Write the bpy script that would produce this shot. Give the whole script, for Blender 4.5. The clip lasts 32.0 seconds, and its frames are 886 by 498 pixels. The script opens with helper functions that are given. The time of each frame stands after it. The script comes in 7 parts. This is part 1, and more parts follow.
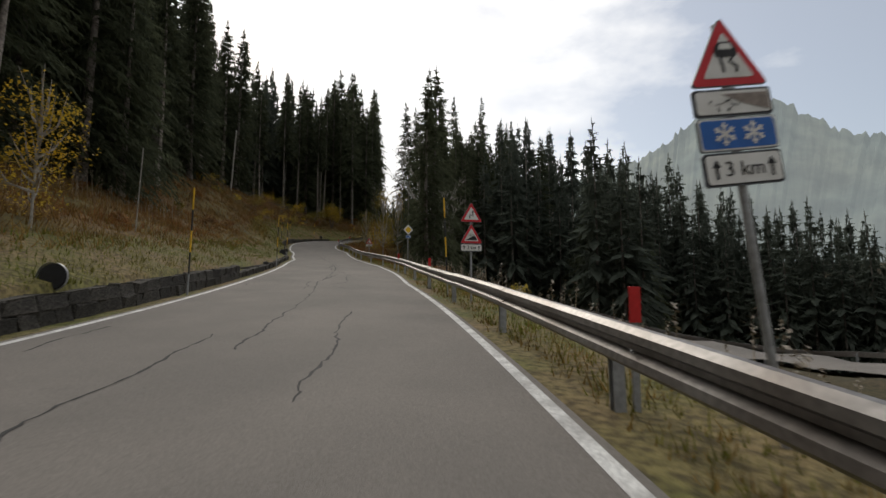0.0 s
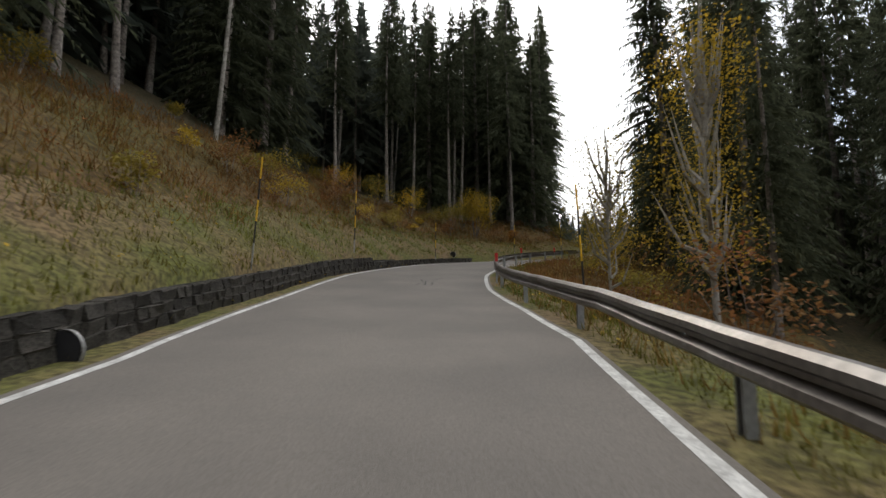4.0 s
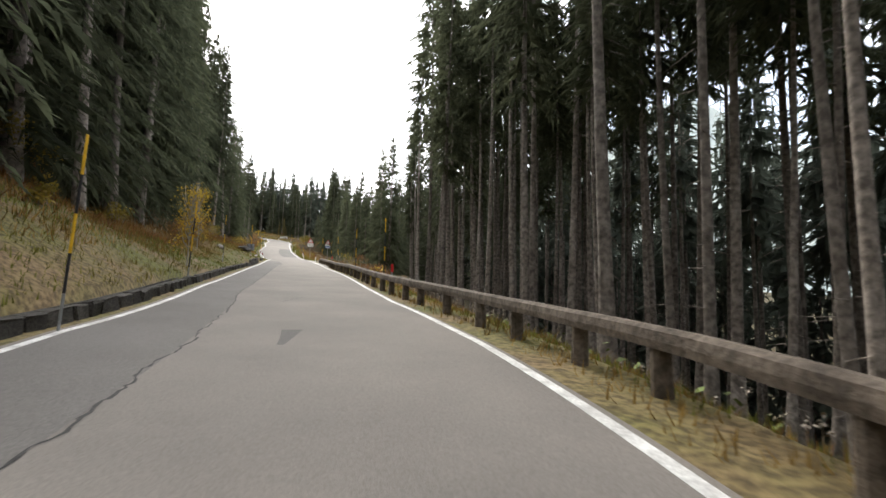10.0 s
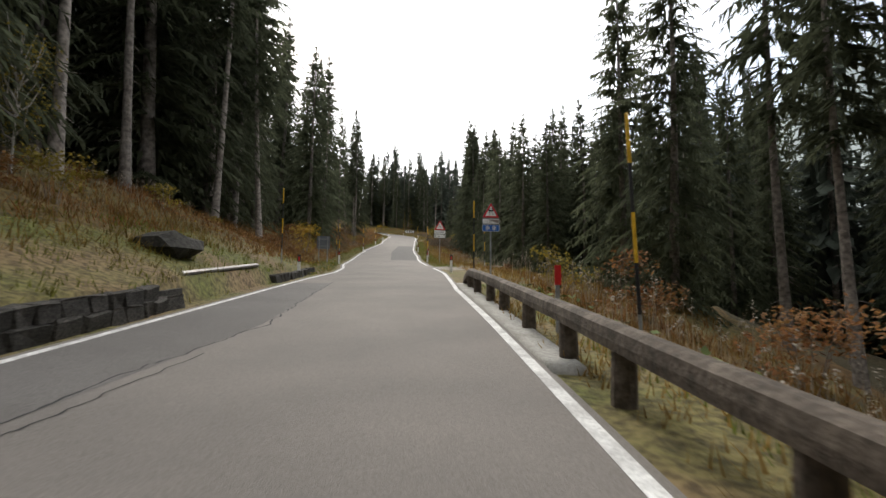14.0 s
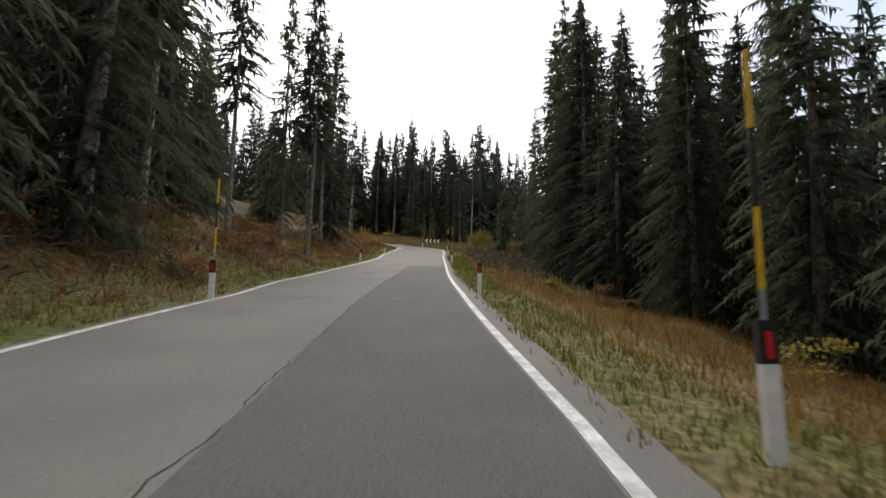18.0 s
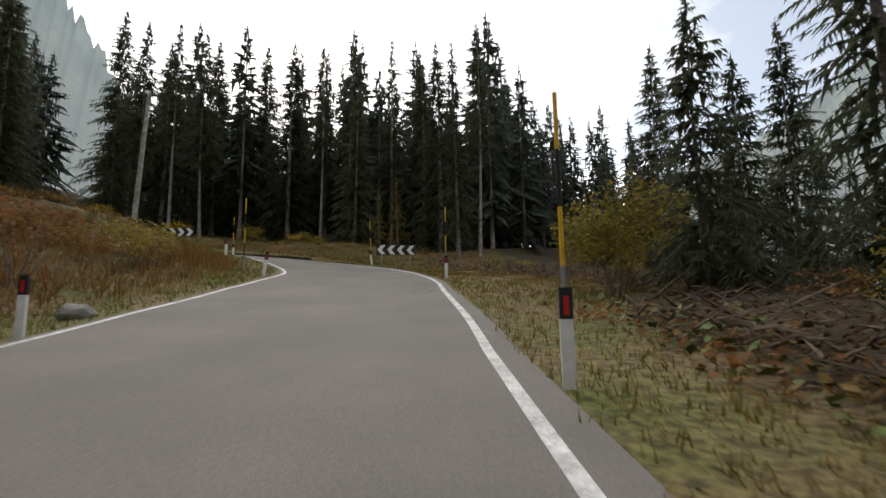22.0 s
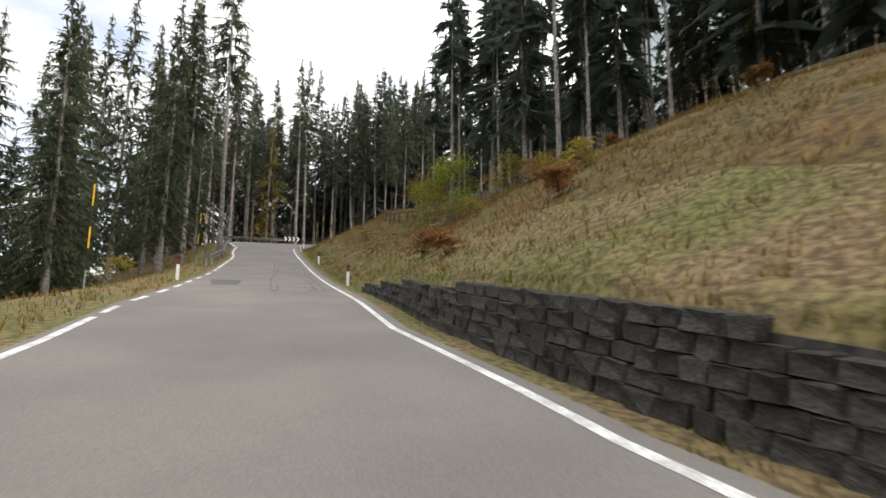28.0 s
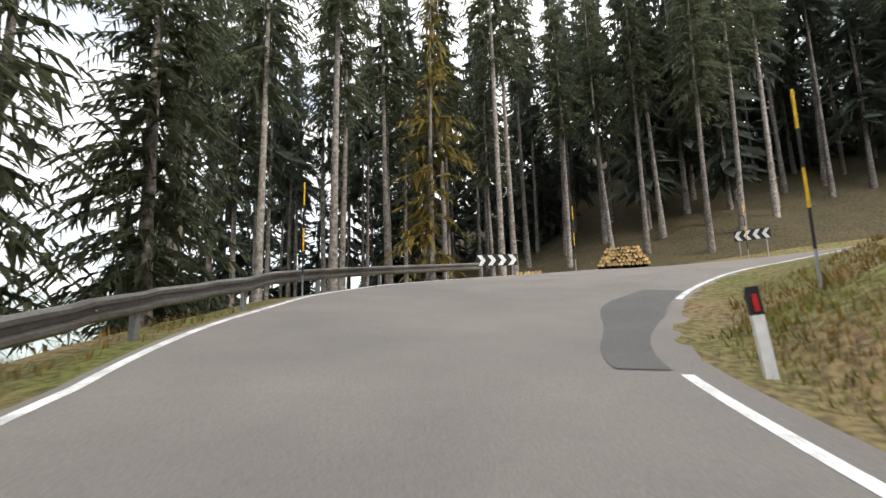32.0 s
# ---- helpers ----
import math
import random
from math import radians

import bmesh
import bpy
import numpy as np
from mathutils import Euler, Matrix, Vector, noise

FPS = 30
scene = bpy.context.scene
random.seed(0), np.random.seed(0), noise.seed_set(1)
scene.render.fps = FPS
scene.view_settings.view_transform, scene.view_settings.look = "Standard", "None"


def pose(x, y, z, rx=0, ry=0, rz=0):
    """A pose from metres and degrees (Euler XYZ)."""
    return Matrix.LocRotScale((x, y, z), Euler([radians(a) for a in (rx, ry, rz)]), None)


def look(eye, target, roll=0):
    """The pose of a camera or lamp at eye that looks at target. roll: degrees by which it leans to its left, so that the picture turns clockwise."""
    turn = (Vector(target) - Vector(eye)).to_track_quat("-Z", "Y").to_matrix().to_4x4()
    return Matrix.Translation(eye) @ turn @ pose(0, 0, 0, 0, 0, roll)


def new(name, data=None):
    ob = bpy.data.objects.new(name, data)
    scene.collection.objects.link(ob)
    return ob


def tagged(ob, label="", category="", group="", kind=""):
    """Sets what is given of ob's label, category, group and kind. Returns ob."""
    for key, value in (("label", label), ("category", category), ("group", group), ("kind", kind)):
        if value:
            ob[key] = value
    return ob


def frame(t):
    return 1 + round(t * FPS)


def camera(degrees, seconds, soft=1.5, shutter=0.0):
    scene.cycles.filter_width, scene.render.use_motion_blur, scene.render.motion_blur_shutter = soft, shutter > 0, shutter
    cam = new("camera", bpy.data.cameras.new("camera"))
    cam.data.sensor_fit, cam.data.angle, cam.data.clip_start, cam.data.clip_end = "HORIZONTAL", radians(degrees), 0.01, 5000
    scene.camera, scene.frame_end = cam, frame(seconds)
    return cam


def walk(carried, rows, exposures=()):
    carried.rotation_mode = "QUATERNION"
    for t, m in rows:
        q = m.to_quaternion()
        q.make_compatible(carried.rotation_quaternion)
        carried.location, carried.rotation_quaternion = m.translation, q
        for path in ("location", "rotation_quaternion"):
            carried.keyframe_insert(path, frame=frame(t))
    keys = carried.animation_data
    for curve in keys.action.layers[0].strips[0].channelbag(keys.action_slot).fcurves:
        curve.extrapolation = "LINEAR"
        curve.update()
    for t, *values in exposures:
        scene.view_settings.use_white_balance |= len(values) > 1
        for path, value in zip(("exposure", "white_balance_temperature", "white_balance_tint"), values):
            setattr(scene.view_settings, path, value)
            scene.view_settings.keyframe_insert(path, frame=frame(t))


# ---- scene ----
cam = camera(82.3, 32.0, soft=1.5, shutter=0.12)
# seconds, place, heading, pitch, roll
PATH = [
    (0.0, 0.000, 0.000, 1.250, 0.00, 6.00, -0.00),
    (0.5, -0.390, 5.430, 1.821, 3.19, 5.89, -0.23),
    (1.0, -1.320, 11.523, 2.401, 6.22, 6.06, -0.15),
    (1.5, -2.310, 17.218, 3.030, 8.78, 6.23, 0.29),
    (2.0, -3.600, 23.299, 3.729, 11.42, 5.88, 0.62),
    (2.5, -5.220, 29.322, 4.392, 13.33, 6.34, 0.62),
    (3.0, -6.830, 35.159, 5.165, 14.55, 7.02, 0.46),
    (3.5, -8.440, 40.974, 5.950, 15.77, 7.74, 0.27),
    (4.0, -10.048, 46.767, 6.748, 16.68, 8.43, 0.09),
    (4.5, -11.655, 52.539, 7.558, 17.00, 9.00, -0.00),
    (5.0, -13.253, 58.123, 8.478, 12.92, 8.78, 0.44),
    (5.5, -14.272, 63.251, 9.196, 8.26, 8.49, 1.07),
    (6.0, -14.996, 68.851, 10.290, 2.63, 8.22, 2.66),
    (6.5, -15.150, 74.027, 10.975, -2.74, 8.37, 3.97),
    (7.0, -14.653, 79.584, 11.900, -10.12, 8.71, 2.62),
    (7.5, -13.758, 84.195, 12.557, -17.12, 8.47, 0.03),
    (8.0, -12.420, 89.159, 13.247, -23.06, 8.24, -1.73),
    (8.5, -10.665, 93.474, 13.925, -24.67, 8.09, -2.65),
    (9.0, -8.735, 98.294, 14.566, -22.03, 7.76, -3.07),
    (9.5, -7.563, 102.721, 15.501, -16.75, 6.24, -2.44),
    (10.0, -6.689, 108.120, 16.066, -10.09, 5.64, -1.43),
    (10.5, -6.230, 113.083, 16.478, -4.41, 5.20, -1.14),
    (11.0, -6.329, 118.436, 16.868, 0.33, 5.33, -0.53),
    (11.5, -6.533, 123.413, 17.312, 2.98, 5.44, -0.33),
    (12.0, -7.195, 128.810, 17.735, 3.90, 5.37, -0.27),
    (12.5, -7.861, 133.863, 18.212, 4.26, 4.98, 0.08),
    (13.0, -8.393, 139.192, 18.619, 4.50, 4.79, -0.36),
    (13.5, -9.059, 144.245, 19.096, 4.68, 4.70, -0.49),
    (14.0, -9.847, 150.055, 19.481, 4.89, 4.81, -0.42),
    (14.5, -10.322, 154.841, 19.909, 5.02, 4.21, -0.24),
    (15.0, -11.115, 160.226, 20.391, 5.49, 4.49, -0.84),
    (15.5, -11.945, 165.680, 20.880, 6.00, 4.90, -1.56),
    (16.0, -12.812, 171.206, 21.376, 6.54, 5.36, -2.31),
    (16.5, -13.717, 176.801, 21.878, 7.10, 5.80, -3.01),
    (17.0, -14.939, 182.995, 22.434, 7.81, 6.20, -3.49),
    (17.5, -16.046, 189.103, 23.096, 7.69, 6.10, -2.49),
    (18.0, -17.206, 195.619, 23.747, 7.14, 6.70, -0.91),
    (18.5, -18.300, 201.627, 24.515, 6.53, 6.70, -0.42),
    (19.0, -19.474, 208.248, 25.266, 5.97, 7.40, -1.84),
    (19.5, -20.465, 214.264, 25.828, 5.55, 7.60, -1.05),
    (20.0, -21.226, 220.111, 26.704, 5.35, 7.40, -1.25),
    (20.5, -21.987, 225.954, 27.477, 4.84, 7.50, -0.67),
    (21.0, -22.748, 231.798, 28.250, 4.52, 7.80, 0.12),
    (21.5, -23.416, 236.925, 28.938, 4.10, 7.90, 0.81),
    (22.0, -23.995, 242.169, 29.728, 3.49, 8.10, 0.90),
    (22.5, -24.481, 246.697, 30.433, 3.29, 8.80, 0.99),
    (23.0, -24.958, 251.955, 31.222, 5.07, 8.10, 1.94),
    (23.5, -25.634, 256.353, 31.930, 7.90, 8.30, 0.71),
    (24.0, -26.848, 260.889, 32.632, 13.81, 8.51, 0.27),
    (24.5, -28.466, 264.539, 33.253, 22.92, 8.45, 0.30),
    (25.0, -30.808, 267.366, 33.790, 35.53, 8.48, -0.29),
    (25.5, -33.247, 269.349, 34.348, 50.53, 8.20, 0.13),
    (26.0, -36.308, 270.521, 34.823, 67.32, 8.25, 0.70),
    (26.5, -39.147, 270.783, 35.116, 83.52, 8.64, 0.66),
    (27.0, -42.440, 270.690, 35.530, 95.50, 8.50, 0.33),
    (27.5, -46.460, 269.480, 36.060, 110.60, 8.37, -0.04),
    (28.0, -50.860, 266.700, 36.720, 126.50, 8.23, -0.43),
    (28.5, -54.940, 262.404, 37.447, 137.04, 8.10, -0.70),
    (29.0, -58.816, 257.290, 38.320, 140.74, 8.10, -0.61),
    (29.5, -62.020, 252.488, 38.971, 142.42, 8.71, 0.24),
    (30.0, -65.497, 247.274, 39.890, 143.40, 9.31, 0.96),
    (30.5, -68.454, 242.503, 40.906, 144.27, 9.41, 1.89),
    (31.0, -71.436, 237.645, 41.960, 145.07, 9.81, 2.21),
    (31.5, -73.988, 233.486, 42.795, 146.76, 10.02, 2.55),
    (32.0, -76.406, 229.354, 44.033, 145.79, 9.62, 1.33),
]
# the clip brightens towards its end
EXPOSURES = [(0, -0.3, 6850, 10), (2.5, -0.1, 6850, 10), (5, 0.8, 6750, 10), (7, 1.2, 6750, 10), (8, 1.55, 6750, 10), (10, 1.5, 6750, 10), (12, 1.15, 6750, 10), (14, 0.8, 6750, 10), (15, 0.65, 6750, 10), (17, 0.5, 6750, 10), (18, 0.42, 6750, 10), (19.5, 0.28, 6750, 10), (21.5, 0.15, 6750, 10), (23, 0.3, 6750, 10), (24.5, 1.05, 6750, 10), (26, 1.4, 6750, 10), (28.5, 1.0, 6750, 10), (30, 1.05, 6750, 10), (32, 1.35, 6750, 10)]
walk(cam, [(t, pose(x, y, z, 90 + p, r, w)) for t, x, y, z, w, p, r in PATH], EXPOSURES)

# ---- sky and light ----
world = bpy.data.worlds.new("world")
scene.world = world
world.use_nodes = True
wn, wl = world.node_tree.nodes, world.node_tree.links
wn.clear()
SUN_DIR = Vector((-0.30, 0.85, 0.60)).normalized()
sky = wn.new("ShaderNodeTexSky")
sky.sky_type = "NISHITA"
sky.sun_disc = False
sky.sun_elevation = math.asin(SUN_DIR.z)
sky.sun_rotation = math.atan2(SUN_DIR.x, SUN_DIR.y)
sky_out = wn.new("ShaderNodeBackground")
sky_out.inputs["Strength"].default_value = 0.125
wl.new(sky.outputs["Color"], sky_out.inputs["Color"])
cloud_out = wn.new("ShaderNodeBackground")
cloud_out.inputs["Color"].default_value = (0.95, 0.97, 1.0, 1)
cloud_out.inputs["Strength"].default_value = 1.0
wtc = wn.new("ShaderNodeTexCoord")
wmap = wn.new("ShaderNodeMapping")
wmap.inputs["Scale"].default_value = (1.0, 1.0, 2.2)
wl.new(wtc.outputs["Generated"], wmap.inputs["Vector"])
# the overcast is brighter round the hidden sun
wsun = wn.new("ShaderNodeVectorMath")
wsun.operation = "DOT_PRODUCT"
wsun.inputs[1].default_value = SUN_DIR
wl.new(wtc.outputs["Generated"], wsun.inputs[0])
wglow = wn.new("ShaderNodeMapRange")
wglow.inputs["From Min"].default_value, wglow.inputs["From Max"].default_value = -0.4, 1.0
wglow.inputs["To Min"].default_value, wglow.inputs["To Max"].default_value = 0.6, 1.6
wl.new(wsun.outputs["Value"], wglow.inputs["Value"])
wl.new(wglow.outputs["Result"], cloud_out.inputs["Strength"])
wnoise = wn.new("ShaderNodeTexNoise")
wnoise.inputs["Scale"].default_value = 2.1
wnoise.inputs["Detail"].default_value = 7
wnoise.inputs["Roughness"].default_value = 0.55
wl.new(wmap.outputs["Vector"], wnoise.inputs["Vector"])
wramp = wn.new("ShaderNodeValToRGB")
wramp.color_ramp.elements[0].position, wramp.color_ramp.elements[0].color = 0.30, (0.28, 0.28, 0.28, 1)
wramp.color_ramp.elements[1].position, wramp.color_ramp.elements[1].color = 0.50, (1, 1, 1, 1)
# the clouds thin out towards the north-east
wdot = wn.new("ShaderNodeVectorMath")
wdot.operation = "DOT_PRODUCT"
wdot.inputs[1].default_value = Vector((0.52, 0.80, 0.36)).normalized()
wl.new(wtc.outputs["Generated"], wdot.inputs[0])
wgap = wn.new("ShaderNodeMapRange")
wgap.inputs["From Min"].default_value, wgap.inputs["From Max"].default_value = 0.86, 1.0
wgap.inputs["To Min"].default_value, wgap.inputs["To Max"].default_value = 0.0, 0.16
wl.new(wdot.outputs["Value"], wgap.inputs["Value"])
wsub = wn.new("ShaderNodeMath")
wsub.operation = "SUBTRACT"
wl.new(wnoise.outputs["Fac"], wsub.inputs[0])
wl.new(wgap.outputs["Result"], wsub.inputs[1])
wl.new(wsub.outputs[0], wramp.inputs["Fac"])
wmix = wn.new("ShaderNodeMixShader")
wl.new(wramp.outputs["Color"], wmix.inputs["Fac"])
wl.new(sky_out.outputs[0], wmix.inputs[1])
wl.new(cloud_out.outputs[0], wmix.inputs[2])
wo = wn.new("ShaderNodeOutputWorld")
wl.new(wmix.outputs[0], wo.inputs["Surface"])
sun = new("sun", bpy.data.lights.new("sun", "SUN"))
sun.data.energy, sun.data.angle, sun.data.color = 1.2, radians(14), (1.0, 0.95, 0.87)
sun.matrix_world = look(SUN_DIR * 300, (0, 0, 0))


# ---- materials ----
def material(name, base, rough=0.8, metal=0.0, grain=0.0, scale=8.0, second=None, scale2=0.7, amount2=0.5,
             bump=0.0, bump_scale=40.0, object_random=0.0, spec=0.3, coords="Object", island=0.0):
    """Principled material: base colour with fine grain and a second colour in large stains, bump, a little variation by object."""
    m = bpy.data.materials.new(name)
    m.use_nodes = True
    n, l = m.node_tree.nodes, m.node_tree.links
    p = n["Principled BSDF"]
    p.inputs["Roughness"].default_value, p.inputs["Metallic"].default_value = rough, metal
    p.inputs["Specular IOR Level"].default_value = spec
    tc = n.new("ShaderNodeTexCoord").outputs[coords]
    col = n.new("ShaderNodeRGB").outputs[0]
    col.default_value = (*base, 1)

    def noise_fac(s, detail=4.0, lo=0.35, hi=0.65):
        t = n.new("ShaderNodeTexNoise")
        t.inputs["Scale"].default_value, t.inputs["Detail"].default_value = s, detail
        l.new(tc, t.inputs["Vector"])
        r = n.new("ShaderNodeMapRange")
        r.inputs["From Min"].default_value, r.inputs["From Max"].default_value = lo, hi
        l.new(t.outputs["Fac"], r.inputs["Value"])
        return r.outputs["Result"]

    def mixed(fac, a, b, kind="MIX"):
        x = n.new("ShaderNodeMix")
        x.data_type, x.blend_type = "RGBA", kind
        for s, v in ((x.inputs[0], fac), (x.inputs[6], a), (x.inputs[7], b)):
            if isinstance(v, (int, float)):
                s.default_value = v
            elif isinstance(v, tuple):
                s.default_value = (*v, 1)
            else:
                l.new(v, s)
        return x.outputs[2]

    def scaled(v, k):
        q = n.new("ShaderNodeMath")
        q.operation = "MULTIPLY"
        q.inputs[1].default_value = k
        l.new(v, q.inputs[0])
        return q.outputs[0]

    if second:
        col = mixed(scaled(noise_fac(scale2, 6.0), amount2), col, second)
    if grain:
        g = n.new("ShaderNodeMapRange")
        g.inputs["To Min"].default_value, g.inputs["To Max"].default_value = 1 - grain, 1 + grain
        l.new(noise_fac(scale, 5.0), g.inputs["Value"])
        col = mixed(1.0, col, g.outputs["Result"], "MULTIPLY")
    if object_random or island:
        if object_random:
            rnd = n.new("ShaderNodeObjectInfo").outputs["Random"]
        else:
            rnd = n.new("ShaderNodeNewGeometry").outputs["Random Per Island"]
        k = object_random or island
        g = n.new("ShaderNodeMapRange")
        g.inputs["To Min"].default_value, g.inputs["To Max"].default_value = 1 - k, 1 + k
        l.new(rnd, g.inputs["Value"])
        col = mixed(1.0, col, g.outputs["Result"], "MULTIPLY")
    l.new(col, p.inputs["Base Color"])
    if bump:
        t = n.new("ShaderNodeTexNoise")
        t.inputs["Scale"].default_value, t.inputs["Detail"].default_value = bump_scale, 6
        l.new(tc, t.inputs["Vector"])
        b = n.new("ShaderNodeBump")
        b.inputs["Strength"].default_value, b.inputs["Distance"].default_value = bump, 0.02
        l.new(t.outputs["Fac"], b.inputs["Height"])
        l.new(b.outputs["Normal"], p.inputs["Normal"])
    return m


def leafy(m, share_through=0.42):
    """Lets part of the light through: needles, leaves and blades of grass."""
    n, l = m.node_tree.nodes, m.node_tree.links
    p = n["Principled BSDF"]
    out = n["Material Output"]
    t = n.new("ShaderNodeBsdfTranslucent")
    l.new(p.inputs["Base Color"].links[0].from_socket, t.inputs["Color"])
    x = n.new("ShaderNodeMixShader")
    x.inputs[0].default_value = share_through
    l.new(p.outputs[0], x.inputs[1])
    l.new(t.outputs[0], x.inputs[2])
    l.new(x.outputs[0], out.inputs["Surface"])
    return m


ASPHALT = material("asphalt", (0.205, 0.186, 0.167), 0.88, grain=0.14, scale=45, second=(0.155, 0.143, 0.13), scale2=0.5, amount2=0.8, bump=0.5, bump_scale=90)
ASPHALT_DARK = material("asphalt_patch", (0.105, 0.10, 0.095), 0.9, grain=0.25, scale=50, second=(0.13, 0.124, 0.118), scale2=0.8, amount2=0.6, bump=0.6, bump_scale=90)
ASPHALT_OLD = material("older_asphalt", (0.150, 0.142, 0.134), 0.9, grain=0.2, scale=45, second=(0.12, 0.113, 0.106), scale2=0.6, amount2=0.7, bump=0.6, bump_scale=80)
TAR = material("tar", (0.03, 0.03, 0.03), 0.8, grain=0.3, scale=20)
LINE_PAINT = material("road_paint", (0.72, 0.72, 0.70), 0.7, grain=0.2, scale=30, second=(0.34, 0.33, 0.32), scale2=3.5, amount2=0.75, bump=0.3)
GROUND = material("meadow_soil", (0.120, 0.070, 0.027), 0.95, grain=0.5, scale=5, second=(0.088, 0.074, 0.022), scale2=0.22, amount2=1.0, bump=1.0, bump_scale=14)
VERGE = material("verge_soil", (0.165, 0.115, 0.058), 0.95, grain=0.5, scale=9, second=(0.095, 0.105, 0.024), scale2=0.45, amount2=0.9, bump=1.0, bump_scale=25)
GRAVEL = material("gravel", (0.26, 0.235, 0.20), 0.95, grain=0.35, scale=30, second=(0.16, 0.13, 0.09), scale2=0.8, amount2=0.9, bump=1.0, bump_scale=50)
FOREST_FLOOR = material("forest_floor", (0.062, 0.046, 0.022), 0.95, grain=0.45, scale=6, second=(0.045, 0.04, 0.018), scale2=0.5, amount2=0.9, bump=1.0, bump_scale=20)
STONE = material("wall_stone", (0.062, 0.056, 0.05), 0.9, grain=0.45, scale=9, second=(0.028, 0.027, 0.022), scale2=1.6, amount2=0.85, bump=0.9, bump_scale=18, object_random=0.35)
CONCRETE = material("concrete", (0.42, 0.41, 0.38), 0.9, grain=0.2, scale=20, second=(0.25, 0.24, 0.21), scale2=1.2, amount2=0.7, bump=0.4)
ZINC = material("galvanised_steel", (0.24, 0.23, 0.22), 0.45, 0.8, grain=0.2, scale=18, second=(0.14, 0.12, 0.105), scale2=1.1, amount2=0.8, bump=0.12)
ZINC_GREY = material("grey_post", (0.32, 0.33, 0.34), 0.55, 0.5, grain=0.15, scale=20, second=(0.2, 0.19, 0.18), scale2=1.5, amount2=0.5)
OLD_WOOD = material("weathered_wood", (0.145, 0.118, 0.095), 0.88, grain=0.35, scale=14, second=(0.06, 0.047, 0.036), scale2=2.2, amount2=0.9, bump=0.7, bump_scale=30)
BARK = material("spruce_bark", (0.235, 0.21, 0.19), 0.95, grain=0.45, scale=6, second=(0.12, 0.10, 0.085), scale2=0.9, amount2=0.8, bump=1.0, bump_scale=12, object_random=0.3)
BARK_PALE = material("pale_bark", (0.34, 0.32, 0.29), 0.9, grain=0.3, scale=7, second=(0.14, 0.13, 0.11), scale2=1.4, amount2=0.6, bump=0.6, bump_scale=14)
NEEDLES = leafy(material("spruce_needles", (0.092, 0.104, 0.062), 0.85, grain=0.35, scale=1.6, second=(0.068, 0.078, 0.052), scale2=0.35, amount2=0.8, object_random=0.3, spec=0.05))
# paler and bluer than the near needles: distance haze mixed into the colour
NEEDLES_FAR_HAZED = leafy(material("far_needles_hazed", (0.105, 0.122, 0.098), 0.9, grain=0.3, scale=0.8, second=(0.076, 0.090, 0.076), scale2=0.1, amount2=0.8, spec=0.04))
LARCH = leafy(material("larch_needles", (0.23, 0.165, 0.04), 0.8, grain=0.3, scale=1.5, second=(0.12, 0.12, 0.04), scale2=0.5, amount2=0.8, object_random=0.25, spec=0.2))
LEAF_YELLOW = leafy(material("yellow_leaves", (0.55, 0.36, 0.035), 0.7, grain=0.3, scale=3, second=(0.30, 0.24, 0.04), scale2=0.8, amount2=0.8, object_random=0.2, spec=0.3))
LEAF_OLIVE = leafy(material("olive_leaves", (0.22, 0.19, 0.04), 0.75, grain=0.35, scale=3, second=(0.33, 0.23, 0.04), scale2=0.7, amount2=0.8, object_random=0.25))
LEAF_RUST = leafy(material("rust_leaves", (0.26, 0.11, 0.045), 0.8, grain=0.4, scale=3, second=(0.18, 0.13, 0.045), scale2=0.7, amount2=0.8, object_random=0.25))
LEAF_GREEN = leafy(material("yellow_green_leaves", (0.20, 0.25, 0.04), 0.75, grain=0.35, scale=3, second=(0.30, 0.26, 0.05), scale2=0.7, amount2=0.7, object_random=0.2))
LEAF_ORANGE = leafy(material("orange_leaves", (0.38, 0.16, 0.02), 0.75, grain=0.35, scale=3, object_random=0.2))
DRY_GRASS = leafy(material("dry_grass", (0.245, 0.155, 0.050), 0.9, grain=0.3, scale=2, second=(0.145, 0.100, 0.028), scale2=0.15, amount2=0.9, island=0.3, spec=0.1))
GREEN_GRASS = leafy(material("green_grass", (0.105, 0.140, 0.024), 0.9, grain=0.3, scale=2, second=(0.155, 0.120, 0.030), scale2=0.2, amount2=0.9, island=0.3, spec=0.1))
RUST_GRASS = leafy(material("brown_herbs", (0.215, 0.095, 0.032), 0.95, grain=0.3, scale=2, second=(0.14, 0.09, 0.034), scale2=0.2, amount2=0.9, island=0.3, spec=0.1))
STALK = material("dry_stalks", (0.34, 0.28, 0.20), 0.9, grain=0.3, scale=5, island=0.3, spec=0.1)
SEED_HEAD = material("seed_heads", (0.30, 0.265, 0.22), 0.95, grain=0.25, scale=9, island=0.25, spec=0.1)
DEAD_WOOD = material("dead_branches", (0.12, 0.092, 0.066), 0.95, grain=0.3, scale=6, island=0.3, spec=0.1)
WHITE = material("white_plastic", (0.74, 0.74, 0.72), 0.5, grain=0.08, scale=10, second=(0.5, 0.48, 0.43), scale2=3, amount2=0.5)
BLACK = material("black_plastic", (0.02, 0.02, 0.022), 0.5, grain=0.15, scale=12)
YELLOW = material("yellow_paint", (0.72, 0.43, 0.02), 0.5, grain=0.12, scale=14, second=(0.5, 0.28, 0.03), scale2=4, amount2=0.5)
RED = material("red_reflector", (0.50, 0.02, 0.02), 0.4, grain=0.1, scale=14)
RED_SIGN = material("red_sign_film", (0.55, 0.025, 0.035), 0.45, grain=0.06, scale=10)
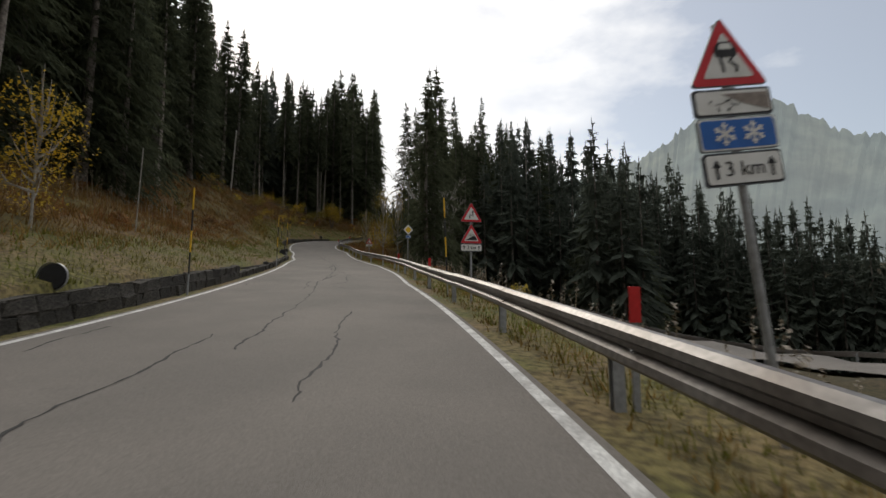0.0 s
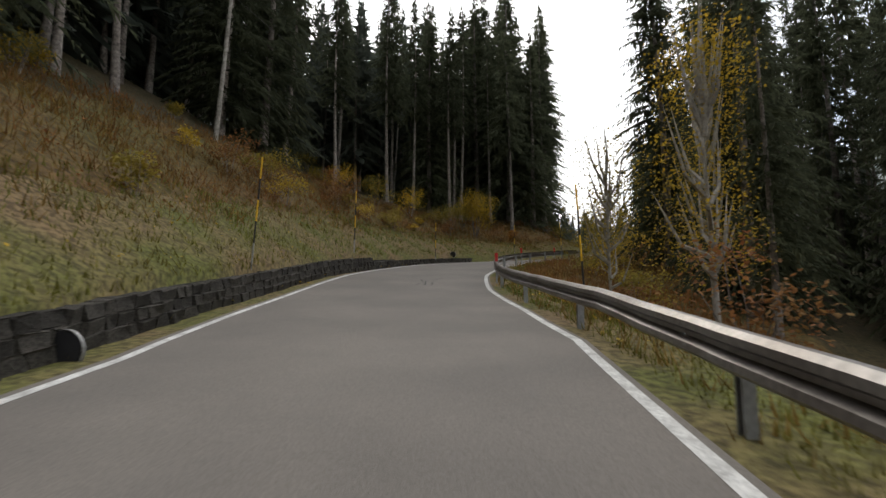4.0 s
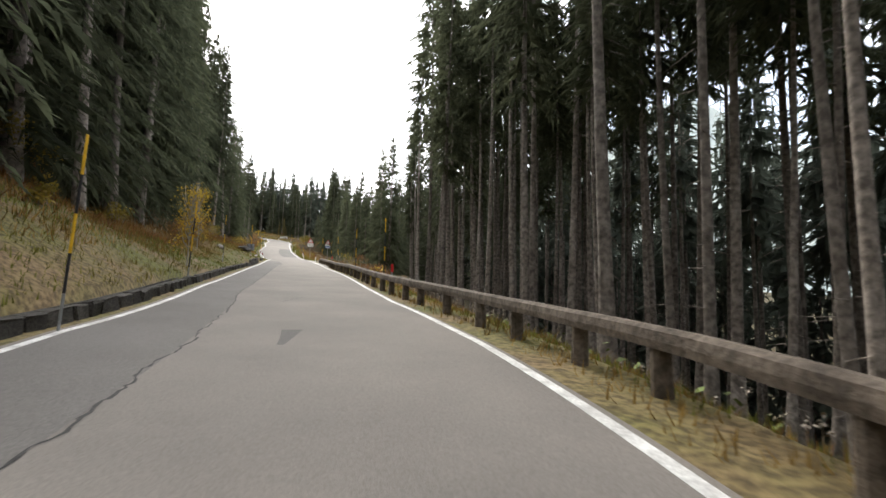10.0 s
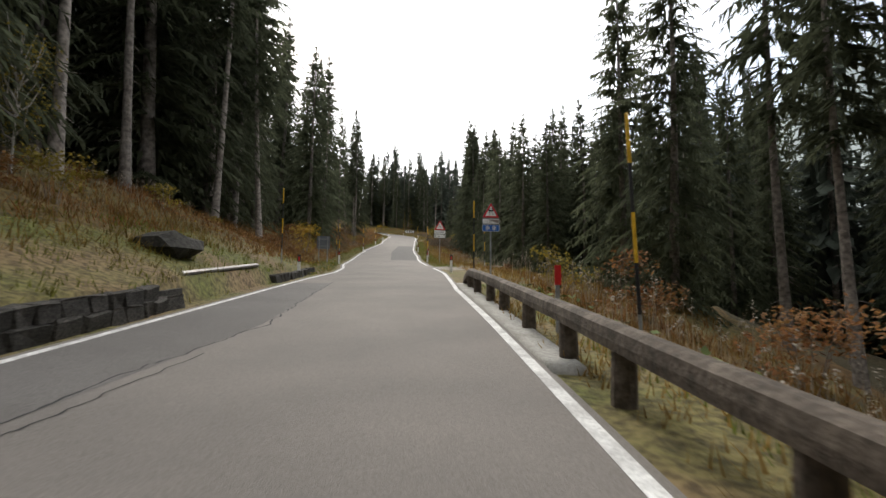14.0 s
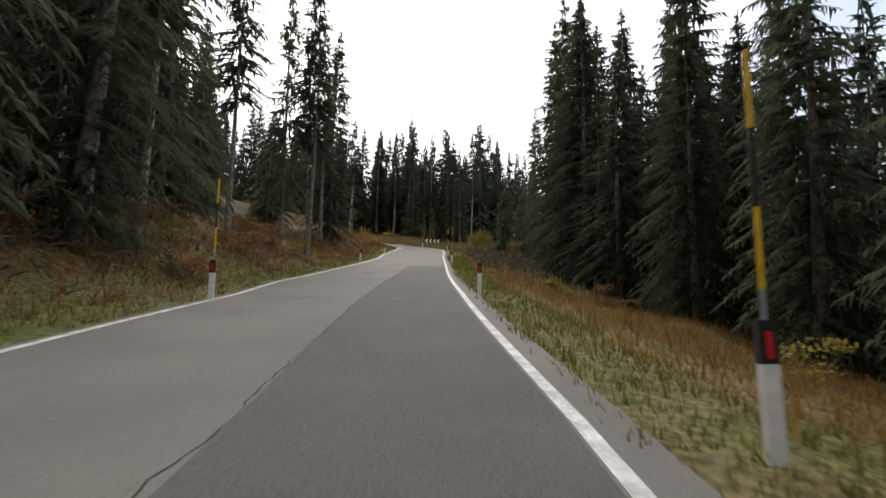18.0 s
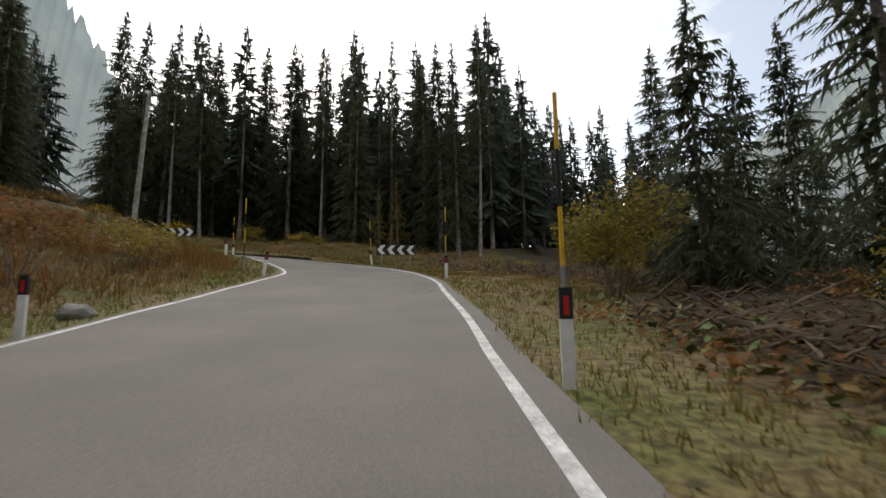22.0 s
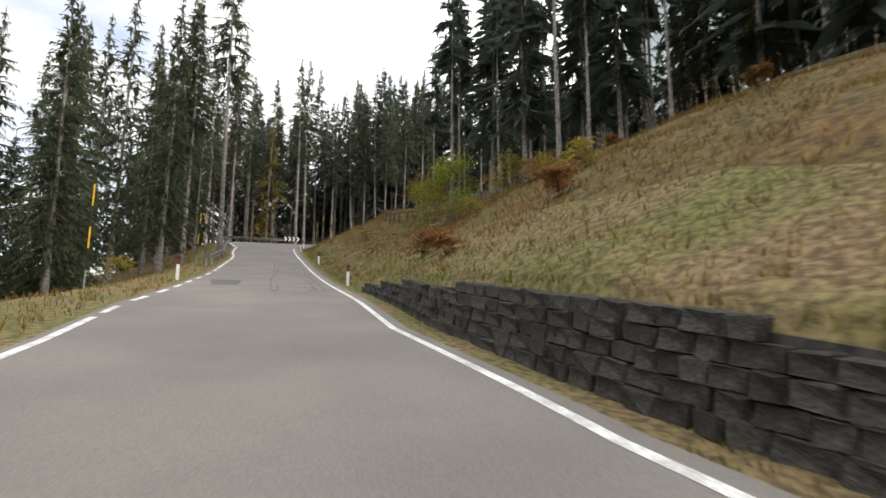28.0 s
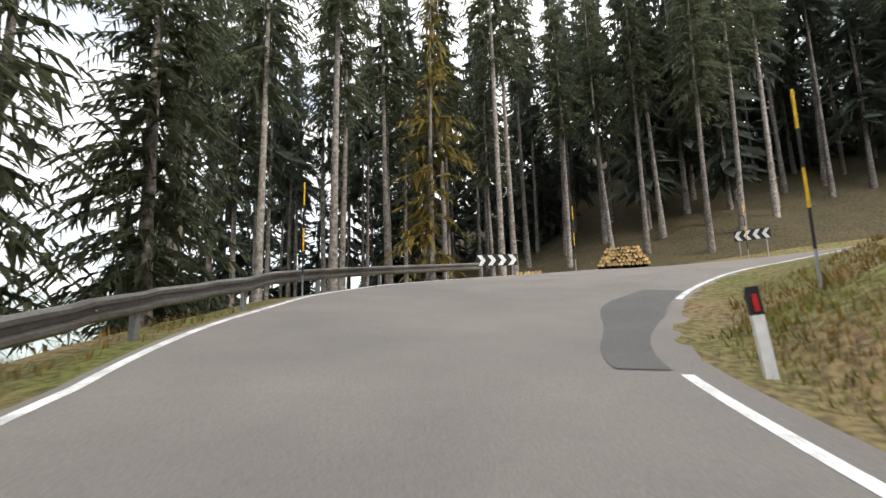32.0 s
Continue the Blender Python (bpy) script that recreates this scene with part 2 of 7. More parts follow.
WHITE_SIGN = material("white_sign_film", (0.72, 0.72, 0.71), 0.5, grain=0.05, scale=10, second=(0.58, 0.57, 0.54), scale2=3, amount2=0.5)
BLUE_SIGN = material("blue_sign_film", (0.02, 0.12, 0.42), 0.45, grain=0.05, scale=10)
YELLOW_SIGN = material("yellow_sign_film", (0.75, 0.47, 0.02), 0.45, grain=0.05, scale=10)
BLACK_SIGN = material("black_sign_film", (0.018, 0.018, 0.02), 0.5, grain=0.1, scale=10)
GREY_SIGN = material("grey_sign_film", (0.25, 0.21, 0.19), 0.6, grain=0.2, scale=30)
SIGN_BACK = material("sign_back", (0.17, 0.19, 0.22), 0.5, 0.3, grain=0.1, scale=6, second=(0.12, 0.13, 0.15), scale2=1.5, amount2=0.6)
LOG_END = material("cut_log_ends", (0.50, 0.33, 0.15), 0.85, grain=0.25, scale=8, object_random=0.25)
ROCK = material("grey_rock", (0.27, 0.26, 0.24), 0.9, grain=0.35, scale=5, second=(0.14, 0.13, 0.11), scale2=1.2, amount2=0.8, bump=0.9, bump_scale=10)
CABLE = material("cable", (0.05, 0.05, 0.05), 0.6)
DISTANT_HAZED = material("distant_forest_hazed", (0.10, 0.13, 0.12), 1.0, grain=0.3, scale=0.02, second=(0.16, 0.15, 0.10), scale2=0.004, amount2=0.6, spec=0.0)
# haze over the far slopes is put in here as a blue-grey glow
dp = DISTANT_HAZED.node_tree.nodes["Principled BSDF"]
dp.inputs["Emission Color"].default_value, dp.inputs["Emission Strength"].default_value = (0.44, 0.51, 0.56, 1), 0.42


# ---- helpers for meshes ----
def link_mesh(name, verts, faces, mat, parent=None, label="", smooth=False):
    me = bpy.data.meshes.new(name)
    me.from_pydata([tuple(v) for v in verts], [], [tuple(f) for f in faces])
    me.materials.append(mat)
    if smooth:
        me.polygons.foreach_set("use_smooth", [True] * len(me.polygons))
    me.update()
    ob = new(name, me)
    ob.parent = parent
    if label:
        ob["label"] = label
    return ob


def part(name, bm, mat, parent=None, label="", smooth=False):
    me = bpy.data.meshes.new(name)
    bm.to_mesh(me)
    bm.free()
    me.materials.append(mat)
    if smooth:
        me.polygons.foreach_set("use_smooth", [True] * len(me.polygons))
    ob = new(name, me)
    ob.parent = parent
    if label:
        ob["label"] = label
    return ob


def share(name, me, parent, m):
    ob = new(name, me)
    ob.parent = parent
    ob.matrix_basis = m
    return ob


def box(bm, sx, sy, sz, m=Matrix(), bevel=0.0):
    r = bmesh.ops.create_cube(bm, size=1.0, matrix=m @ Matrix.Diagonal((sx, sy, sz, 1)))
    if bevel:
        edges = list({e for v in r["verts"] for e in v.link_edges})
        bmesh.ops.bevel(bm, geom=edges, offset=bevel, segments=2, affect="EDGES", profile=0.6)


def rod(bm, a, b, r0, r1=None, sides=8):
    a, b = Vector(a), Vector(b)
    d = b - a
    m = Matrix.Translation((a + b) / 2) @ d.to_track_quat("Z", "Y").to_matrix().to_4x4()
    bmesh.ops.create_cone(bm, cap_ends=True, segments=sides, radius1=r0, radius2=r0 if r1 is None else r1, depth=d.length, matrix=m)


def plate(bm, outline, thick, m=Matrix(), y=0.0):
    """A flat plate in the xz plane from an outline, facing -y, its front at y."""
    front = [bm.verts.new(m @ Vector((x, y, z))) for x, z in outline]
    back = [bm.verts.new(m @ Vector((x, y + thick, z))) for x, z in outline]
    n = len(outline)
    bm.faces.new(front)
    bm.faces.new(back[::-1])
    for i in range(n):
        bm.faces.new((front[i], back[i], back[(i + 1) % n], front[(i + 1) % n]))
    bmesh.ops.recalc_face_normals(bm, faces=bm.faces)


def empty(name, m, label, category, group=""):
    ob = new(name)
    ob.empty_display_size = 0.2
    ob.matrix_basis = m
    return tagged(ob, label, category, group)
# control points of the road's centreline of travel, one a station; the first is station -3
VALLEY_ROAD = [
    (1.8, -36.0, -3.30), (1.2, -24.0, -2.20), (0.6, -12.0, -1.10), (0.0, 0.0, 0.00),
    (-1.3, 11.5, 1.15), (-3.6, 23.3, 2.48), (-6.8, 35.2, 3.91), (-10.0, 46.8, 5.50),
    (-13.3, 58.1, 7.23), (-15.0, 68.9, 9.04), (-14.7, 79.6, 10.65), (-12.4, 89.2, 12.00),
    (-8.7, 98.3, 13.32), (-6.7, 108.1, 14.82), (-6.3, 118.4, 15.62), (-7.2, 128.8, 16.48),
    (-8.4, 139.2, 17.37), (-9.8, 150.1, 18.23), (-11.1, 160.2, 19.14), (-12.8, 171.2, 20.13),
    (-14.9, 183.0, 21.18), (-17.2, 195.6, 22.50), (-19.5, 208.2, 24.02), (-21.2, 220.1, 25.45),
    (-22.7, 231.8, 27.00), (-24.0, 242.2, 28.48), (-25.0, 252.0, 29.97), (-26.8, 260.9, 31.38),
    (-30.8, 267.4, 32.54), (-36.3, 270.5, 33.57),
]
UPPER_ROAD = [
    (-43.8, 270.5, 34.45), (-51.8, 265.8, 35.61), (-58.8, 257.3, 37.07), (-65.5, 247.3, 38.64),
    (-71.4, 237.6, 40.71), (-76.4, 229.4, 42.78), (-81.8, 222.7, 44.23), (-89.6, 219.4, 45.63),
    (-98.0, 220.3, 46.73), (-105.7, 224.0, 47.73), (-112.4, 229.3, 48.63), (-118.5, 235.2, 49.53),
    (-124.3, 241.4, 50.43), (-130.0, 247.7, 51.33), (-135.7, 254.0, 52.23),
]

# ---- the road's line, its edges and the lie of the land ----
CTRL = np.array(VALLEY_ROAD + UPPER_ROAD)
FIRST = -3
LEFT_EDGE = [(-3, 5), (0.6, 5.03), (1.8, 4.52), (2.8, 3.89), (3, 3.84), (3.4, 3.49), (3.8, 3.74), (4.2, 3.65), (4.5, 3.72), (4.6, 3.87), (5.4, 4.4), (6.2, 4.69), (6.6, 5.06), (7, 5.22),
             (7.4, 5.24), (7.8, 5), (8.2, 4.53), (9, 4.29), (9.1, 4.13), (9.4, 3.33), (9.6, 2.96), (10, 2.88), (10.2, 3.26), (10.6, 4.24), (10.8, 4.49), (11.4, 4.58), (11.8, 4.68), (13, 4.6),
             (13.8, 4.61), (15.4, 4.23), (15.8, 4.03), (16.2, 3.65), (16.6, 3.77), (17, 4.27), (18.2, 4.51), (18.6, 4.52), (19, 4.4), (19.4, 4.85), (20.2, 4.89), (21, 4.78), (21.6, 4.59), (22.2, 5.08),
             (22.5, 5.46), (23.5, 5.17), (23.8, 4.75), (24.2, 4.03), (25.55, 2.76), (25.9, 2.39), (26.2, 2.61), (26.6, 2.47), (27.2, 2.7), (27.8, 3.4), (28.6, 3.73), (29, 4.09), (29.8, 3.94), (30.5, 3.32),
             (31, 2.83), (31.2, 2.71), (31.4, 2.77), (32, 2.59), (32.2, 2.94), (32.5, 3.27), (33.6, 6.03), (34.3, 6.2), (35.2, 4.4), (38, 2.8)]
RIGHT_EDGE = [(-3, 1.25), (1.6, 1.26), (2.3, 1.75), (2.8, 1.99), (3.6, 1.37), (4.1, 1.4), (4.6, 1.85), (4.9, 1.63), (5.3, 0.99), (5.8, 0.59), (6.6, 0.43), (7.4, 0.61), (8.2, 1.04), (8.6, 1.04),
              (9.4, 2), (10.75, 1.5), (11.4, 0.98), (12, 0.97), (13.8, 1.2), (15.4, 1.05), (16.2, 1.38), (16.6, 1.35), (17.4, 1), (17.8, 1.02), (18.3, 1.24), (19.1, 1.28), (19.8, 1.16), (20.6, 1.11),
              (21.8, 0.96), (22.6, 0.72), (23.4, 0.76), (24.1, 1.16), (24.8, 2.06), (26.3, 2.66), (26.55, 3.22), (27, 3.46), (27.4, 3.35), (27.6, 3.21), (27.8, 2.76), (28.2, 1.7), (28.7, 0.98), (29.4, 1.09),
              (30.3, 1.36), (31, 1.67), (32.2, 2.04), (32.7, 2.34), (33.2, 2.89), (34, 2.9), (35, 2.6), (38, 2.6)]
BANK = [(4.6, 0.0), (5.6, -0.055), (8.2, -0.05), (9, 0.0), (23.8, 0.0), (25, 0.05), (26, 0.075), (27.6, 0.06), (28.5, 0.0), (32.2, 0.0), (33.2, -0.10), (34.6, -0.10), (36, 0.0)]
# beside the road: shelf before the slope, height of a wall there, slope near (8 m) and far
LEFT_SIDE = [(-3, 0.7, 0.6, 0.36, 0.45), (1.4, 0.7, 0.55, 0.36, 0.45), (2.6, 0.5, 0.32, 0.36, 0.45), (3.6, 0.6, 0.3, 0.42, 0.45), (4.8, 0.9, 0.7, 0.75, 0.6),
             (6.2, 0.7, 0.55, 0.78, 0.6), (7.5, 0.55, 0.42, 0.62, 0.45), (8.6, 0.5, 0.2, 0.5, 0.35), (10, 0.5, 0.25, 0.5, 0.4), (10.9, 0.55, 0.35, 0.66, 0.4), (11.7, 0.6, 0.4, 0.6, 0.4), (12.3, 0.65, 0.3, 0.42, 0.4),
             (13, 0.7, 0.2, 0.38, 0.4), (13.9, 0.6, 0.22, 0.4, 0.4), (14.3, 0.45, 0.55, 0.42, 0.4), (15.8, 0.6, 0.35, 0.42, 0.4), (16.8, 1.6, 0.0, 0.42, 0.4), (18, 2.2, 0.0, 0.40, 0.4),
             (20, 1.8, 0.0, 0.36, 0.35), (21.5, 2.0, 0.0, 0.34, 0.2), (22.6, 2.0, 0.0, 0.30, 0.15), (23.6, 1.6, 0.0, 0.2, 0.12), (25, 1.5, 0.0, 0.12, 0.12), (27, 1.5, 0.0, 0.05, 0.0),
             (28.5, 2.5, 0.0, -0.12, -0.3), (30, 1.8, 0.0, -0.35, -0.4), (32, 1.6, 0.0, -0.45, -0.45), (33.6, 1.5, 0.0, -0.3, -0.3), (34.7, 1.5, 0.0, 0.0, 0.05), (36, 1.5, 0.0, 0.42, 0.45), (41, 1.5, 0.0, 0.5, 0.5)]
RIGHT_SIDE = [(-3, 1.4, 0.0, -0.40, -0.05), (1.4, 1.5, 0.0, -0.42, -0.05), (2.5, 1.8, 0.0, -0.35, -0.2), (4.8, 1.2, 0.0, -0.3, -0.3), (7, 1.2, 0.0, -0.15, -0.3), (8.6, 2.4, 0.0, -0.1, -0.3),
              (9.4, 4.5, 0.0, -0.15, -0.35), (10.3, 1.3, 0.0, -0.5, -0.4), (13, 1.5, 0.0, -0.35, -0.42), (14.6, 1.4, 0.0, -0.35, -0.4), (16, 3.0, 0.0, -0.15, -0.25), (17, 3.2, 0.0, -0.15, -0.22),
              (18, 1.3, 0.0, -0.22, -0.2), (20, 1.3, 0.0, -0.20, -0.2), (22, 2.5, 0.0, -0.10, -0.3), (23.4, 4.0, 0.0, -0.06, -0.42), (24.4, 3.5, 0.0, 0.0, -0.36), (24.95, 3.0, 0.0, 0.04, -0.22), (25.4, 2.0, 0.15, 0.10, 0.05),
              (26, 1.6, 0.3, 0.16, 0.08), (27, 1.2, 0.45, 0.22, 0.15), (27.7, 1.0, 0.65, 0.27, 0.3), (28.4, 0.85, 1.0, 0.62, 0.55), (29, 0.95, 0.72, 0.66, 0.55), (29.45, 0.95, 0.35, 0.66, 0.5), (29.75, 0.9, 0.0, 0.64, 0.5), (31, 1.3, 0.0, 0.52, 0.4),
              (32.3, 1.2, 0.0, 0.52, 0.3), (32.8, 0.9, 0.0, 0.55, 0.25), (33.5, 1.0, 0.0, 0.40, 0.15), (34.5, 1.5, 0.0, 0.1, 0.0), (36, 1.5, 0.0, -0.1, -0.2), (41, 1.5, 0.0, -0.2, -0.3)]


def table(rows, u, col=1):
    rows = np.array(rows)
    return np.interp(u, rows[:, 0], rows[:, col])


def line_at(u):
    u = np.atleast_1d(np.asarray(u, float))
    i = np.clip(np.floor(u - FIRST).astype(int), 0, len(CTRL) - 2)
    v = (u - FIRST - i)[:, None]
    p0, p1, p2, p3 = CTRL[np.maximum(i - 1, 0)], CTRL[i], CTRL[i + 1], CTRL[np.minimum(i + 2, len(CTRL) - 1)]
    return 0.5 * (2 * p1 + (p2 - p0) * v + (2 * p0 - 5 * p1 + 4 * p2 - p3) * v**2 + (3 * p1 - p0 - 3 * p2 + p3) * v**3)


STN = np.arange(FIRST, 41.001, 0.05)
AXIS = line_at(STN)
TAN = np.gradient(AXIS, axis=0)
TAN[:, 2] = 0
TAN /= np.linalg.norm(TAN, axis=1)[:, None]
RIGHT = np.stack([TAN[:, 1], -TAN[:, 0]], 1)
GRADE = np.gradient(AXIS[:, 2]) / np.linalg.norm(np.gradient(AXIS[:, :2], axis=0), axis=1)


def side_height(u, e, rows):
    """Height over the road's edge, e metres beyond it."""
    shelf, wall, s1, s2 = (table(rows, u, k) for k in (1, 2, 3, 4))
    q = np.maximum(e - shelf, 0)
    far = np.clip(q - 8, 0, 60)
    return -0.03 * np.minimum(e, 1) + np.where(e > shelf + 0.12, wall, 0) + s1 * np.minimum(q, 8) + s2 * far


def wave(x, y, k):
    return (np.sin(x * k + 1.3) * np.cos(y * k * 0.8 + 0.4) + 0.6 * np.sin(x * k * 2.1 - y * k * 1.7) + 0.4 * np.cos(x * k * 3.7 + y * k * 4.3)) / 2


def land(x, y, verge=False):
    """Height of the land; also the nearest station and the metres beyond the road's edge (left negative, 0 on the road)."""
    x, y = np.atleast_1d(np.asarray(x, float)), np.atleast_1d(np.asarray(y, float))
    total, weight = np.zeros(len(x)), np.zeros(len(x))
    best = np.full(len(x), 1e9)
    stn, beyond = np.zeros(len(x)), np.zeros(len(x))
    for arm in (STN <= 27.0, STN >= 27.0):
        A, T, N, U = AXIS[arm], TAN[arm], RIGHT[arm], STN[arm]
        j = np.zeros(len(x), int)
        for c in range(0, len(x), 4000):
            s = slice(c, c + 4000)
            j[s] = ((x[s, None] - A[None, ::2, 0]) ** 2 + (y[s, None] - A[None, ::2, 1]) ** 2).argmin(1) * 2
        j = np.minimum(j, len(A) - 1)
        dx, dy = x - A[j, 0], y - A[j, 1]
        d = dx * N[j, 0] + dy * N[j, 1]
        gap = np.hypot(dx, dy)
        d = np.sign(d) * np.maximum(np.abs(d), np.where(gap > np.abs(d) + 1.5, gap, np.abs(d)))
        u = U[j]
        le, re, bank = table(LEFT_EDGE, u), table(RIGHT_EDGE, u), table(BANK, u)
        along = np.clip(dx * T[j, 0] + dy * T[j, 1], -0.8, 0.8)
        z0 = A[j, 2] + GRADE[arm][j] * along + bank * np.clip(d, -le, re)
        er, el = d - re, -le - d
        h = np.where(er > 0, side_height(u, np.maximum(er, 0), RIGHT_SIDE), np.where(el > 0, side_height(u, np.maximum(el, 0), LEFT_SIDE), 0.0))
        e = np.maximum(np.maximum(er, el), 0)
        z = z0 + h
        w = 1.0 / (e + 0.3) ** 4
        total += w * z
        weight += w
        near = e < best
        best = np.where(near, e, best)
        stn = np.where(near, u, stn)
        beyond = np.where(near, np.where(er > 0, er, np.where(el > 0, -el, 0.0)), beyond)
    z = total / weight
    rough = np.clip((best - 1.5) / 6, 0, 1)
    z = z + rough * (0.25 * wave(x, y, 0.55) + 0.10 * wave(x, y, 1.9)) + np.clip((best - 12) / 40, 0, 1) * 1.6 * wave(x, y, 0.07)
    return z, stn, beyond


def land_z(x, y):
    return float(land(x, y)[0][0])


def axis_index(u):
    return int(round((u - FIRST) / 0.05))


def beside(u, d, drop=0.0):
    """The place at station u, d metres right of the line of travel, on the land."""
    i = axis_index(u)
    x, y = AXIS[i, 0] + RIGHT[i, 0] * d, AXIS[i, 1] + RIGHT[i, 1] * d
    return Vector((x, y, land_z(x, y) - drop))


def heading(u):
    i = axis_index(u)
    return math.degrees(math.atan2(-TAN[i, 0], TAN[i, 1]))


def stand(u, d, turn=0.0, lean_x=0.0, lean_y=0.0, drop=0.03):
    """A pose beside the road whose -y faces the oncoming driver."""
    p = beside(u, d, drop)
    return pose(p.x, p.y, p.z, lean_x, lean_y, heading(u) + turn)


# ---- ground: one sheet, fine along the road, wide open to the horizon ----
def spread(lo, hi, step, reach):
    mid = list(np.arange(lo, hi + 0.01, step))
    out, k = [], step
    a = lo
    left = []
    while a > -reach:
        k *= 1.35
        a -= k
        left.append(a)
    right, b, k = [], hi, step
    while b < reach:
        k *= 1.35
        b += k
        right.append(b)
    return np.array(left[::-1] + mid + right)


gx, gy = spread(-150, 60, 1.2, 2600), spread(-30, 315, 1.2, 2600)
GX, GY = np.meshgrid(gx, gy)
gz, gu, gb = land(GX.ravel(), GY.ravel())
gz = np.where(np.abs(gb) < 3.4, gz - 0.10 - 0.25 * (np.abs(gb) < 0.8), gz)
gz = np.where(np.abs(gb) < 2.3, gz - np.where(gb < 0, table(LEFT_SIDE, gu, 2), table(RIGHT_SIDE, gu, 2)) * 1.1, gz)
far = np.clip((np.hypot(GX.ravel() + 45, GY.ravel() - 140) - 260) / 400, 0, 1)
gz = gz * (1 - far) + far * (20 + 0 * gz)
ni, nj = len(gy), len(gx)
idx = np.arange(ni * nj).reshape(ni, nj)
quads = np.stack([idx[:-1, :-1], idx[:-1, 1:], idx[1:, 1:], idx[1:, :-1]], -1).reshape(-1, 4)
ground = link_mesh("ground", np.stack([GX.ravel(), GY.ravel(), gz], 1).tolist(), quads.tolist(), GROUND, smooth=True)
ground.data.materials.append(FOREST_FLOOR)
wood = np.abs(gb) > 11.5
wood |= (gb < -3.0) & (gu > 33.2)
wood |= (gb > 4.2) & (gu > 10.2) & (gu < 15.0)
wood |= (gb < -8.5) & (gu > 4.5) & (gu < 20.5)
wood &= ~((gb > 0) & (gu > 25.2) & (gu < 28.0) & (gb < 17))
corner = wood[quads].sum(1) >= 3
ground.data.polygons.foreach_set("material_index", corner.astype(np.int32))
tagged(ground, "sloping mountain meadow and forest floor in autumn", "ground", kind="structure")


def ribbon(name, u0, u1, d0, d1, mat, lift, cols=2, step=0.05, parent=None, on_land=False):
    """A strip along the road from u0 to u1 between the offsets d0(u) and d1(u)."""
    us = np.arange(u0, u1 + 1e-6, step)
    A = line_at(us)
    i = np.clip(((us - FIRST) / 0.05).round().astype(int), 0, len(STN) - 1)
    N = RIGHT[i]
    lo = d0(us) if callable(d0) else np.full(len(us), d0)
    hi = d1(us) if callable(d1) else np.full(len(us), d1)
    le, re, bank = table(LEFT_EDGE, us), table(RIGHT_EDGE, us), table(BANK, us)
    verts = []
    for c in range(cols):
        d = lo + (hi - lo) * c / (cols - 1)
        X, Y = A[:, 0] + N[:, 0] * d, A[:, 1] + N[:, 1] * d
        if on_land:
            er, el = d - re, -le - d
            h = np.where(er > 0, side_height(us, np.maximum(er, 0), RIGHT_SIDE), np.where(el > 0, side_height(us, np.maximum(el, 0), LEFT_SIDE), 0))
            Z = A[:, 2] + bank * np.clip(d, -le, re) + h + 0.03 * wave(X, Y, 4.0) * np.clip(np.maximum(er, el) * 2, 0, 1)
        else:
            Z = A[:, 2] + bank * d
        verts.append(np.stack([X, Y, Z + lift], 1))
    n = len(us)
    faces = []
    for c in range(cols - 1):
        for k in range(n - 1):
            faces.append((c * n + k, (c + 1) * n + k, (c + 1) * n + k + 1, c * n + k + 1))
    return link_mesh(name, np.concatenate(verts).tolist(), faces, mat, parent, smooth=True)


left_of = lambda u: -table(LEFT_EDGE, u)
right_of = lambda u: table(RIGHT_EDGE, u)
road = tagged(ribbon("road", FIRST, 40.9, lambda u: left_of(u) - 0.18, lambda u: right_of(u) + np.interp(u, [0, 16, 17.5, 22, 24, 26, 28.5, 30], [0.14, 0.14, 0.42, 0.42, 0.25, 0.55, 0.25, 0.4]), ASPHALT, 0.0, cols=9),
              "worn grey asphalt mountain road with cracks", "road", kind="structure")
verge_l = tagged(ribbon("verge_left", FIRST, 40.9, lambda u: left_of(u) - 3.6, lambda u: left_of(u) - 0.14, VERGE, -0.012, cols=22, on_land=True),
                 "narrow earth and grass verge beside the road", "verge", kind="structure")
verge_r = tagged(ribbon("verge_right", FIRST, 40.9, lambda u: right_of(u) + 0.10, lambda u: right_of(u) + 3.6, VERGE, -0.012, cols=22, on_land=True),
                 "grass and gravel verge beside the road", "verge", kind="structure")
# edge lines; broken where the left one is dashed
part_rng = random.Random(5)
for side, a, b in (("left", -3, 28.8), ("right", -3, 16.7), ("right", 17.0, 32.6), ("right", 33.5, 40.8)):
    f = left_of if side == "left" else right_of
    w = 0.065
    tagged(ribbon("edge_line", a, b, lambda u: f(u) - w, lambda u: f(u) + w, LINE_PAINT, 0.004), "worn white painted edge line", "road marking", kind="structure")
tagged(ribbon("edge_line", 30.4, 40.8, lambda u: left_of(u) - 0.065, lambda u: left_of(u) + 0.065, LINE_PAINT, 0.004), "worn white painted edge line", "road marking", kind="structure")
for k in range(8):
    a = 28.85 + 0.2 * k
    tagged(ribbon("line_dash", a, a + 0.1, lambda u: left_of(u) - 0.065, lambda u: left_of(u) + 0.065, LINE_PAINT, 0.004, step=0.025), "white painted dash of the edge line", "road marking", kind="structure")


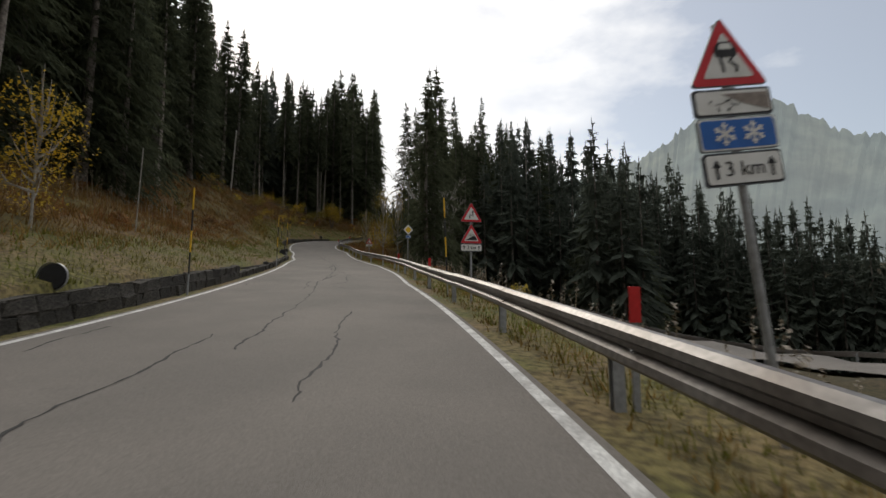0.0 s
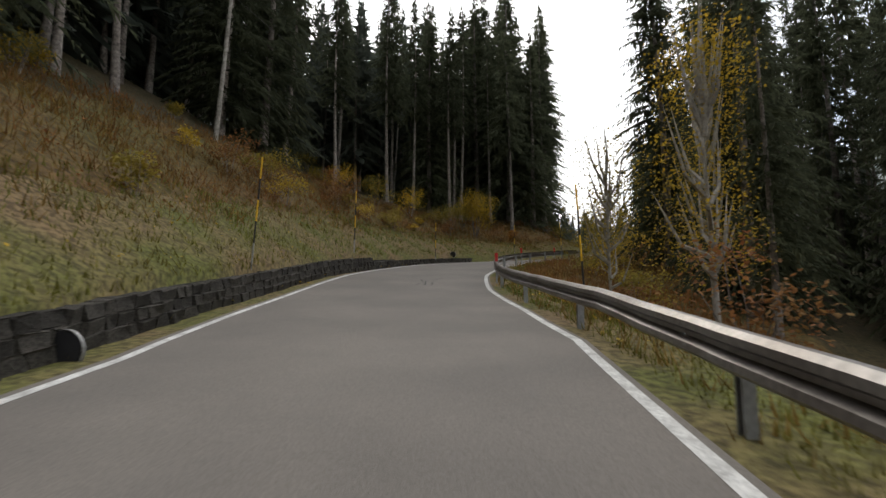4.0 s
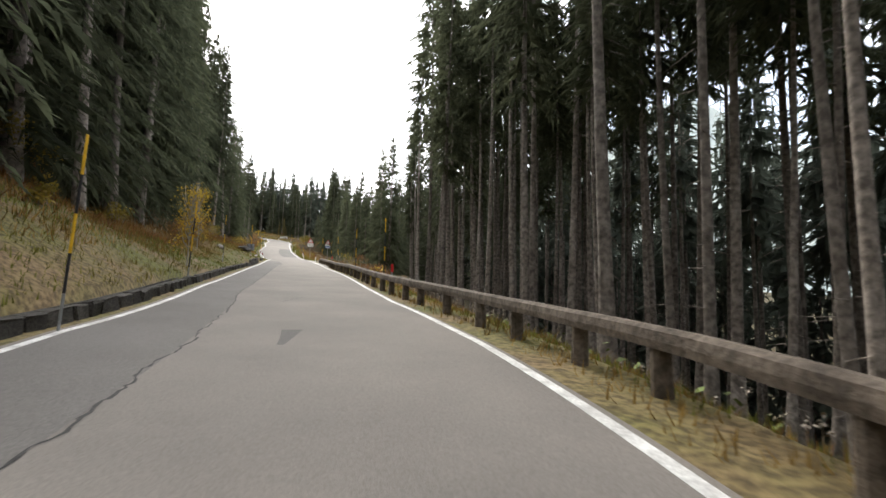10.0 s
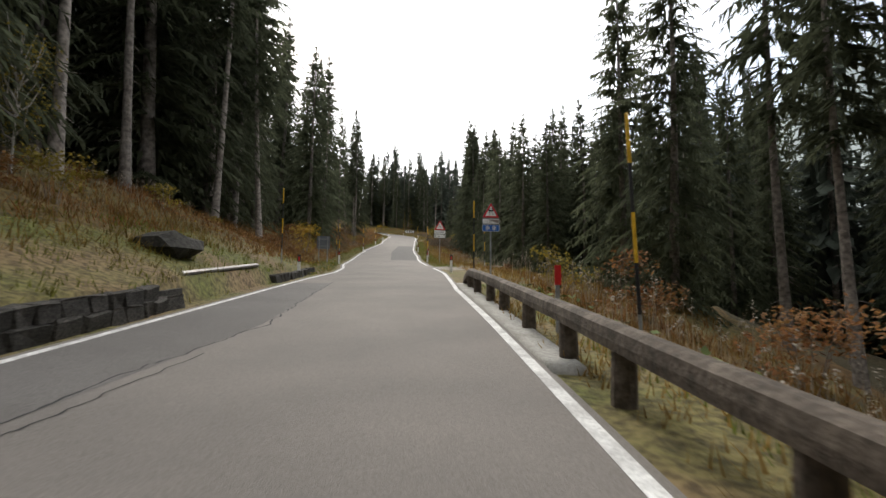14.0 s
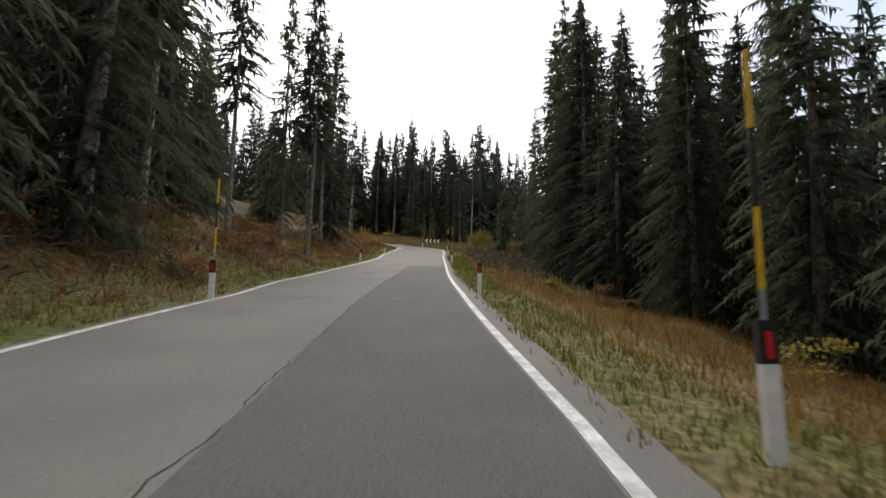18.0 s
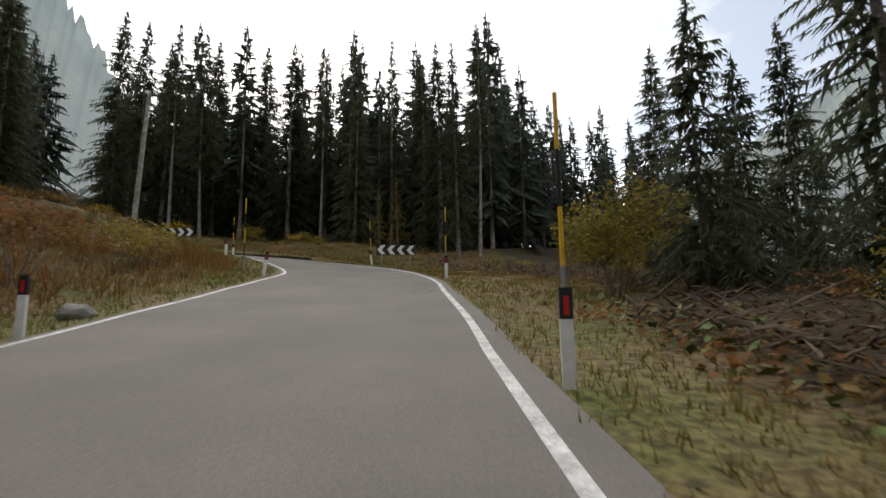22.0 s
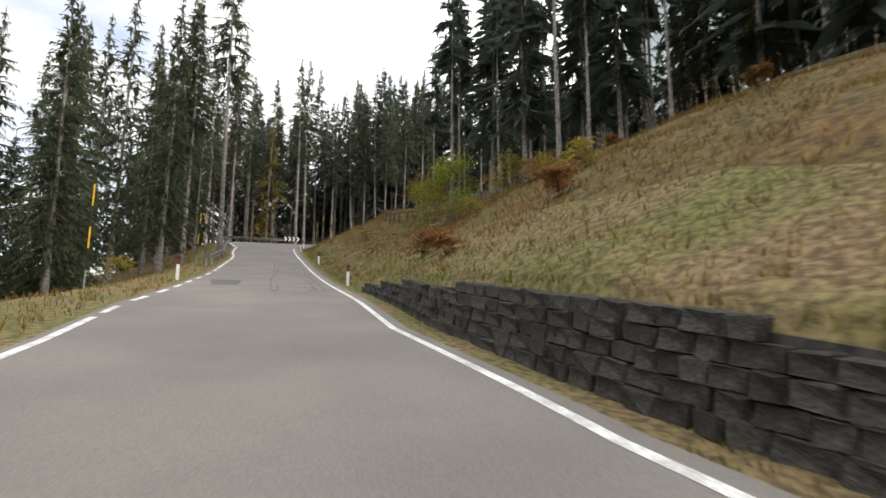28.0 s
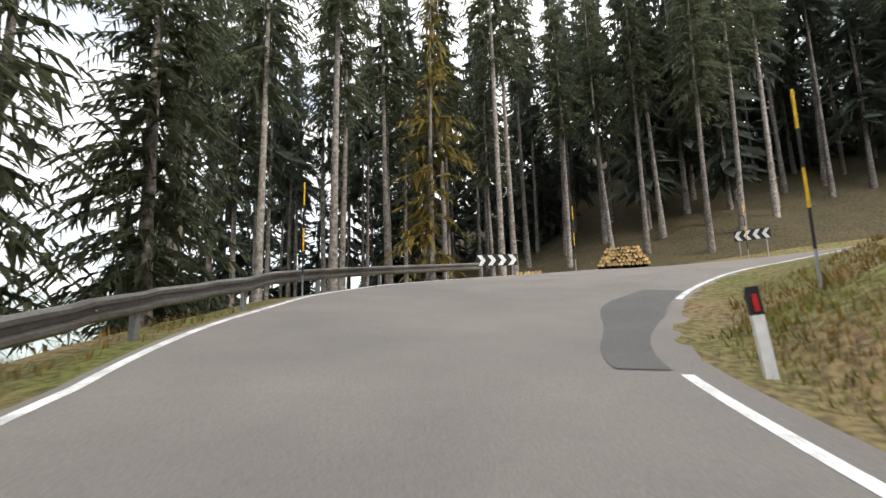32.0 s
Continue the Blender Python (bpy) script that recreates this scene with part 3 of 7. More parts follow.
# ---- distant mountains ----
def mountain(name, yaw0, yaw1, dist, rise, seed, origin=(-25, 150), label="forested mountainside in the distance, haze painted on as a pale glow"):
    rng = random.Random(seed)
    n, m = 260, 10
    verts, faces = [], []
    for i in range(n + 1):
        a = radians(yaw0 + (yaw1 - yaw0) * i / n)
        s = i / n
        env = math.sin(math.pi * min(max(s, 0.02), 0.98)) ** 0.5
        crest = rise * env ** 0.6 * (0.75 + 0.2 * math.sin(s * 7 + seed) + 0.08 * math.sin(s * 23 + seed * 2)) + rng.uniform(-0.018, 0.018) * rise
        for k in range(m + 1):
            q = k / m
            r = dist * (1 + 0.5 * q)
            verts.append((origin[0] - math.sin(a) * r, origin[1] + math.cos(a) * r, crest * q ** 0.9 + rng.uniform(-3, 3) * q))
    for i in range(n):
        for k in range(m):
            v = i * (m + 1) + k
            faces.append((v, v + m + 1, v + m + 2, v + 1))
    ob = link_mesh(name, verts, faces, DISTANT_HAZED)
    return tagged(ob, label, "mountain", kind="structure")


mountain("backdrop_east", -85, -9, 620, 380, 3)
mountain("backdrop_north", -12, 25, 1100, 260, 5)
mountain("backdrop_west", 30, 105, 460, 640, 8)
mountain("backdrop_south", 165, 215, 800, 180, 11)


# ---- trees ----
def trunk_mesh(h, r, seed, sides=7, stubs=0, stub_lo=0.1, stub_hi=0.5):
    rng = random.Random(seed)
    verts, faces = [], []
    rings = 9
    bx, by = rng.uniform(-0.012, 0.012), rng.uniform(-0.012, 0.012)
    for k in range(rings):
        q = k / (rings - 1)
        z = -0.5 + (h + 0.5) * q
        rr = r * (1.0 - 0.93 * q) * (1.35 if k == 0 else 1.0)
        ox, oy = bx * h * math.sin(q * 3), by * h * math.sin(q * 2.5)
        for s in range(sides):
            a = 2 * math.pi * s / sides
            verts.append((ox + rr * math.cos(a), oy + rr * math.sin(a), z))
    for k in range(rings - 1):
        for s in range(sides):
            a, b = k * sides + s, k * sides + (s + 1) % sides
            faces.append((a, b, b + sides, a + sides))
    for _ in range(stubs):
        z = h * rng.uniform(stub_lo, stub_hi)
        a, ln = rng.uniform(0, 6.28), rng.uniform(0.2, 0.85)
        rr = r * (1 - 0.93 * z / h)
        d = Vector((math.cos(a), math.sin(a), 0))
        c = d * rr * 0.6 + Vector((0, 0, z))
        e = c + d * ln + Vector((0, 0, rng.uniform(-0.5, 0.1)))
        t = Vector((-d.y, d.x, 0)) * 0.016
        i = len(verts)
        verts += [tuple(c + t), tuple(c - t), tuple(c + Vector((0, 0, 0.03))), tuple(e)]
        faces += [(i, i + 1, i + 3), (i + 1, i + 2, i + 3), (i + 2, i, i + 3)]
    return verts, faces


def crown_mesh(h, base, radius, whorls, arms, twigs, seed, thin=0.0, size=1.0, inner=0.5):
    """Spruce crown: whorls of drooping arms hung with narrow sprays, denser towards the trunk."""
    rng = random.Random(seed)
    verts, faces = [], []
    step = (h - base) / whorls
    lop, lop_a = rng.uniform(0.0, 0.18), rng.uniform(0, 6.283)

    def put(ca, sa, *pts):
        i = len(verts)
        for vx, vy, vz in pts:
            verts.append((vx * ca - vy * sa, vx * sa + vy * ca, vz))
        faces.append((i, i + 1, i + 2))

    for w in range(whorls):
        q = min(max((w + rng.uniform(-0.35, 0.35)) / whorls, 0.0), 0.985)
        z0 = base + (h - base) * q
        shape = (1 - q) ** 0.85 * (0.55 + 0.45 * min(1.0, q * 5 + 0.3))
        for k in range(arms if q < 0.9 else 5):
            if rng.random() < thin:
                continue
            a = rng.uniform(0, 6.283)
            z = z0 + rng.uniform(-0.5, 0.5) * step
            r = radius * shape * rng.uniform(0.6, 1.2) * (1 + lop * math.cos(a - lop_a)) + 0.10
            ca, sa = math.cos(a), math.sin(a)
            rise = 0.32 * q - 0.10
            droop = (0.58 - 0.5 * q) * rng.uniform(0.6, 1.35)
            swing = rng.uniform(-0.25, 0.25) * r
            n = max(3, int(twigs * (0.3 + 0.7 * r / radius)))
            # the arm's own flat frond
            half = (min(0.16 * r + 0.06, 0.52) if size > 1 else min(0.045 * r + 0.03, 0.17)) * rng.uniform(0.7, 1.3)
            reach = 1.0 if size > 1 else rng.uniform(0.5, 0.75)
            fz = [z + r * (rise * f - droop * f * f) for f in (0.05, 0.6 * reach, reach)]
            for e in (-1, 1):
                put(ca, sa, (r * 0.05, 0, fz[0]), (r * reach * rng.uniform(0.5, 0.7), swing * 0.36 * reach + e * half, fz[1] - half * rng.uniform(0.2, 0.9)), (r * reach, swing * reach * reach, fz[2]))
            for j in range(n):
                f = 0.15 + 0.85 * ((j + rng.random()) / n) ** 0.75
                x, y, zz = r * f, swing * f * f, z + r * (rise * f - droop * f * f)
                side = (1 if j % 2 else -1) * rng.uniform(0.35, 1.0)
                tip = min(1.0, 0.25 + r / (1.3 * size))
                ln = (0.20 * r * (1.1 - f) + 0.30 * size * tip) * rng.uniform(0.65, 1.4)
                wd = (0.085 + 0.05 * inner * (1 - f)) * size * (0.4 + 0.6 * tip) * rng.uniform(0.7, 1.35)
                if j == n - 1:
                    side, ln = rng.uniform(-0.2, 0.2), 0.42 * size * tip
                hang = ln * rng.uniform(0.15, 0.95)
                put(ca, sa, (x - wd, y - side * 0.03, zz + 0.04), (x + wd, y + side * 0.05, zz - 0.3 * wd), (x + 0.5 * ln, y + side * ln * 0.85, zz - hang))
            # bare wood and hanging twigs close to the trunk
            for e in range(1):
                f = rng.uniform(0.08, 0.6)
                zz = z + r * (rise * f - droop * f * f)
                wd = 0.16 * size * min(1.0, 0.2 + r / (1.3 * size)) * rng.uniform(0.6, 1.3)
                put(ca, sa, (r * f - wd, rng.uniform(-0.1, 0.1), zz + 0.05), (r * f + wd, rng.uniform(-0.1, 0.1), zz), (r * f + rng.uniform(-0.2, 0.3), rng.uniform(-0.35, 0.35) * size, zz - step * rng.uniform(0.9, 2.2)))
    # leader
    i = len(verts)
    verts += [(0.07, 0, h - 0.7), (-0.05, 0.06, h - 0.7), (-0.04, -0.07, h - 0.7), (0, 0, h + 0.35)]
    faces += [(i, i + 1, i + 3), (i + 1, i + 2, i + 3), (i + 2, i, i + 3)]
    return verts, faces


def mesh_of(name, vf, mat, smooth=False):
    me = bpy.data.meshes.new(name)
    me.from_pydata(vf[0], [], vf[1])
    me.materials.append(mat)
    if smooth:
        me.polygons.foreach_set("use_smooth", [True] * len(me.polygons))
    me.update()
    return me


# kinds of spruce: (height, crown base, crown radius, trunk radius)
SPRUCES = {}
for key, (h, base, rad, tr, wh, ar, tw, stubs, thin) in {
    "full_a": (22, 0.6, 4.2, 0.26, 46, 9, 25, 0, 0.04), "full_b": (25, 1.0, 4.1, 0.30, 50, 9, 24, 0, 0.05), "full_c": (14, 0.2, 3.3, 0.17, 34, 9, 22, 0, 0.05),
    "tall_a": (27, 11.5, 2.6, 0.2, 36, 8, 15, 34, 0.15), "tall_b": (25, 9.0, 2.8, 0.19, 38, 8, 16, 30, 0.12), "tall_c": (29, 14, 2.4, 0.21, 34, 8, 14, 38, 0.18),
    "pole_a": (25, 15.5, 1.9, 0.15, 26, 8, 15, 36, 0.15), "pole_b": (23, 13.0, 2.1, 0.14, 27, 8, 15, 34, 0.15), "pole_c": (27, 18.0, 2.0, 0.17, 24, 8, 15, 40, 0.15),
    "thin_a": (24, 3.0, 2.9, 0.2, 44, 8, 15, 14, 0.28), "larch": (16, 2.0, 2.4, 0.16, 30, 7, 12, 8, 0.45),
}.items():
    SPRUCES[key] = (mesh_of("trunk", trunk_mesh(h, tr, int(h * 7 + 1), 8, stubs, 0.06, base / h), BARK, True),
                    mesh_of("crown", crown_mesh(h, base, rad, wh, ar, tw, int(h * 10 + base), thin, inner={"larch": 0.0}.get(key, 0.5)), LARCH if key == "larch" else NEEDLES), h)
FAR = [(trunk_mesh(h, tr, k + 40, 5), crown_mesh(h, base, rad, wh, 8, 6, k + 60, 0.04, 1.6, 0.5))
       for k, (h, base, rad, tr, wh) in enumerate([(24, 2, 4.5, 0.22, 24), (26, 6, 4.0, 0.24, 22), (20, 0.6, 4.4, 0.22, 24), (25, 4, 4.2, 0.22, 23), (27, 13, 2.7, 0.2, 16), (26, 15, 2.4, 0.18, 14)])]
LABELS = {"pole": "slender forest spruce with a bare trunk and short crown", "full": "dark green spruce with branches down to the ground", "tall": "tall forest spruce with a long bare trunk", "thin": "slender spruce with a thin see-through crown", "larc": "larch with golden autumn needles"}
occupied = []


def plant(kind, x, y, scale=1.0, lean=0.0, turn=None, rng=random, group="roadside spruces", z=None):
    t, c, h = SPRUCES[kind]
    zz = land_z(x, y) if z is None else z
    m = pose(x, y, zz - 0.1, rng.uniform(-1.2, 1.2) + lean, rng.uniform(-1.2, 1.2), rng.uniform(0, 360) if turn is None else turn)
    ob = empty("larch_tree" if kind == "larch" else "spruce_tree", m, LABELS[kind[:4]], "tree", group)
    s = Matrix.Diagonal((scale, scale, scale, 1))
    share("trunk", t, ob, s)
    share("crown", c, ob, s)
    occupied.append((x, y))
    return ob


# single trees that stand out: kind, x, y, height
SINGLES = [
    ("full_a", -1.0, 47.5, 21), ("full_b", 5.5, 74.8, 20), ("full_a", 3.0, 72.0, 17), ("full_b", 15.2, 78.5, 23), ("full_a", 20.3, 56.5, 19), ("full_c", 17.5, 62, 15), ("full_c", 24.0, 60.0, 15),
    ("full_b", -1.4, 44.2, 19), ("thin_a", -4.6, 65.2, 15), ("full_b", -5.6, 80.0, 24), ("full_b", -3.6, 71.6, 22), ("full_a", -1.6, 76.0, 24),
    ("tall_b", -18.6, 102.5, 27), ("full_b", -17.0, 108.5, 26), ("tall_b", -16.2, 113.0, 27), ("full_b", -16.4, 116.8, 28), ("tall_b", -17.6, 121.0, 29),
    ("tall_b", 0.4, 111.6, 25), ("tall_a", -0.2, 126.5, 23), ("tall_b", -1.6, 137.2, 22), ("tall_b", 1.7, 147.5, 26),
    ("tall_b", -24.6, 181.8, 25), ("tall_a", -24.6, 176.2, 26), ("tall_b", -24.8, 169.6, 27), ("full_b", -16.6, 124.5, 24), ("tall_b", -16.8, 120.4, 25), ("full_a", -3.4, 174.4, 17), ("full_b", -2.6, 170.6, 18), ("full_a", -9.0, 219.2, 19),
    ("full_b", -34.4, 242.6, 22), ("tall_b", -33.6, 238.2, 21), ("thin_a", -34.4, 232.2, 22), ("tall_b", -30.8, 228.6, 22), ("tall_a", -36.0, 241.4, 21),
    ("full_b", -13.4, 237.7, 22), ("full_a", -11.6, 232.6, 22), ("full_b", -12.4, 235.2, 23), ("full_a", -9.8, 236.4, 22), ("full_b", -8.8, 232.8, 22), ("full_a", -12.0, 229.8, 21), ("full_b", -10.6, 240.6, 19), ("full_a", -10.8, 263.2, 13), ("full_c", -17.4, 256.8, 9.5), ("full_c", -15.4, 258.4, 8), ("full_b", -13.6, 254.6, 18), ("full_a", -11.6, 250.0, 17), ("full_a", -15.0, 266.6, 12),
    ("thin_a", -25.0, 278.4, 17), ("full_b", -26.6, 283.9, 19), ("thin_a", -31.7, 289.4, 21), ("full_a", -34.6, 286.8, 15), ("full_b", -46.4, 294.9, 23), ("full_b", -42.8, 292.0, 22), ("tall_b", -38.9, 290.5, 21), ("full_b", -51.0, 292.4, 22),
    ("full_a", -55.6, 291.0, 21), ("tall_a", -36.6, 293.4, 22), ("thin_a", -40.4, 297.0, 23), ("full_b", -28.8, 291.6, 20), ("tall_a", -23.4, 282.2, 20),
    ("full_c", -68.9, 285.8, 11), ("full_a", -61.4, 278.6, 19), ("full_a", -63.4, 280.4, 20), ("full_b", -58.6, 287.6, 22), ("tall_b", -55.0, 286.4, 21), ("tall_a", -51.6, 286.0, 21), ("tall_b", -48.4, 285.6, 20),
    ("full_b", -82.2, 268.5, 22), ("full_b", -78.6, 274.0, 23), ("full_a", -75.0, 279.8, 21), ("full_b", -86.0, 262.0, 22),
    ("thin_a", -59.2, 236.4, 18), ("tall_b", -67.4, 232.6, 20), ("tall_c", -70.9, 231.2, 27), ("thin_a", -64.2, 236.8, 17), ("thin_a", -57.0, 233.0, 17), ("tall_a", -69.6, 228.4, 22), ("thin_a", -65.0, 232.6, 17),
    ("tall_b", -34.5, 224.9, 23), ("full_b", -36.4, 221.0, 23), ("full_b", -29.5, 208.5, 23), ("tall_b", -31.5, 213.5, 24), ("full_a", -28.8, 202.5, 22),
    ("full_a", -45.4, 238.0, 15), ("full_b", -48.6, 243.0, 16), ("full_c", -44.4, 249.6, 11), ("full_a", -51.0, 236.0, 17), ("full_c", -41.6, 244.2, 12), ("full_a", -47.6, 231.0, 18), ("full_a", -42.0, 233.0, 17),
    ("larch", -70.4, 276.4, 18), ("larch", -91.0, 207.0, 20), ("thin_a", -74.0, 221.4, 16), ("larch", -29.8, 281.2, 6.5), ("larch", -31.6, 282.8, 5), ("larch", -84.0, 265.0, 18), ("tall_b", -72.6, 216.0, 20), ("full_b", -77.6, 211.8, 22), ("thin_a", -70.6, 221.8, 19), ("tall_a", -81.6, 208.8, 24), ("tall_a", -86.4, 205.6, 25), ("tall_c", -89.6, 204.8, 26), ("tall_a", -93.0, 205.4, 26),
]
for kind, x, y, h in SINGLES:
    plant(kind, x, y, h / SPRUCES[kind][2], rng=random.Random(int(x * 13 + y * 7)), group="larches" if kind == "larch" else "standing spruces")

# tall trees at the foot of the wood, close to the road
for u, e in ((10.15, 4.8), (10.6, 4.6), (11.05, 5.2), (11.5, 4.9), (12.0, 5.4), (12.5, 5.2), (13.05, 5.6), (13.6, 5.8)):
    i = int(round((u - FIRST) / 0.05))
    d = float(left_of(u)) - e - 1.2
    plant("tall_b", AXIS[i, 0] + RIGHT[i, 0] * d, AXIS[i, 1] + RIGHT[i, 1] * d, 1.28, rng=random.Random(int(u * 100)), group="standing spruces")

# stands: stations, side (-1 left, 1 right), metres beyond the edge from/to, spacing, kinds, scale, number
STANDS = [
    (-0.8, 3.2, -1, 10, 16, 3.4, ("full_b", "full_a", "tall_b"), 1.0, 17), (3.2, 5.5, -1, 9.5, 18, 3.2, ("tall_a", "tall_b", "full_b"), 1.0, 11),
    (5.5, 8.2, -1, 11.5, 18, 3.0, ("tall_b", "full_b", "tall_a"), 1.0, 13), (8.2, 9.4, -1, 9.0, 17, 3.0, ("tall_b", "full_b", "tall_a"), 1.0, 7), (9.4, 14.5, -1, 8.0, 17, 2.8, ("full_b", "tall_b", "full_b"), 1.22, 34),
    (14.5, 17.8, -1, 7.5, 17, 2.8, ("tall_b", "full_b", "tall_a"), 1.22, 26), (16.4, 20.6, -1, 9.5, 18, 3.6, ("full_b", "tall_b", "full_a", "tall_a"), 0.95, 16),
    (6.2, 7.6, 1, 10, 22, 4.0, ("full_b", "tall_b"), 0.95, 6), (7.6, 9.8, 1, 8, 22, 2.8, ("tall_a", "pole_b", "tall_c", "pole_a"), 0.95, 26),
    (9.8, 11.6, 1, 5.0, 17, 2.3, ("pole_a", "pole_c", "tall_c", "pole_b"), 0.98, 34), (11.6, 14.0, 1, 6.6, 17, 2.1, ("pole_a", "pole_b", "pole_c"), 0.95, 52), (14.0, 15.8, 1, 9.5, 18, 2.6, ("pole_a", "tall_a", "tall_b"), 0.85, 14),
    (15.6, 17.2, 1, 14, 26, 4.0, ("full_a", "full_b"), 0.68, 9), (17.2, 20.6, 1, 9.0, 19, 2.8, ("full_a", "full_b", "full_a"), 0.62, 40),
    (20.4, 22.4, 1, 12, 23, 3.0, ("full_a", "full_b"), 0.85, 14),
    (31.8, 33.6, -1, 5.5, 16, 4.2, ("thin_a",), 1.0, 7), (33.4, 36.2, -1, 5.5, 18, 2.9, ("tall_a", "tall_c", "tall_b"), 1.0, 18), (36.2, 40.5, -1, 9, 18, 3.2, ("tall_a", "tall_c", "tall_b"), 1.0, 16),
]
stand_rng = random.Random(21)


def clear(x, y, gap):
    return all((x - a) ** 2 + (y - b) ** 2 > gap * gap for a, b in occupied)


def spot(u, side, e):
    d = (float(right_of(u)) + e) if side > 0 else (float(left_of(u)) - e)
    i = axis_index(u)
    return AXIS[i, 0] + RIGHT[i, 0] * d, AXIS[i, 1] + RIGHT[i, 1] * d


OPEN_VIEWS = [(-36.3, 270.5, 58.0, 70.5, 36.0), (-26.8, 260.9, 45.0, 52.5, 52.0)]


def in_open_view(x, y):
    """The gap in the wood that leaves the far mountain in sight."""
    return any(math.hypot(x - a, y - b) > far_from and lo < math.degrees(math.atan2(a - x, y - b)) < hi for a, b, lo, hi, far_from in OPEN_VIEWS)


stand_trees = []
for u0, u1, side, e0, e1, gap, kinds, sc, number in STANDS:
    made = 0
    for _ in range(number * 12):
        if made == number:
            break
        e = e0 + (e1 - e0) * stand_rng.random() ** 1.3
        x, y = spot(stand_rng.uniform(u0, u1), side, e)
        if not clear(x, y, gap * 0.85) or in_open_view(x, y) or abs(land(x, y)[2][0]) < e0 * 0.85:
            continue
        occupied.append((x, y))
        stand_trees.append((e, stand_rng.choice(kinds), x, y, sc * stand_rng.uniform(0.85, 1.12)))
        made += 1
stand_trees.sort()
SINGLE_STAND = 299 - len(SINGLES) - 11
for e, kind, x, y, k in stand_trees[:SINGLE_STAND]:
    plant(kind, x, y, k, rng=stand_rng)


def mesh_arrays(me):
    co = np.empty(len(me.vertices) * 3)
    me.vertices.foreach_get("co", co)
    return co.reshape(-1, 3), [tuple(p.vertices) for p in me.polygons]


def joined_stand(trees):
    """The trees deeper in the stands, as one mass of crowns and one of trunks."""
    made = []
    data = {k: (mesh_arrays(SPRUCES[k][0]), mesh_arrays(SPRUCES[k][1])) for k in {row[1] for row in trees}}
    for which in (1, 0):
        verts, faces, n = [], [], 0
        for e, kind, x, y, k in trees:
            co, fs = data[kind][which]
            a = (x * 7.3 + y * 3.1) % 6.283
            R = np.array([[math.cos(a), -math.sin(a), 0], [math.sin(a), math.cos(a), 0], [0, 0, 1]]) * k
            verts.append(co @ R.T + (x, y, land_z(x, y) - 0.1))
            faces += [tuple(i + n for i in f) for f in fs]
            n += len(co)
        made.append(link_mesh("forest_stand" if which else "forest_trunks", np.concatenate(verts).tolist(), faces, NEEDLES if which else BARK, made[0] if made else None, smooth=not which))
    tagged(made[0], "tall slender spruces standing close together behind the first rows", "forest", kind="stuff")


joined_stand(stand_trees[SINGLE_STAND:])

# the forest further back: masses of trees
forest_rng = random.Random(4)


def forest(name, bands, label, gap=3.0, mass=NEEDLES_FAR_HAZED, low=0.8, high=1.15, forms=(0, 1, 2, 3)):
    """bands: stations, side, metres beyond the edge from/to, number of trees."""
    vt, ft, vc, fc = [], [], [], []
    nt = nc = 0
    for band in bands:
        made, fixed = 0, len(band) == 2
        u0, u1, side, e0, e1, number = (0, 0, 1, 0, 0, 1) if fixed else band
        for _ in range(number * 5):
            if made == number:
                break
            e = e0 + (e1 - e0) * forest_rng.random() ** 1.4
            x, y = band if fixed else spot(forest_rng.uniform(u0, u1), side, e)
            if not clear(x, y, gap) or in_open_view(x, y):
                continue
            z, u, b = (float(v[0]) for v in land(x, y))
            if abs(b) < e0 * 0.8 or (b < 0 and 20.8 < u < 28.0 and side < 0 and u0 < 28):
                continue
            made += 1
            occupied.append((x, y))
            t, c = FAR[forest_rng.choice(forms)]
            s, a = forest_rng.uniform(low, high), forest_rng.uniform(0, 6.28)
            R = np.array([[math.cos(a), -math.sin(a), 0], [math.sin(a), math.cos(a), 0], [0, 0, 1]]) * s
            V = np.array(t[0]) @ R.T + (x, y, z - 0.2)
            vt.append(V)
            ft.append(np.array(t[1]) + nt)
            nt += len(V)
            V = np.array(c[0]) @ R.T + (x, y, z - 0.2)
            vc.append(V)
            fc.append(np.array(c[1]) + nc)
            nc += len(V)
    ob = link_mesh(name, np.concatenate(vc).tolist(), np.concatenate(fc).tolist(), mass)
    tagged(ob, label, "forest", kind="stuff")
    link_mesh("forest_trunks", np.concatenate(vt).tolist(), np.concatenate(ft).tolist(), BARK, ob, smooth=True)
    return ob


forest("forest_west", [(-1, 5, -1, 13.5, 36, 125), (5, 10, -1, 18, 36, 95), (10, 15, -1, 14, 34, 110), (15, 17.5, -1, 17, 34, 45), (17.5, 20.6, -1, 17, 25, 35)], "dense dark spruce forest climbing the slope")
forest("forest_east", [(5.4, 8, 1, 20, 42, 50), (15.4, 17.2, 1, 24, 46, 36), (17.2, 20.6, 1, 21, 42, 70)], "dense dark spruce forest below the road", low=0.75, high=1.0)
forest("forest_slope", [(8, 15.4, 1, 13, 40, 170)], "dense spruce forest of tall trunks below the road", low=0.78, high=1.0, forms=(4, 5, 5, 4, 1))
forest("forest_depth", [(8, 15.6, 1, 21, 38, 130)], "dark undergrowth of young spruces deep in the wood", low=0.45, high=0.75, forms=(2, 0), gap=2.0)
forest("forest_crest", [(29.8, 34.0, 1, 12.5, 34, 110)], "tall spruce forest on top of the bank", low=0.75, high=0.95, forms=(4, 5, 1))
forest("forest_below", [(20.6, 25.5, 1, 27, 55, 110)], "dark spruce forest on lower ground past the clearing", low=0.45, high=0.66)
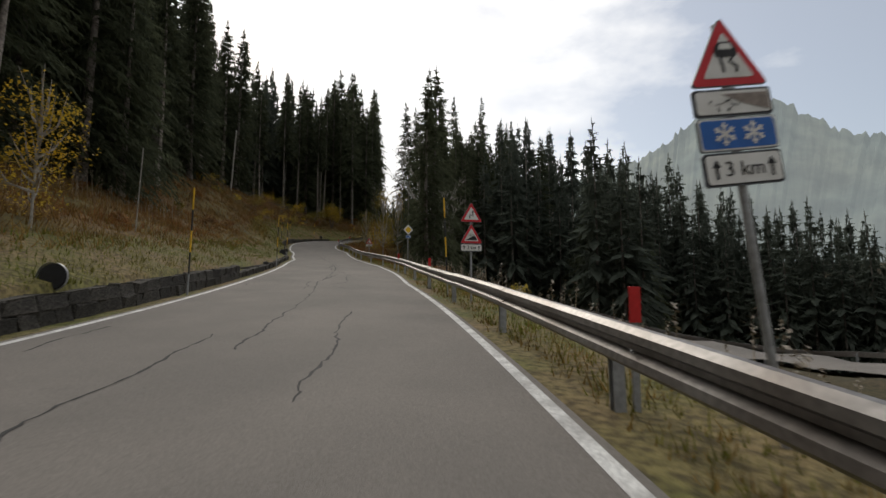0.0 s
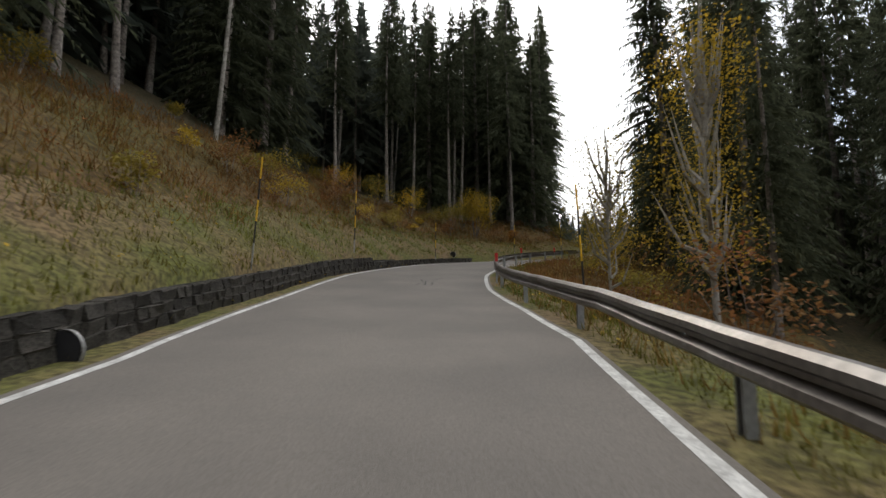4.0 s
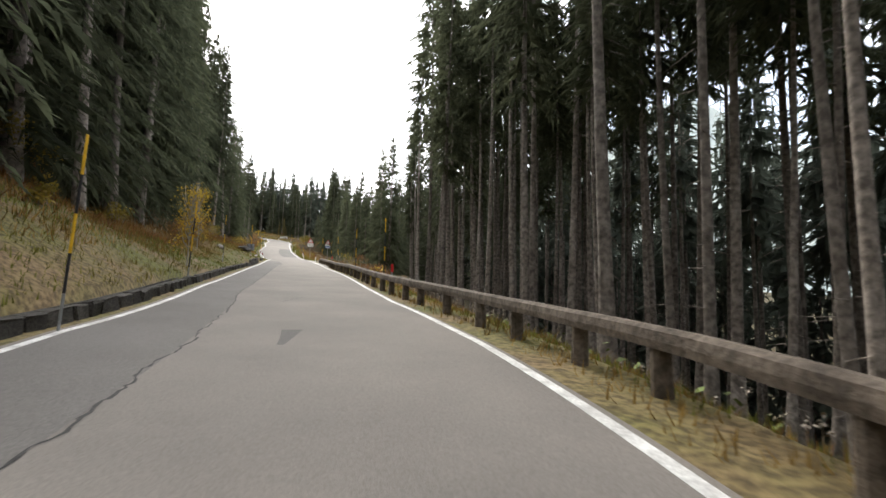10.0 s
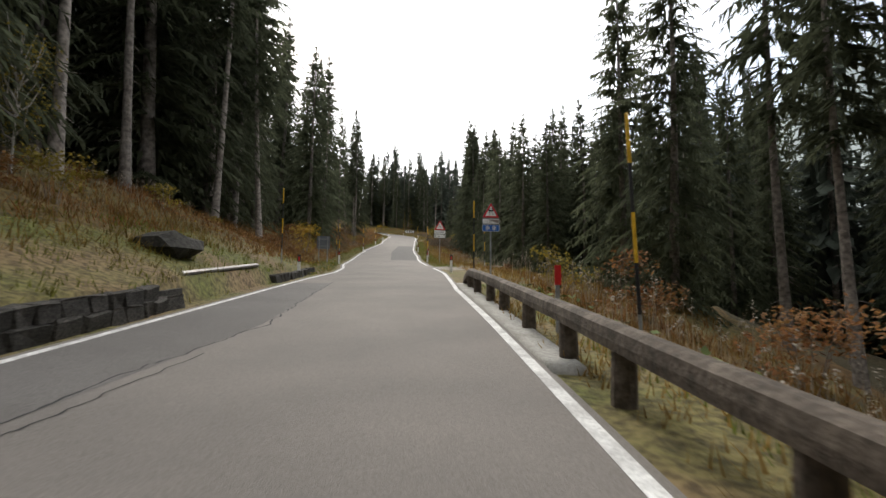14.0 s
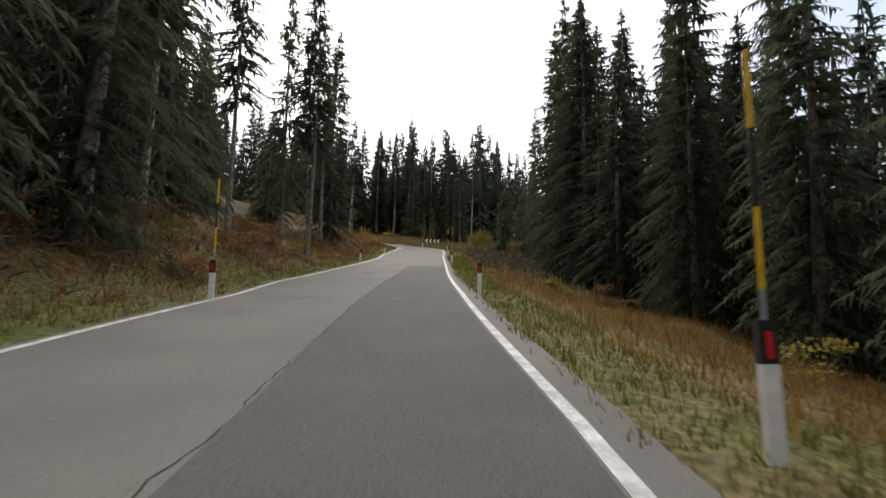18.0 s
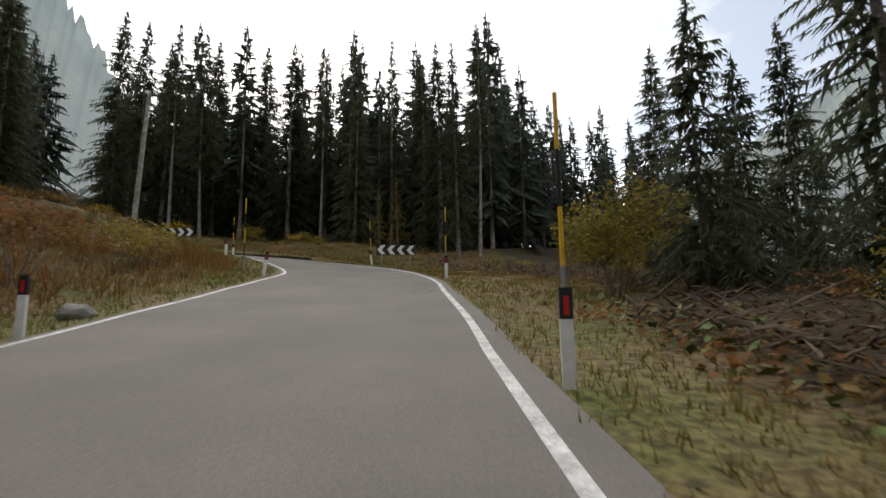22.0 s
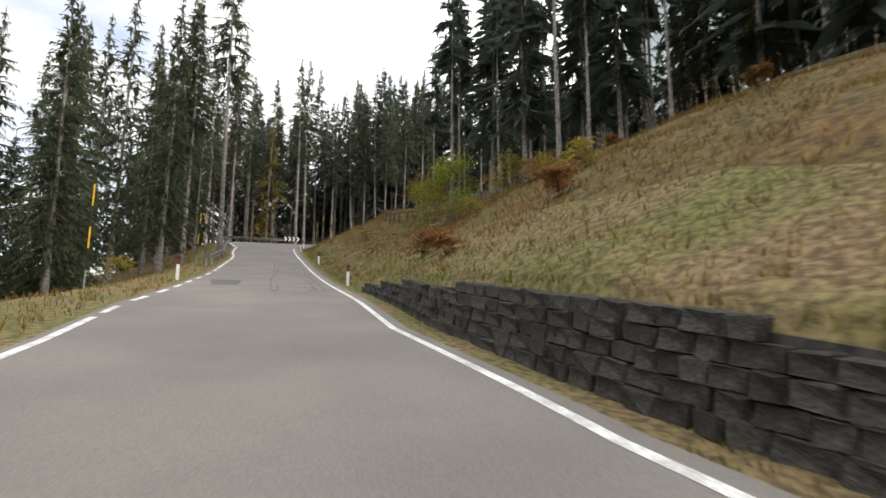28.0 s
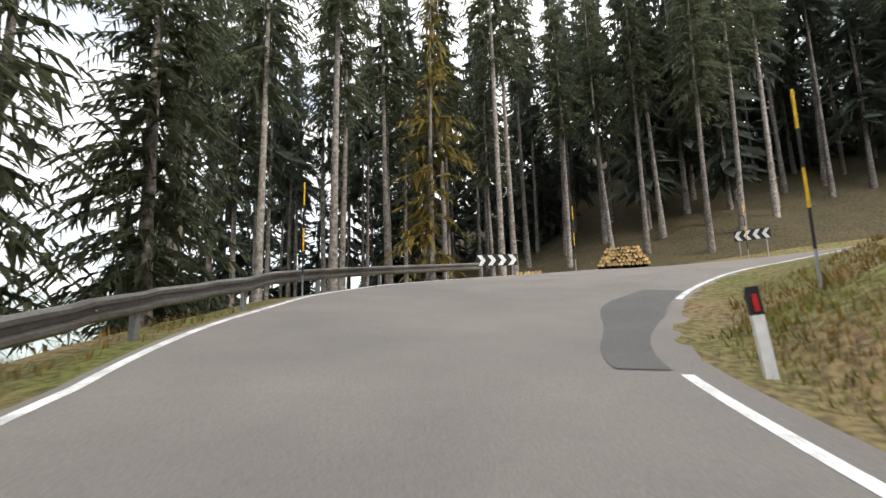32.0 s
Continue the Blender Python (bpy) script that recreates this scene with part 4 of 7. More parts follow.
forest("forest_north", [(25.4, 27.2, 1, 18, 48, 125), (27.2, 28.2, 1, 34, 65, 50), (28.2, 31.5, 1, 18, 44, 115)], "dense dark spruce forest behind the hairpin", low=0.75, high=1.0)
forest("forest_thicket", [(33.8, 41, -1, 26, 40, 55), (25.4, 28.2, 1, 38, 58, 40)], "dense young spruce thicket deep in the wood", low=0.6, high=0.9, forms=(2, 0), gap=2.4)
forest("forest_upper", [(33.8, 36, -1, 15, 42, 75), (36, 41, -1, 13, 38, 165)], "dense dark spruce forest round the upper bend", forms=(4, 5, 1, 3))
valley_spots = []
valley_rng = random.Random(9)
for _ in range(4000):
    if len(valley_spots) == 130:
        break
    r, s = valley_rng.uniform(50, 96), valley_rng.uniform(0.30, 1.0)
    x, y = r * s / math.hypot(1, s), r / math.hypot(1, s)
    if not (s > 0.40 and r < 76) and all((x - a) ** 2 + (y - b) ** 2 > 7 for a, b in valley_spots):
        valley_spots.append((x, y))
forest("forest_valley", valley_spots, "spruce forest across the valley", low=0.7, high=0.95, gap=2.2)

# the dense clump beside the upper road
for kind, x, y, h in (("full_b", -60.3, 232.4, 18), ("full_b", -62.0, 228.6, 19), ("full_c", -59.4, 226.2, 12)):
    plant(kind, x, y, h / SPRUCES[kind][2], rng=random.Random(int(x * 13 + y * 7)), group="standing spruces")


# ---- road surface: cracks, patches ----
def crack(points, width, seed, name="crack"):
    """A tar-black crack along points of (station, offset), wandering."""
    rng = random.Random(seed)
    pts, drift = [], 0.0
    for (u0, d0), (u1, d1) in zip(points, points[1:]):
        n = max(2, int((abs(u1 - u0) * 11 + abs(d1 - d0)) / 0.12))
        for k in range(n):
            q = k / n
            drift = 0.82 * drift + rng.uniform(-0.03, 0.03)
            pts.append((u0 + (u1 - u0) * q + rng.uniform(-0.004, 0.004), d0 + (d1 - d0) * q + drift + rng.uniform(-0.012, 0.012)))
    verts, faces = [], []
    for k, (u, d) in enumerate(pts):
        A = line_at(u)[0]
        i = axis_index(u)
        N = RIGHT[i]
        w = 0.7 * width * rng.uniform(0.25, 1.2) * (0.4 if k in (0, len(pts) - 1) else 1)
        bank = float(table(BANK, u))
        j, nxt = pts[min(k + 1, len(pts) - 1)], pts[max(k - 1, 0)]
        along = abs(j[0] - nxt[0]) * 11
        across = abs(j[1] - nxt[1])
        c = 1.0 if along >= across else 0.35
        for s in (-1, 1):
            dd = d + s * w * c
            ax = s * w * (1 - c)
            verts.append((A[0] + N[0] * dd + TAN[i, 0] * ax, A[1] + N[1] * dd + TAN[i, 1] * ax, A[2] + bank * dd + 0.004))
    for k in range(len(pts) - 1):
        faces.append((2 * k, 2 * k + 1, 2 * k + 3, 2 * k + 2))
    return link_mesh(name, verts, faces, TAR, road)


crack_rng = random.Random(9)
for pts, w in [
    ([(0.3, -2.58), (0.38, -2.7), (0.46, -2.61), (0.5, -2.57), (0.58, -2.6), (0.7, -2.65)], 0.03), ([(0.38, -0.88), (0.46, -0.85), (0.58, -0.74), (0.74, -0.84), (0.94, -0.76)], 0.03),
    ([(0.58, -1.98), (0.74, -2.04), (1.22, -1.93), (1.66, -2.02), (2.06, -1.14)], 0.03), ([(0.58, -4.44), (0.66, -4.49), (0.78, -4.4)], 0.03),
    ([(1.38, -2.25), (1.42, -2.22), (1.5, -2.16), (1.58, -2.29), (1.7, -2.18)], 0.028), ([(1.38, -0.81), (1.42, -1.02), (1.5, -1.45), (1.58, -2.09), (1.58, -2.09), (1.54, -1.69)], 0.028),
    ([(1.54, -1.51), (1.62, -1.03), (1.7, -0.88), (1.9, -0.96), (1.98, -0.64), (2.34, -1.17), (2.82, -0.87)], 0.028), ([(1.7, -1.83), (1.86, -1.68), (2.26, -1.31), (2.66, -0.78)], 0.028),
    ([(1.5, -4.15), (1.58, -4.27), (1.58, -3.46), (1.58, -2.29)], 0.028), ([(1.5, -2.3), (1.58, -2.29)], 0.028), ([(1.74, -1.84), (1.82, -1.51), (1.98, -1.51)], 0.028),
    ([(2.34, -1.36), (2.42, -1.34), (2.54, -1.32), (2.7, -1.2), (2.86, -0.89), (3.3, -1.15), (3.94, -1.53)], 0.026),
    ([(2.38, -1.15), (2.46, -1.04), (2.58, -0.93), (2.66, -0.69), (3.02, -0.84)], 0.026), ([(2.34, -1.59), (2.34, -1.24), (2.34, -1.03)], 0.026),
    ([(2.42, -1.5), (2.5, -1.56), (2.54, -1.36)], 0.026), ([(2.7, -1.2), (2.58, -0.93), (2.42, -0.95)], 0.026), ([(2.54, -1.32), (2.46, -1.06)], 0.026),
    ([(2.78, -1.07), (2.62, -0.75)], 0.026), ([(5.38, -1.36), (5.42, -1.37), (5.46, -1.21), (5.5, -1.28), (5.54, -1.33)], 0.028),
    ([(5.38, -1.06), (5.42, -1.1), (5.5, -1.38), (5.58, -1.55)], 0.028), ([(5.38, -0.89), (5.42, -0.85), (5.5, -1.03)], 0.028), ([(5.54, -1.09), (5.62, -0.96), (5.66, -0.98)], 0.028),
    ([(5.46, -1.21), (5.38, -1.12)], 0.028), ([(7.46, -2.33), (7.5, -2.09), (7.58, -2.21), (7.66, -2.04), (7.9, -2.01)], 0.018),
    ([(29.38, -1.23), (29.5, -1.16), (29.66, -1.12), (29.98, -0.99), (30.66, -0.11)], 0.02), ([(29.38, -1.11), (29.46, -0.97), (29.62, -0.91), (29.82, -0.91)], 0.02),
    ([(29.38, -0.04), (29.42, 0.14), (29.46, 0.12), (29.54, 0.3), (29.66, 0.25)], 0.02), ([(29.38, 0.07), (29.42, 0.3), (29.5, 0.31), (29.66, 0.42), (29.9, 0.47)], 0.02),
    ([(29.38, 0.54), (29.42, 0.45), (29.5, 0.69), (29.66, 0.71), (30.06, 0.87), (30.54, 1.06)], 0.02), ([(29.38, 0.86), (29.42, 0.77), (29.54, 0.9), (29.62, 0.9)], 0.02),
    ([(29.54, -0.03), (29.66, 0.12)], 0.02), ([(29.42, 0.3), (29.42, 0.45)], 0.02), ([(29.5, 0.69), (29.5, 0.91)], 0.02),
    ([(30.38, -0.68), (30.42, -0.55), (30.58, -0.46), (30.86, -0.18)], 0.02), ([(30.38, -0.56), (30.42, -0.52)], 0.02), ([(30.58, -0.46), (30.58, -0.04)], 0.02),
    ([(30.34, 0.57), (30.38, 0.54), (30.5, 0.62), (30.58, 0.89), (30.74, 0.99)], 0.02), ([(30.3, 0.93), (30.34, 0.96), (30.38, 0.86), (30.46, 1.02), (30.54, 1.01)], 0.02),
    ([(30.5, 0.62), (30.38, 0.25)], 0.02), ([(30.58, 0.89), (30.54, 1.02), (30.46, 1.02)], 0.02), ([(3.15, -0.96), (3.4, -0.85), (3.7, -0.75)], 0.016),
    ([(3.4, -1.3), (3.8, -1), (4.2, -0.8)], 0.014), ([(6.4, -3.5), (6.6, -2.9), (6.75, -2.6)], 0.016), ([(6.5, -4.2), (6.8, -3.9)], 0.014), ([(7.4, -0.4), (7.55, -0.2), (7.7, -0.4)], 0.014),
    ([(8.9, -1.5), (9.15, -1.2), (9.5, -1.6)], 0.012),
    ([(9.3, -2.9), (9.6, -2.6), (10.2, -1.9), (10.9, -2.8), (11.6, -3.3), (12.4, -3.2), (13.2, -3.1), (14.3, -2.99), (14.5, -2.87), (14.8, -2.5), (15.2, -2.7), (15.65, -2.88)], 0.026),
    ([(13.25, -3.9), (13.6, -3.4), (14, -2.9), (14.6, -2.6)], 0.018), ([(11.3, -2), (11.5, -1.4)], 0.016), ([(16.85, -3.2), (17.05, -2.7)], 0.022),
    ([(16.8, -2.6), (17, -2.2), (17.2, -1.9)], 0.02), ([(17.66, -1.28), (18.6, -1.28), (19.6, -1.28), (20.65, -1.28)], 0.016), ([(20.1, -0.5), (20.4, -0.45)], 0.016),
    ([(20, 0.1), (20.3, 0.15)], 0.014), ([(22.9, -3.6), (23.1, -3.2)], 0.012),
]:
    crack(pts, w, crack_rng.randrange(9999))
for u0, u1, d0, d1, number in ((23.35, 23.75, -0.5, 0.6, 18), (29.32, 29.75, -0.1, 0.8, 20), (30.25, 30.65, 0.4, 1.2, 10)):  # crazed asphalt
    for k in range(number):
        u, d = crack_rng.uniform(u0, u1), crack_rng.uniform(d0, d1)
        crack([(u, d), (u + crack_rng.uniform(-0.04, 0.04), d + crack_rng.uniform(-0.2, 0.2)), (u + crack_rng.uniform(0.0, 0.06), d + crack_rng.uniform(-0.25, 0.25))], 0.014, k + int(u0))
for a, b, lo, hi in ((17.66, 20.65, -1.28, 1.15), (19.9, 20.0, -2.9, -2.7), (29.6, 29.85, -3.2, -2.3), (10.7, 10.85, -1.5, -1.25), (32.62, 33.7, 1.75, 3.3), (16.6, 17.12, 1.5, 7.0)):
    m = GRAVEL if a == 16.6 else ASPHALT_DARK
    ribbon("asphalt_patch" if m is ASPHALT_DARK else "gravel_patch", a, b, lambda u: lo + (0.02 if a == 17.66 else 0.12) * np.sin(u * 9) + 0 * u, lambda u: np.minimum(hi + (0.0 if a == 17.66 else 0.1) * np.sin(u * 7), right_of(u) + (9 if m is GRAVEL else -0.09)), m, 0.004 if m is GRAVEL else 0.014 if a > 32 else 0.003, cols=24 if m is GRAVEL else 6, parent=road, on_land=m is GRAVEL)
CRACK_LINE = [(9.3, -2.9), (9.6, -2.6), (10.2, -1.95), (10.9, -2.8), (11.6, -3.3), (12.4, -3.2), (13.2, -3.1), (14.3, -2.99), (14.8, -2.55), (15.2, -2.7), (15.65, -2.88)]
ribbon("asphalt_patch", 9.6, 15.6, lambda u: left_of(u) + 0.09, lambda u: np.maximum(table(CRACK_LINE, u), left_of(u) + 0.12), ASPHALT_OLD, 0.003, cols=4, parent=road)
kerb = ribbon("concrete_kerb", 14.5, 15.6, lambda u: right_of(u) + 0.12, lambda u: right_of(u) + 0.48, CONCRETE, 0.05, cols=3)
depth = kerb.modifiers.new("depth", "SOLIDIFY")
depth.thickness, depth.offset = 0.3, -1.0
tagged(kerb, "pale concrete strip along the road's edge", "kerb", kind="structure")


# ---- stone walls along the road ----
def stone_mesh(seed):
    rng = random.Random(seed)
    bm = bmesh.new()
    bmesh.ops.create_cube(bm, size=1.0)
    bmesh.ops.bevel(bm, geom=list(bm.edges), offset=0.09, segments=1, affect="EDGES")
    for v in bm.verts:
        v.co += Vector((rng.uniform(-0.06, 0.06), rng.uniform(-0.13, 0.13), rng.uniform(-0.07, 0.07)))
    me = bpy.data.meshes.new("stone")
    bm.to_mesh(me)
    bm.free()
    me.materials.append(STONE)
    return me


STONES = [stone_mesh(k) for k in range(8)]


def stone_wall(name, u0, u1, side, label, block=0.55, cap=300, course=0.27):
    """Rough blocks in courses against the cut of the bank."""
    rng = random.Random(int(u0 * 10) + 3)
    rows = LEFT_SIDE if side < 0 else RIGHT_SIDE
    edge = lambda u: (left_of(u) if side < 0 else right_of(u)) + side * table(rows, u, 1)
    us = np.arange(u0, u1 + 1e-6, 0.05)
    A, N = line_at(us), np.stack([np.interp(us, STN, RIGHT[:, 0]), np.interp(us, STN, RIGHT[:, 1])], 1)
    foot = A[:, 2] + table(BANK, us) * (left_of(us) if side < 0 else right_of(us))
    h = table(rows, us, 2)
    verts, n = [], len(us)
    for off, z in ((0.08, foot - 0.4), (0.12, foot + h - 0.12), (0.42, foot + h - 0.12)):
        d = edge(us) + side * off
        verts.append(np.stack([A[:, 0] + N[:, 0] * d, A[:, 1] + N[:, 1] * d, z], 1))
    core = link_mesh(name, np.concatenate(verts).tolist(), [(c * n + k, (c + 1) * n + k, (c + 1) * n + k + 1, c * n + k + 1) for c in (0, 1) for k in range(n - 1)], STONE)
    tagged(core, label, "wall", kind="structure")
    made = 0

    def face(u, c):
        u = min(max(u, u0), u1)
        d = float(edge(u)) + side * (0.03 + 0.03 * c)
        a = line_at(u)[0]
        return Vector((a[0] + np.interp(u, STN, RIGHT[:, 0]) * d, a[1] + np.interp(u, STN, RIGHT[:, 1]) * d, a[2] + float(table(BANK, u)) * float(left_of(u) if side < 0 else right_of(u))))

    for c in range(8):
        u = u0 - 0.02 * rng.random()
        while u < u1 and made < cap:
            speed = max((face(u + 0.1, c) - face(u, c)).length / 0.1, 2.0)
            ln = block * rng.uniform(0.6, 1.5)
            uu = u + ln / speed / 2
            u += ln / speed
            h = float(table(rows, uu, 2))
            ch = course * (1.0 if c else 1.15)
            top = course * (c + 1) - 0.04
            if top > h + course * 0.12 or uu > u1:
                continue
            a, b = face(uu - 0.03, c), face(uu + 0.03, c)
            run = b - a
            p = (a + b) / 2
            yaw, rise = math.degrees(math.atan2(run.y, run.x)), math.degrees(math.atan2(run.z, math.hypot(run.x, run.y)))
            m = pose(p.x, p.y, p.z - 0.06 + course * (c + 0.5), rng.uniform(-3, 3), -rise + rng.uniform(-2, 2), yaw + rng.uniform(-3, 3))
            m = m @ Matrix.Diagonal((ln * rng.uniform(0.93, 1.03), 0.3 * rng.uniform(0.85, 1.1), ch * rng.uniform(0.95, 1.08), 1))
            share("stone", rng.choice(STONES), core, m)
            made += 1
    return core


stone_wall("wall_meadow", -0.5, 4.2, -1, "low dark wall of rough stone blocks below the meadow", 0.62)
stone_wall("wall_bend", 4.2, 7.5, -1, "low dark stone wall at the foot of the bank", 0.42, course=0.21)
stone_wall("wall_ditch", 10.2, 13.95, -1, "low mossy stone kerb along the ditch", 0.6)
stone_wall("wall_culvert", 14.0, 15.05, -1, "dark stone wall beside a culvert opening", 0.5)
stone_wall("wall_short", 15.6, 16.2, -1, "short dark stone wall past the culvert", 0.5)
stone_wall("wall_hairpin", 25.5, 27.9, 1, "low dark stone wall round the outside of the hairpin", 0.3, course=0.17, cap=300)
stone_wall("wall_upper", 27.9, 29.55, 1, "dark mossy stone retaining wall under the steep bank", 0.34, course=0.19)


# ---- guard rails ----
W_PROFILE = [(0.0, 0.31), (-0.035, 0.305), (-0.08, 0.268), (-0.08, 0.218), (-0.005, 0.178), (-0.005, 0.132), (-0.08, 0.092), (-0.08, 0.042), (-0.035, 0.005), (0.0, 0.0)]
WOOD_PROFILE = [(-0.09, 0.02), (-0.1, 0.10), (-0.09, 0.19), (-0.04, 0.225), (0.04, 0.225), (0.09, 0.19), (0.1, 0.1), (0.09, 0.02), (0.0, 0.0), (-0.09, 0.02)]


def rail_run(name, u0, u1, offset, side, base, profile, mat, post_mat, label, post_kind, sag=(), thick=0.006, length=4.0, post_gap=0.36):
    """A rail of segments on posts. offset(u): metres from the line of travel; base: height of the rail's lower edge."""
    rail = empty(name, stand(u0, float(offset(u0)), drop=0.0), label, "guard rail")
    inv = rail.matrix_basis.inverted()
    speed = 10.8
    rng = random.Random(int(u0 * 100))
    n = max(1, round((u1 - u0) * speed / length))

    def base_z(u, d):
        i = axis_index(u)
        dip = sum(depth * max(0, 1 - abs(u - c) / w) for c, w, depth in sag)
        return AXIS[i, 2] + float(table(BANK, u)) * d + base - dip

    for k in range(n):
        a, b = u0 + (u1 - u0) * k / n, u0 + (u1 - u0) * (k + 1) / n
        steps = 5
        verts, faces = [], []
        dz = rng.uniform(-0.008, 0.008)
        for j in range(steps + 1):
            u = a + (b - a) * j / steps
            d = float(offset(u))
            i = axis_index(u)
            z = base_z(u, d)
            for px, pz in profile:
                dd = d + side * px
                verts.append(inv @ Vector((AXIS[i, 0] + RIGHT[i, 0] * dd, AXIS[i, 1] + RIGHT[i, 1] * dd, z + pz + dz)))
        m = len(profile)
        for j in range(steps):
            for q in range(m - 1):
                v = j * m + q
                faces.append((v, v + 1, v + m + 1, v + m))
        seg = link_mesh("rail_beam", verts, faces, mat, rail)
        if post_kind == "steel":
            s = seg.modifiers.new("sheet", "SOLIDIFY")
            s.thickness = thick
        if post_kind == "steel":
            i = axis_index(b)
            d = float(offset(b))
            for pz in (0.07, 0.15, 0.24):
                bm = bmesh.new()
                c = Vector((AXIS[i, 0] + RIGHT[i, 0] * (d - side * 0.075), AXIS[i, 1] + RIGHT[i, 1] * (d - side * 0.075), base_z(b, d) + pz))
                bmesh.ops.create_icosphere(bm, subdivisions=1, radius=0.018, matrix=inv @ Matrix.Translation(c))
                part("bolt", bm, ZINC_GREY, seg)
    u = u0 + 0.12
    while u < u1:
        d = float(offset(u)) + side * (0.07 if post_kind == "steel" else 0.02)
        i = axis_index(u)
        x, y = AXIS[i, 0] + RIGHT[i, 0] * d, AXIS[i, 1] + RIGHT[i, 1] * d
        top = base_z(u, d) + (0.27 if post_kind == "steel" else 0.04)
        foot = land_z(x, y) - 0.4
        bm = bmesh.new()
        m = inv @ pose(x, y, (top + foot) / 2, rng.uniform(-1.5, 1.5), rng.uniform(-1.5, 1.5), heading(u))
        if post_kind == "steel":
            for sx, sy, ox, oy in ((0.10, 0.008, 0, 0.04), (0.10, 0.008, 0, -0.04), (0.008, 0.08, 0.046, 0)):
                box(bm, sx, sy, top - foot, m @ Matrix.Translation((ox, oy, 0)))
        else:
            bmesh.ops.create_cone(bm, cap_ends=True, segments=10, radius1=0.115, radius2=0.10, depth=top - foot, matrix=m)
        part("post", bm, post_mat, rail)
        u += post_gap
    return rail


rail_off = lambda u: right_of(u) + np.interp(u, [0, 3, 5, 6.5, 8.5, 9.2], [0.47, 0.45, 0.34, 0.46, 0.85, 0.95])
rail_run("guard_rail", -1.2, 9.2, rail_off, 1, 0.42, W_PROFILE, ZINC, ZINC_GREY, "weathered galvanised steel guard rail on steel posts", "steel", sag=((9.2, 0.2, 0.05),))
wood_off = lambda u: right_of(u) + np.interp(u, [9.9, 10.4, 12, 16], [0.6, 0.95, 0.42, 0.42])
rail_run("timber_guard_rail", 9.95, 15.6, wood_off, 1, 0.41, WOOD_PROFILE, OLD_WOOD, OLD_WOOD, "weathered brown timber guard rail on round posts", "wood", sag=((9.95, 0.12, 0.5), (15.6, 0.15, 0.45)), length=3.6, post_gap=0.18)
upper_off = lambda u: left_of(u) - np.interp(u, [30.2, 31, 35], [0.62, 0.58, 0.85])
rail_run("upper_guard_rail", 30.52, 34.1, upper_off, -1, 0.30, W_PROFILE, ZINC, ZINC_GREY, "galvanised steel guard rail round the upper bend", "steel", post_gap=0.3)
terminal = empty("rail_terminal", stand(30.5, float(upper_off(30.5)), drop=0.0), "rounded steel end piece of the guard rail", "guard rail")
bm = bmesh.new()
for k in range(7):
    a0, a1 = math.pi * k / 7, math.pi * (k + 1) / 7
    box(bm, 0.055, 0.008, 0.33, Matrix.Translation((-0.11 + 0.11 * math.cos((a0 + a1) / 2), -0.12 * math.sin((a0 + a1) / 2), 0.58)) @ Matrix.Rotation((a0 + a1) / 2 + math.pi / 2, 4, "Z"))
part("end_plate", bm, ZINC, terminal)
bm = bmesh.new()
box(bm, 0.1, 0.08, 1.2, Matrix.Translation((-0.12, 0.05, 0.1)))
part("post", bm, ZINC_GREY, terminal)
culvert_off = lambda u: left_of(u) - 0.95 + 0 * u
rail_run("culvert_rail", 15.1, 15.55, culvert_off, -1, 0.34, W_PROFILE, ZINC, ZINC_GREY, "short steel rail across the culvert", "steel", length=3.0, post_gap=0.22)


# ---- posts along the road ----
def snow_pole(u, d, height=2.9, lean=0.0, pale=False, turn=0.0, colours=None):
    """Striped pole that marks the road's edge in snow."""
    ob = empty("snow_pole", stand(u, d, turn, 0.6 * lean, lean), "pale bare pole on the slope" if pale else "thin snow pole striped yellow and black", "snow pole", "snow poles")
    bands = colours or ((ZINC_GREY, BLACK, YELLOW, BLACK, YELLOW) if not pale else (BARK_PALE,))
    z, step = -0.3, height / len(bands)
    for k, m in enumerate(bands):
        bm = bmesh.new()
        z1 = step * (k + 1)
        rod(bm, (0, 0, z), (0, 0, z1), 0.022, 0.021, 10)
        part("band", bm, m, ob)
        z = z1
    bm = bmesh.new()
    bmesh.ops.create_uvsphere(bm, u_segments=8, v_segments=4, radius=0.022, matrix=Matrix.Translation((0, 0, height)))
    part("cap", bm, bands[-1], ob)
    return ob


def delineator(u, d, lean=0.0, turn=0.0, dark=False):
    """White roadside post with a slanted black head and a red reflector."""
    ob = empty("delineator", stand(u, d, turn, 0, lean), "white plastic roadside post with black band and red reflector", "delineator", "delineators")
    shape = [(-0.06, -0.05), (0.06, -0.05), (0.05, 0.02), (0.0, 0.06), (-0.05, 0.02)]

    def prism(z0, z1, grow, tilt=0.0):
        bm = bmesh.new()
        lo = [bm.verts.new((x * grow, y * grow, z0)) for x, y in shape]
        hi = [bm.verts.new((x * grow, y * grow, z1 + tilt * (y + 0.05))) for x, y in shape]
        bm.faces.new(lo[::-1])
        bm.faces.new(hi)
        for k in range(5):
            bm.faces.new((lo[k], lo[(k + 1) % 5], hi[(k + 1) % 5], hi[k]))
        return bm

    part("post", prism(-0.3, 0.62, 1.0), BLACK if dark else WHITE, ob)
    band = part("black_band", prism(0.62, 0.86, 1.01), BLACK, ob)
    bm = prism(0.86, 0.90, 1.0, -0.4)
    part("head", bm, BLACK, ob)
    bm = bmesh.new()
    box(bm, 0.05, 0.012, 0.17, Matrix.Translation((0, -0.056, 0.74)), 0.004)
    part("reflector", bm, RED, band, "red reflector")
    return ob


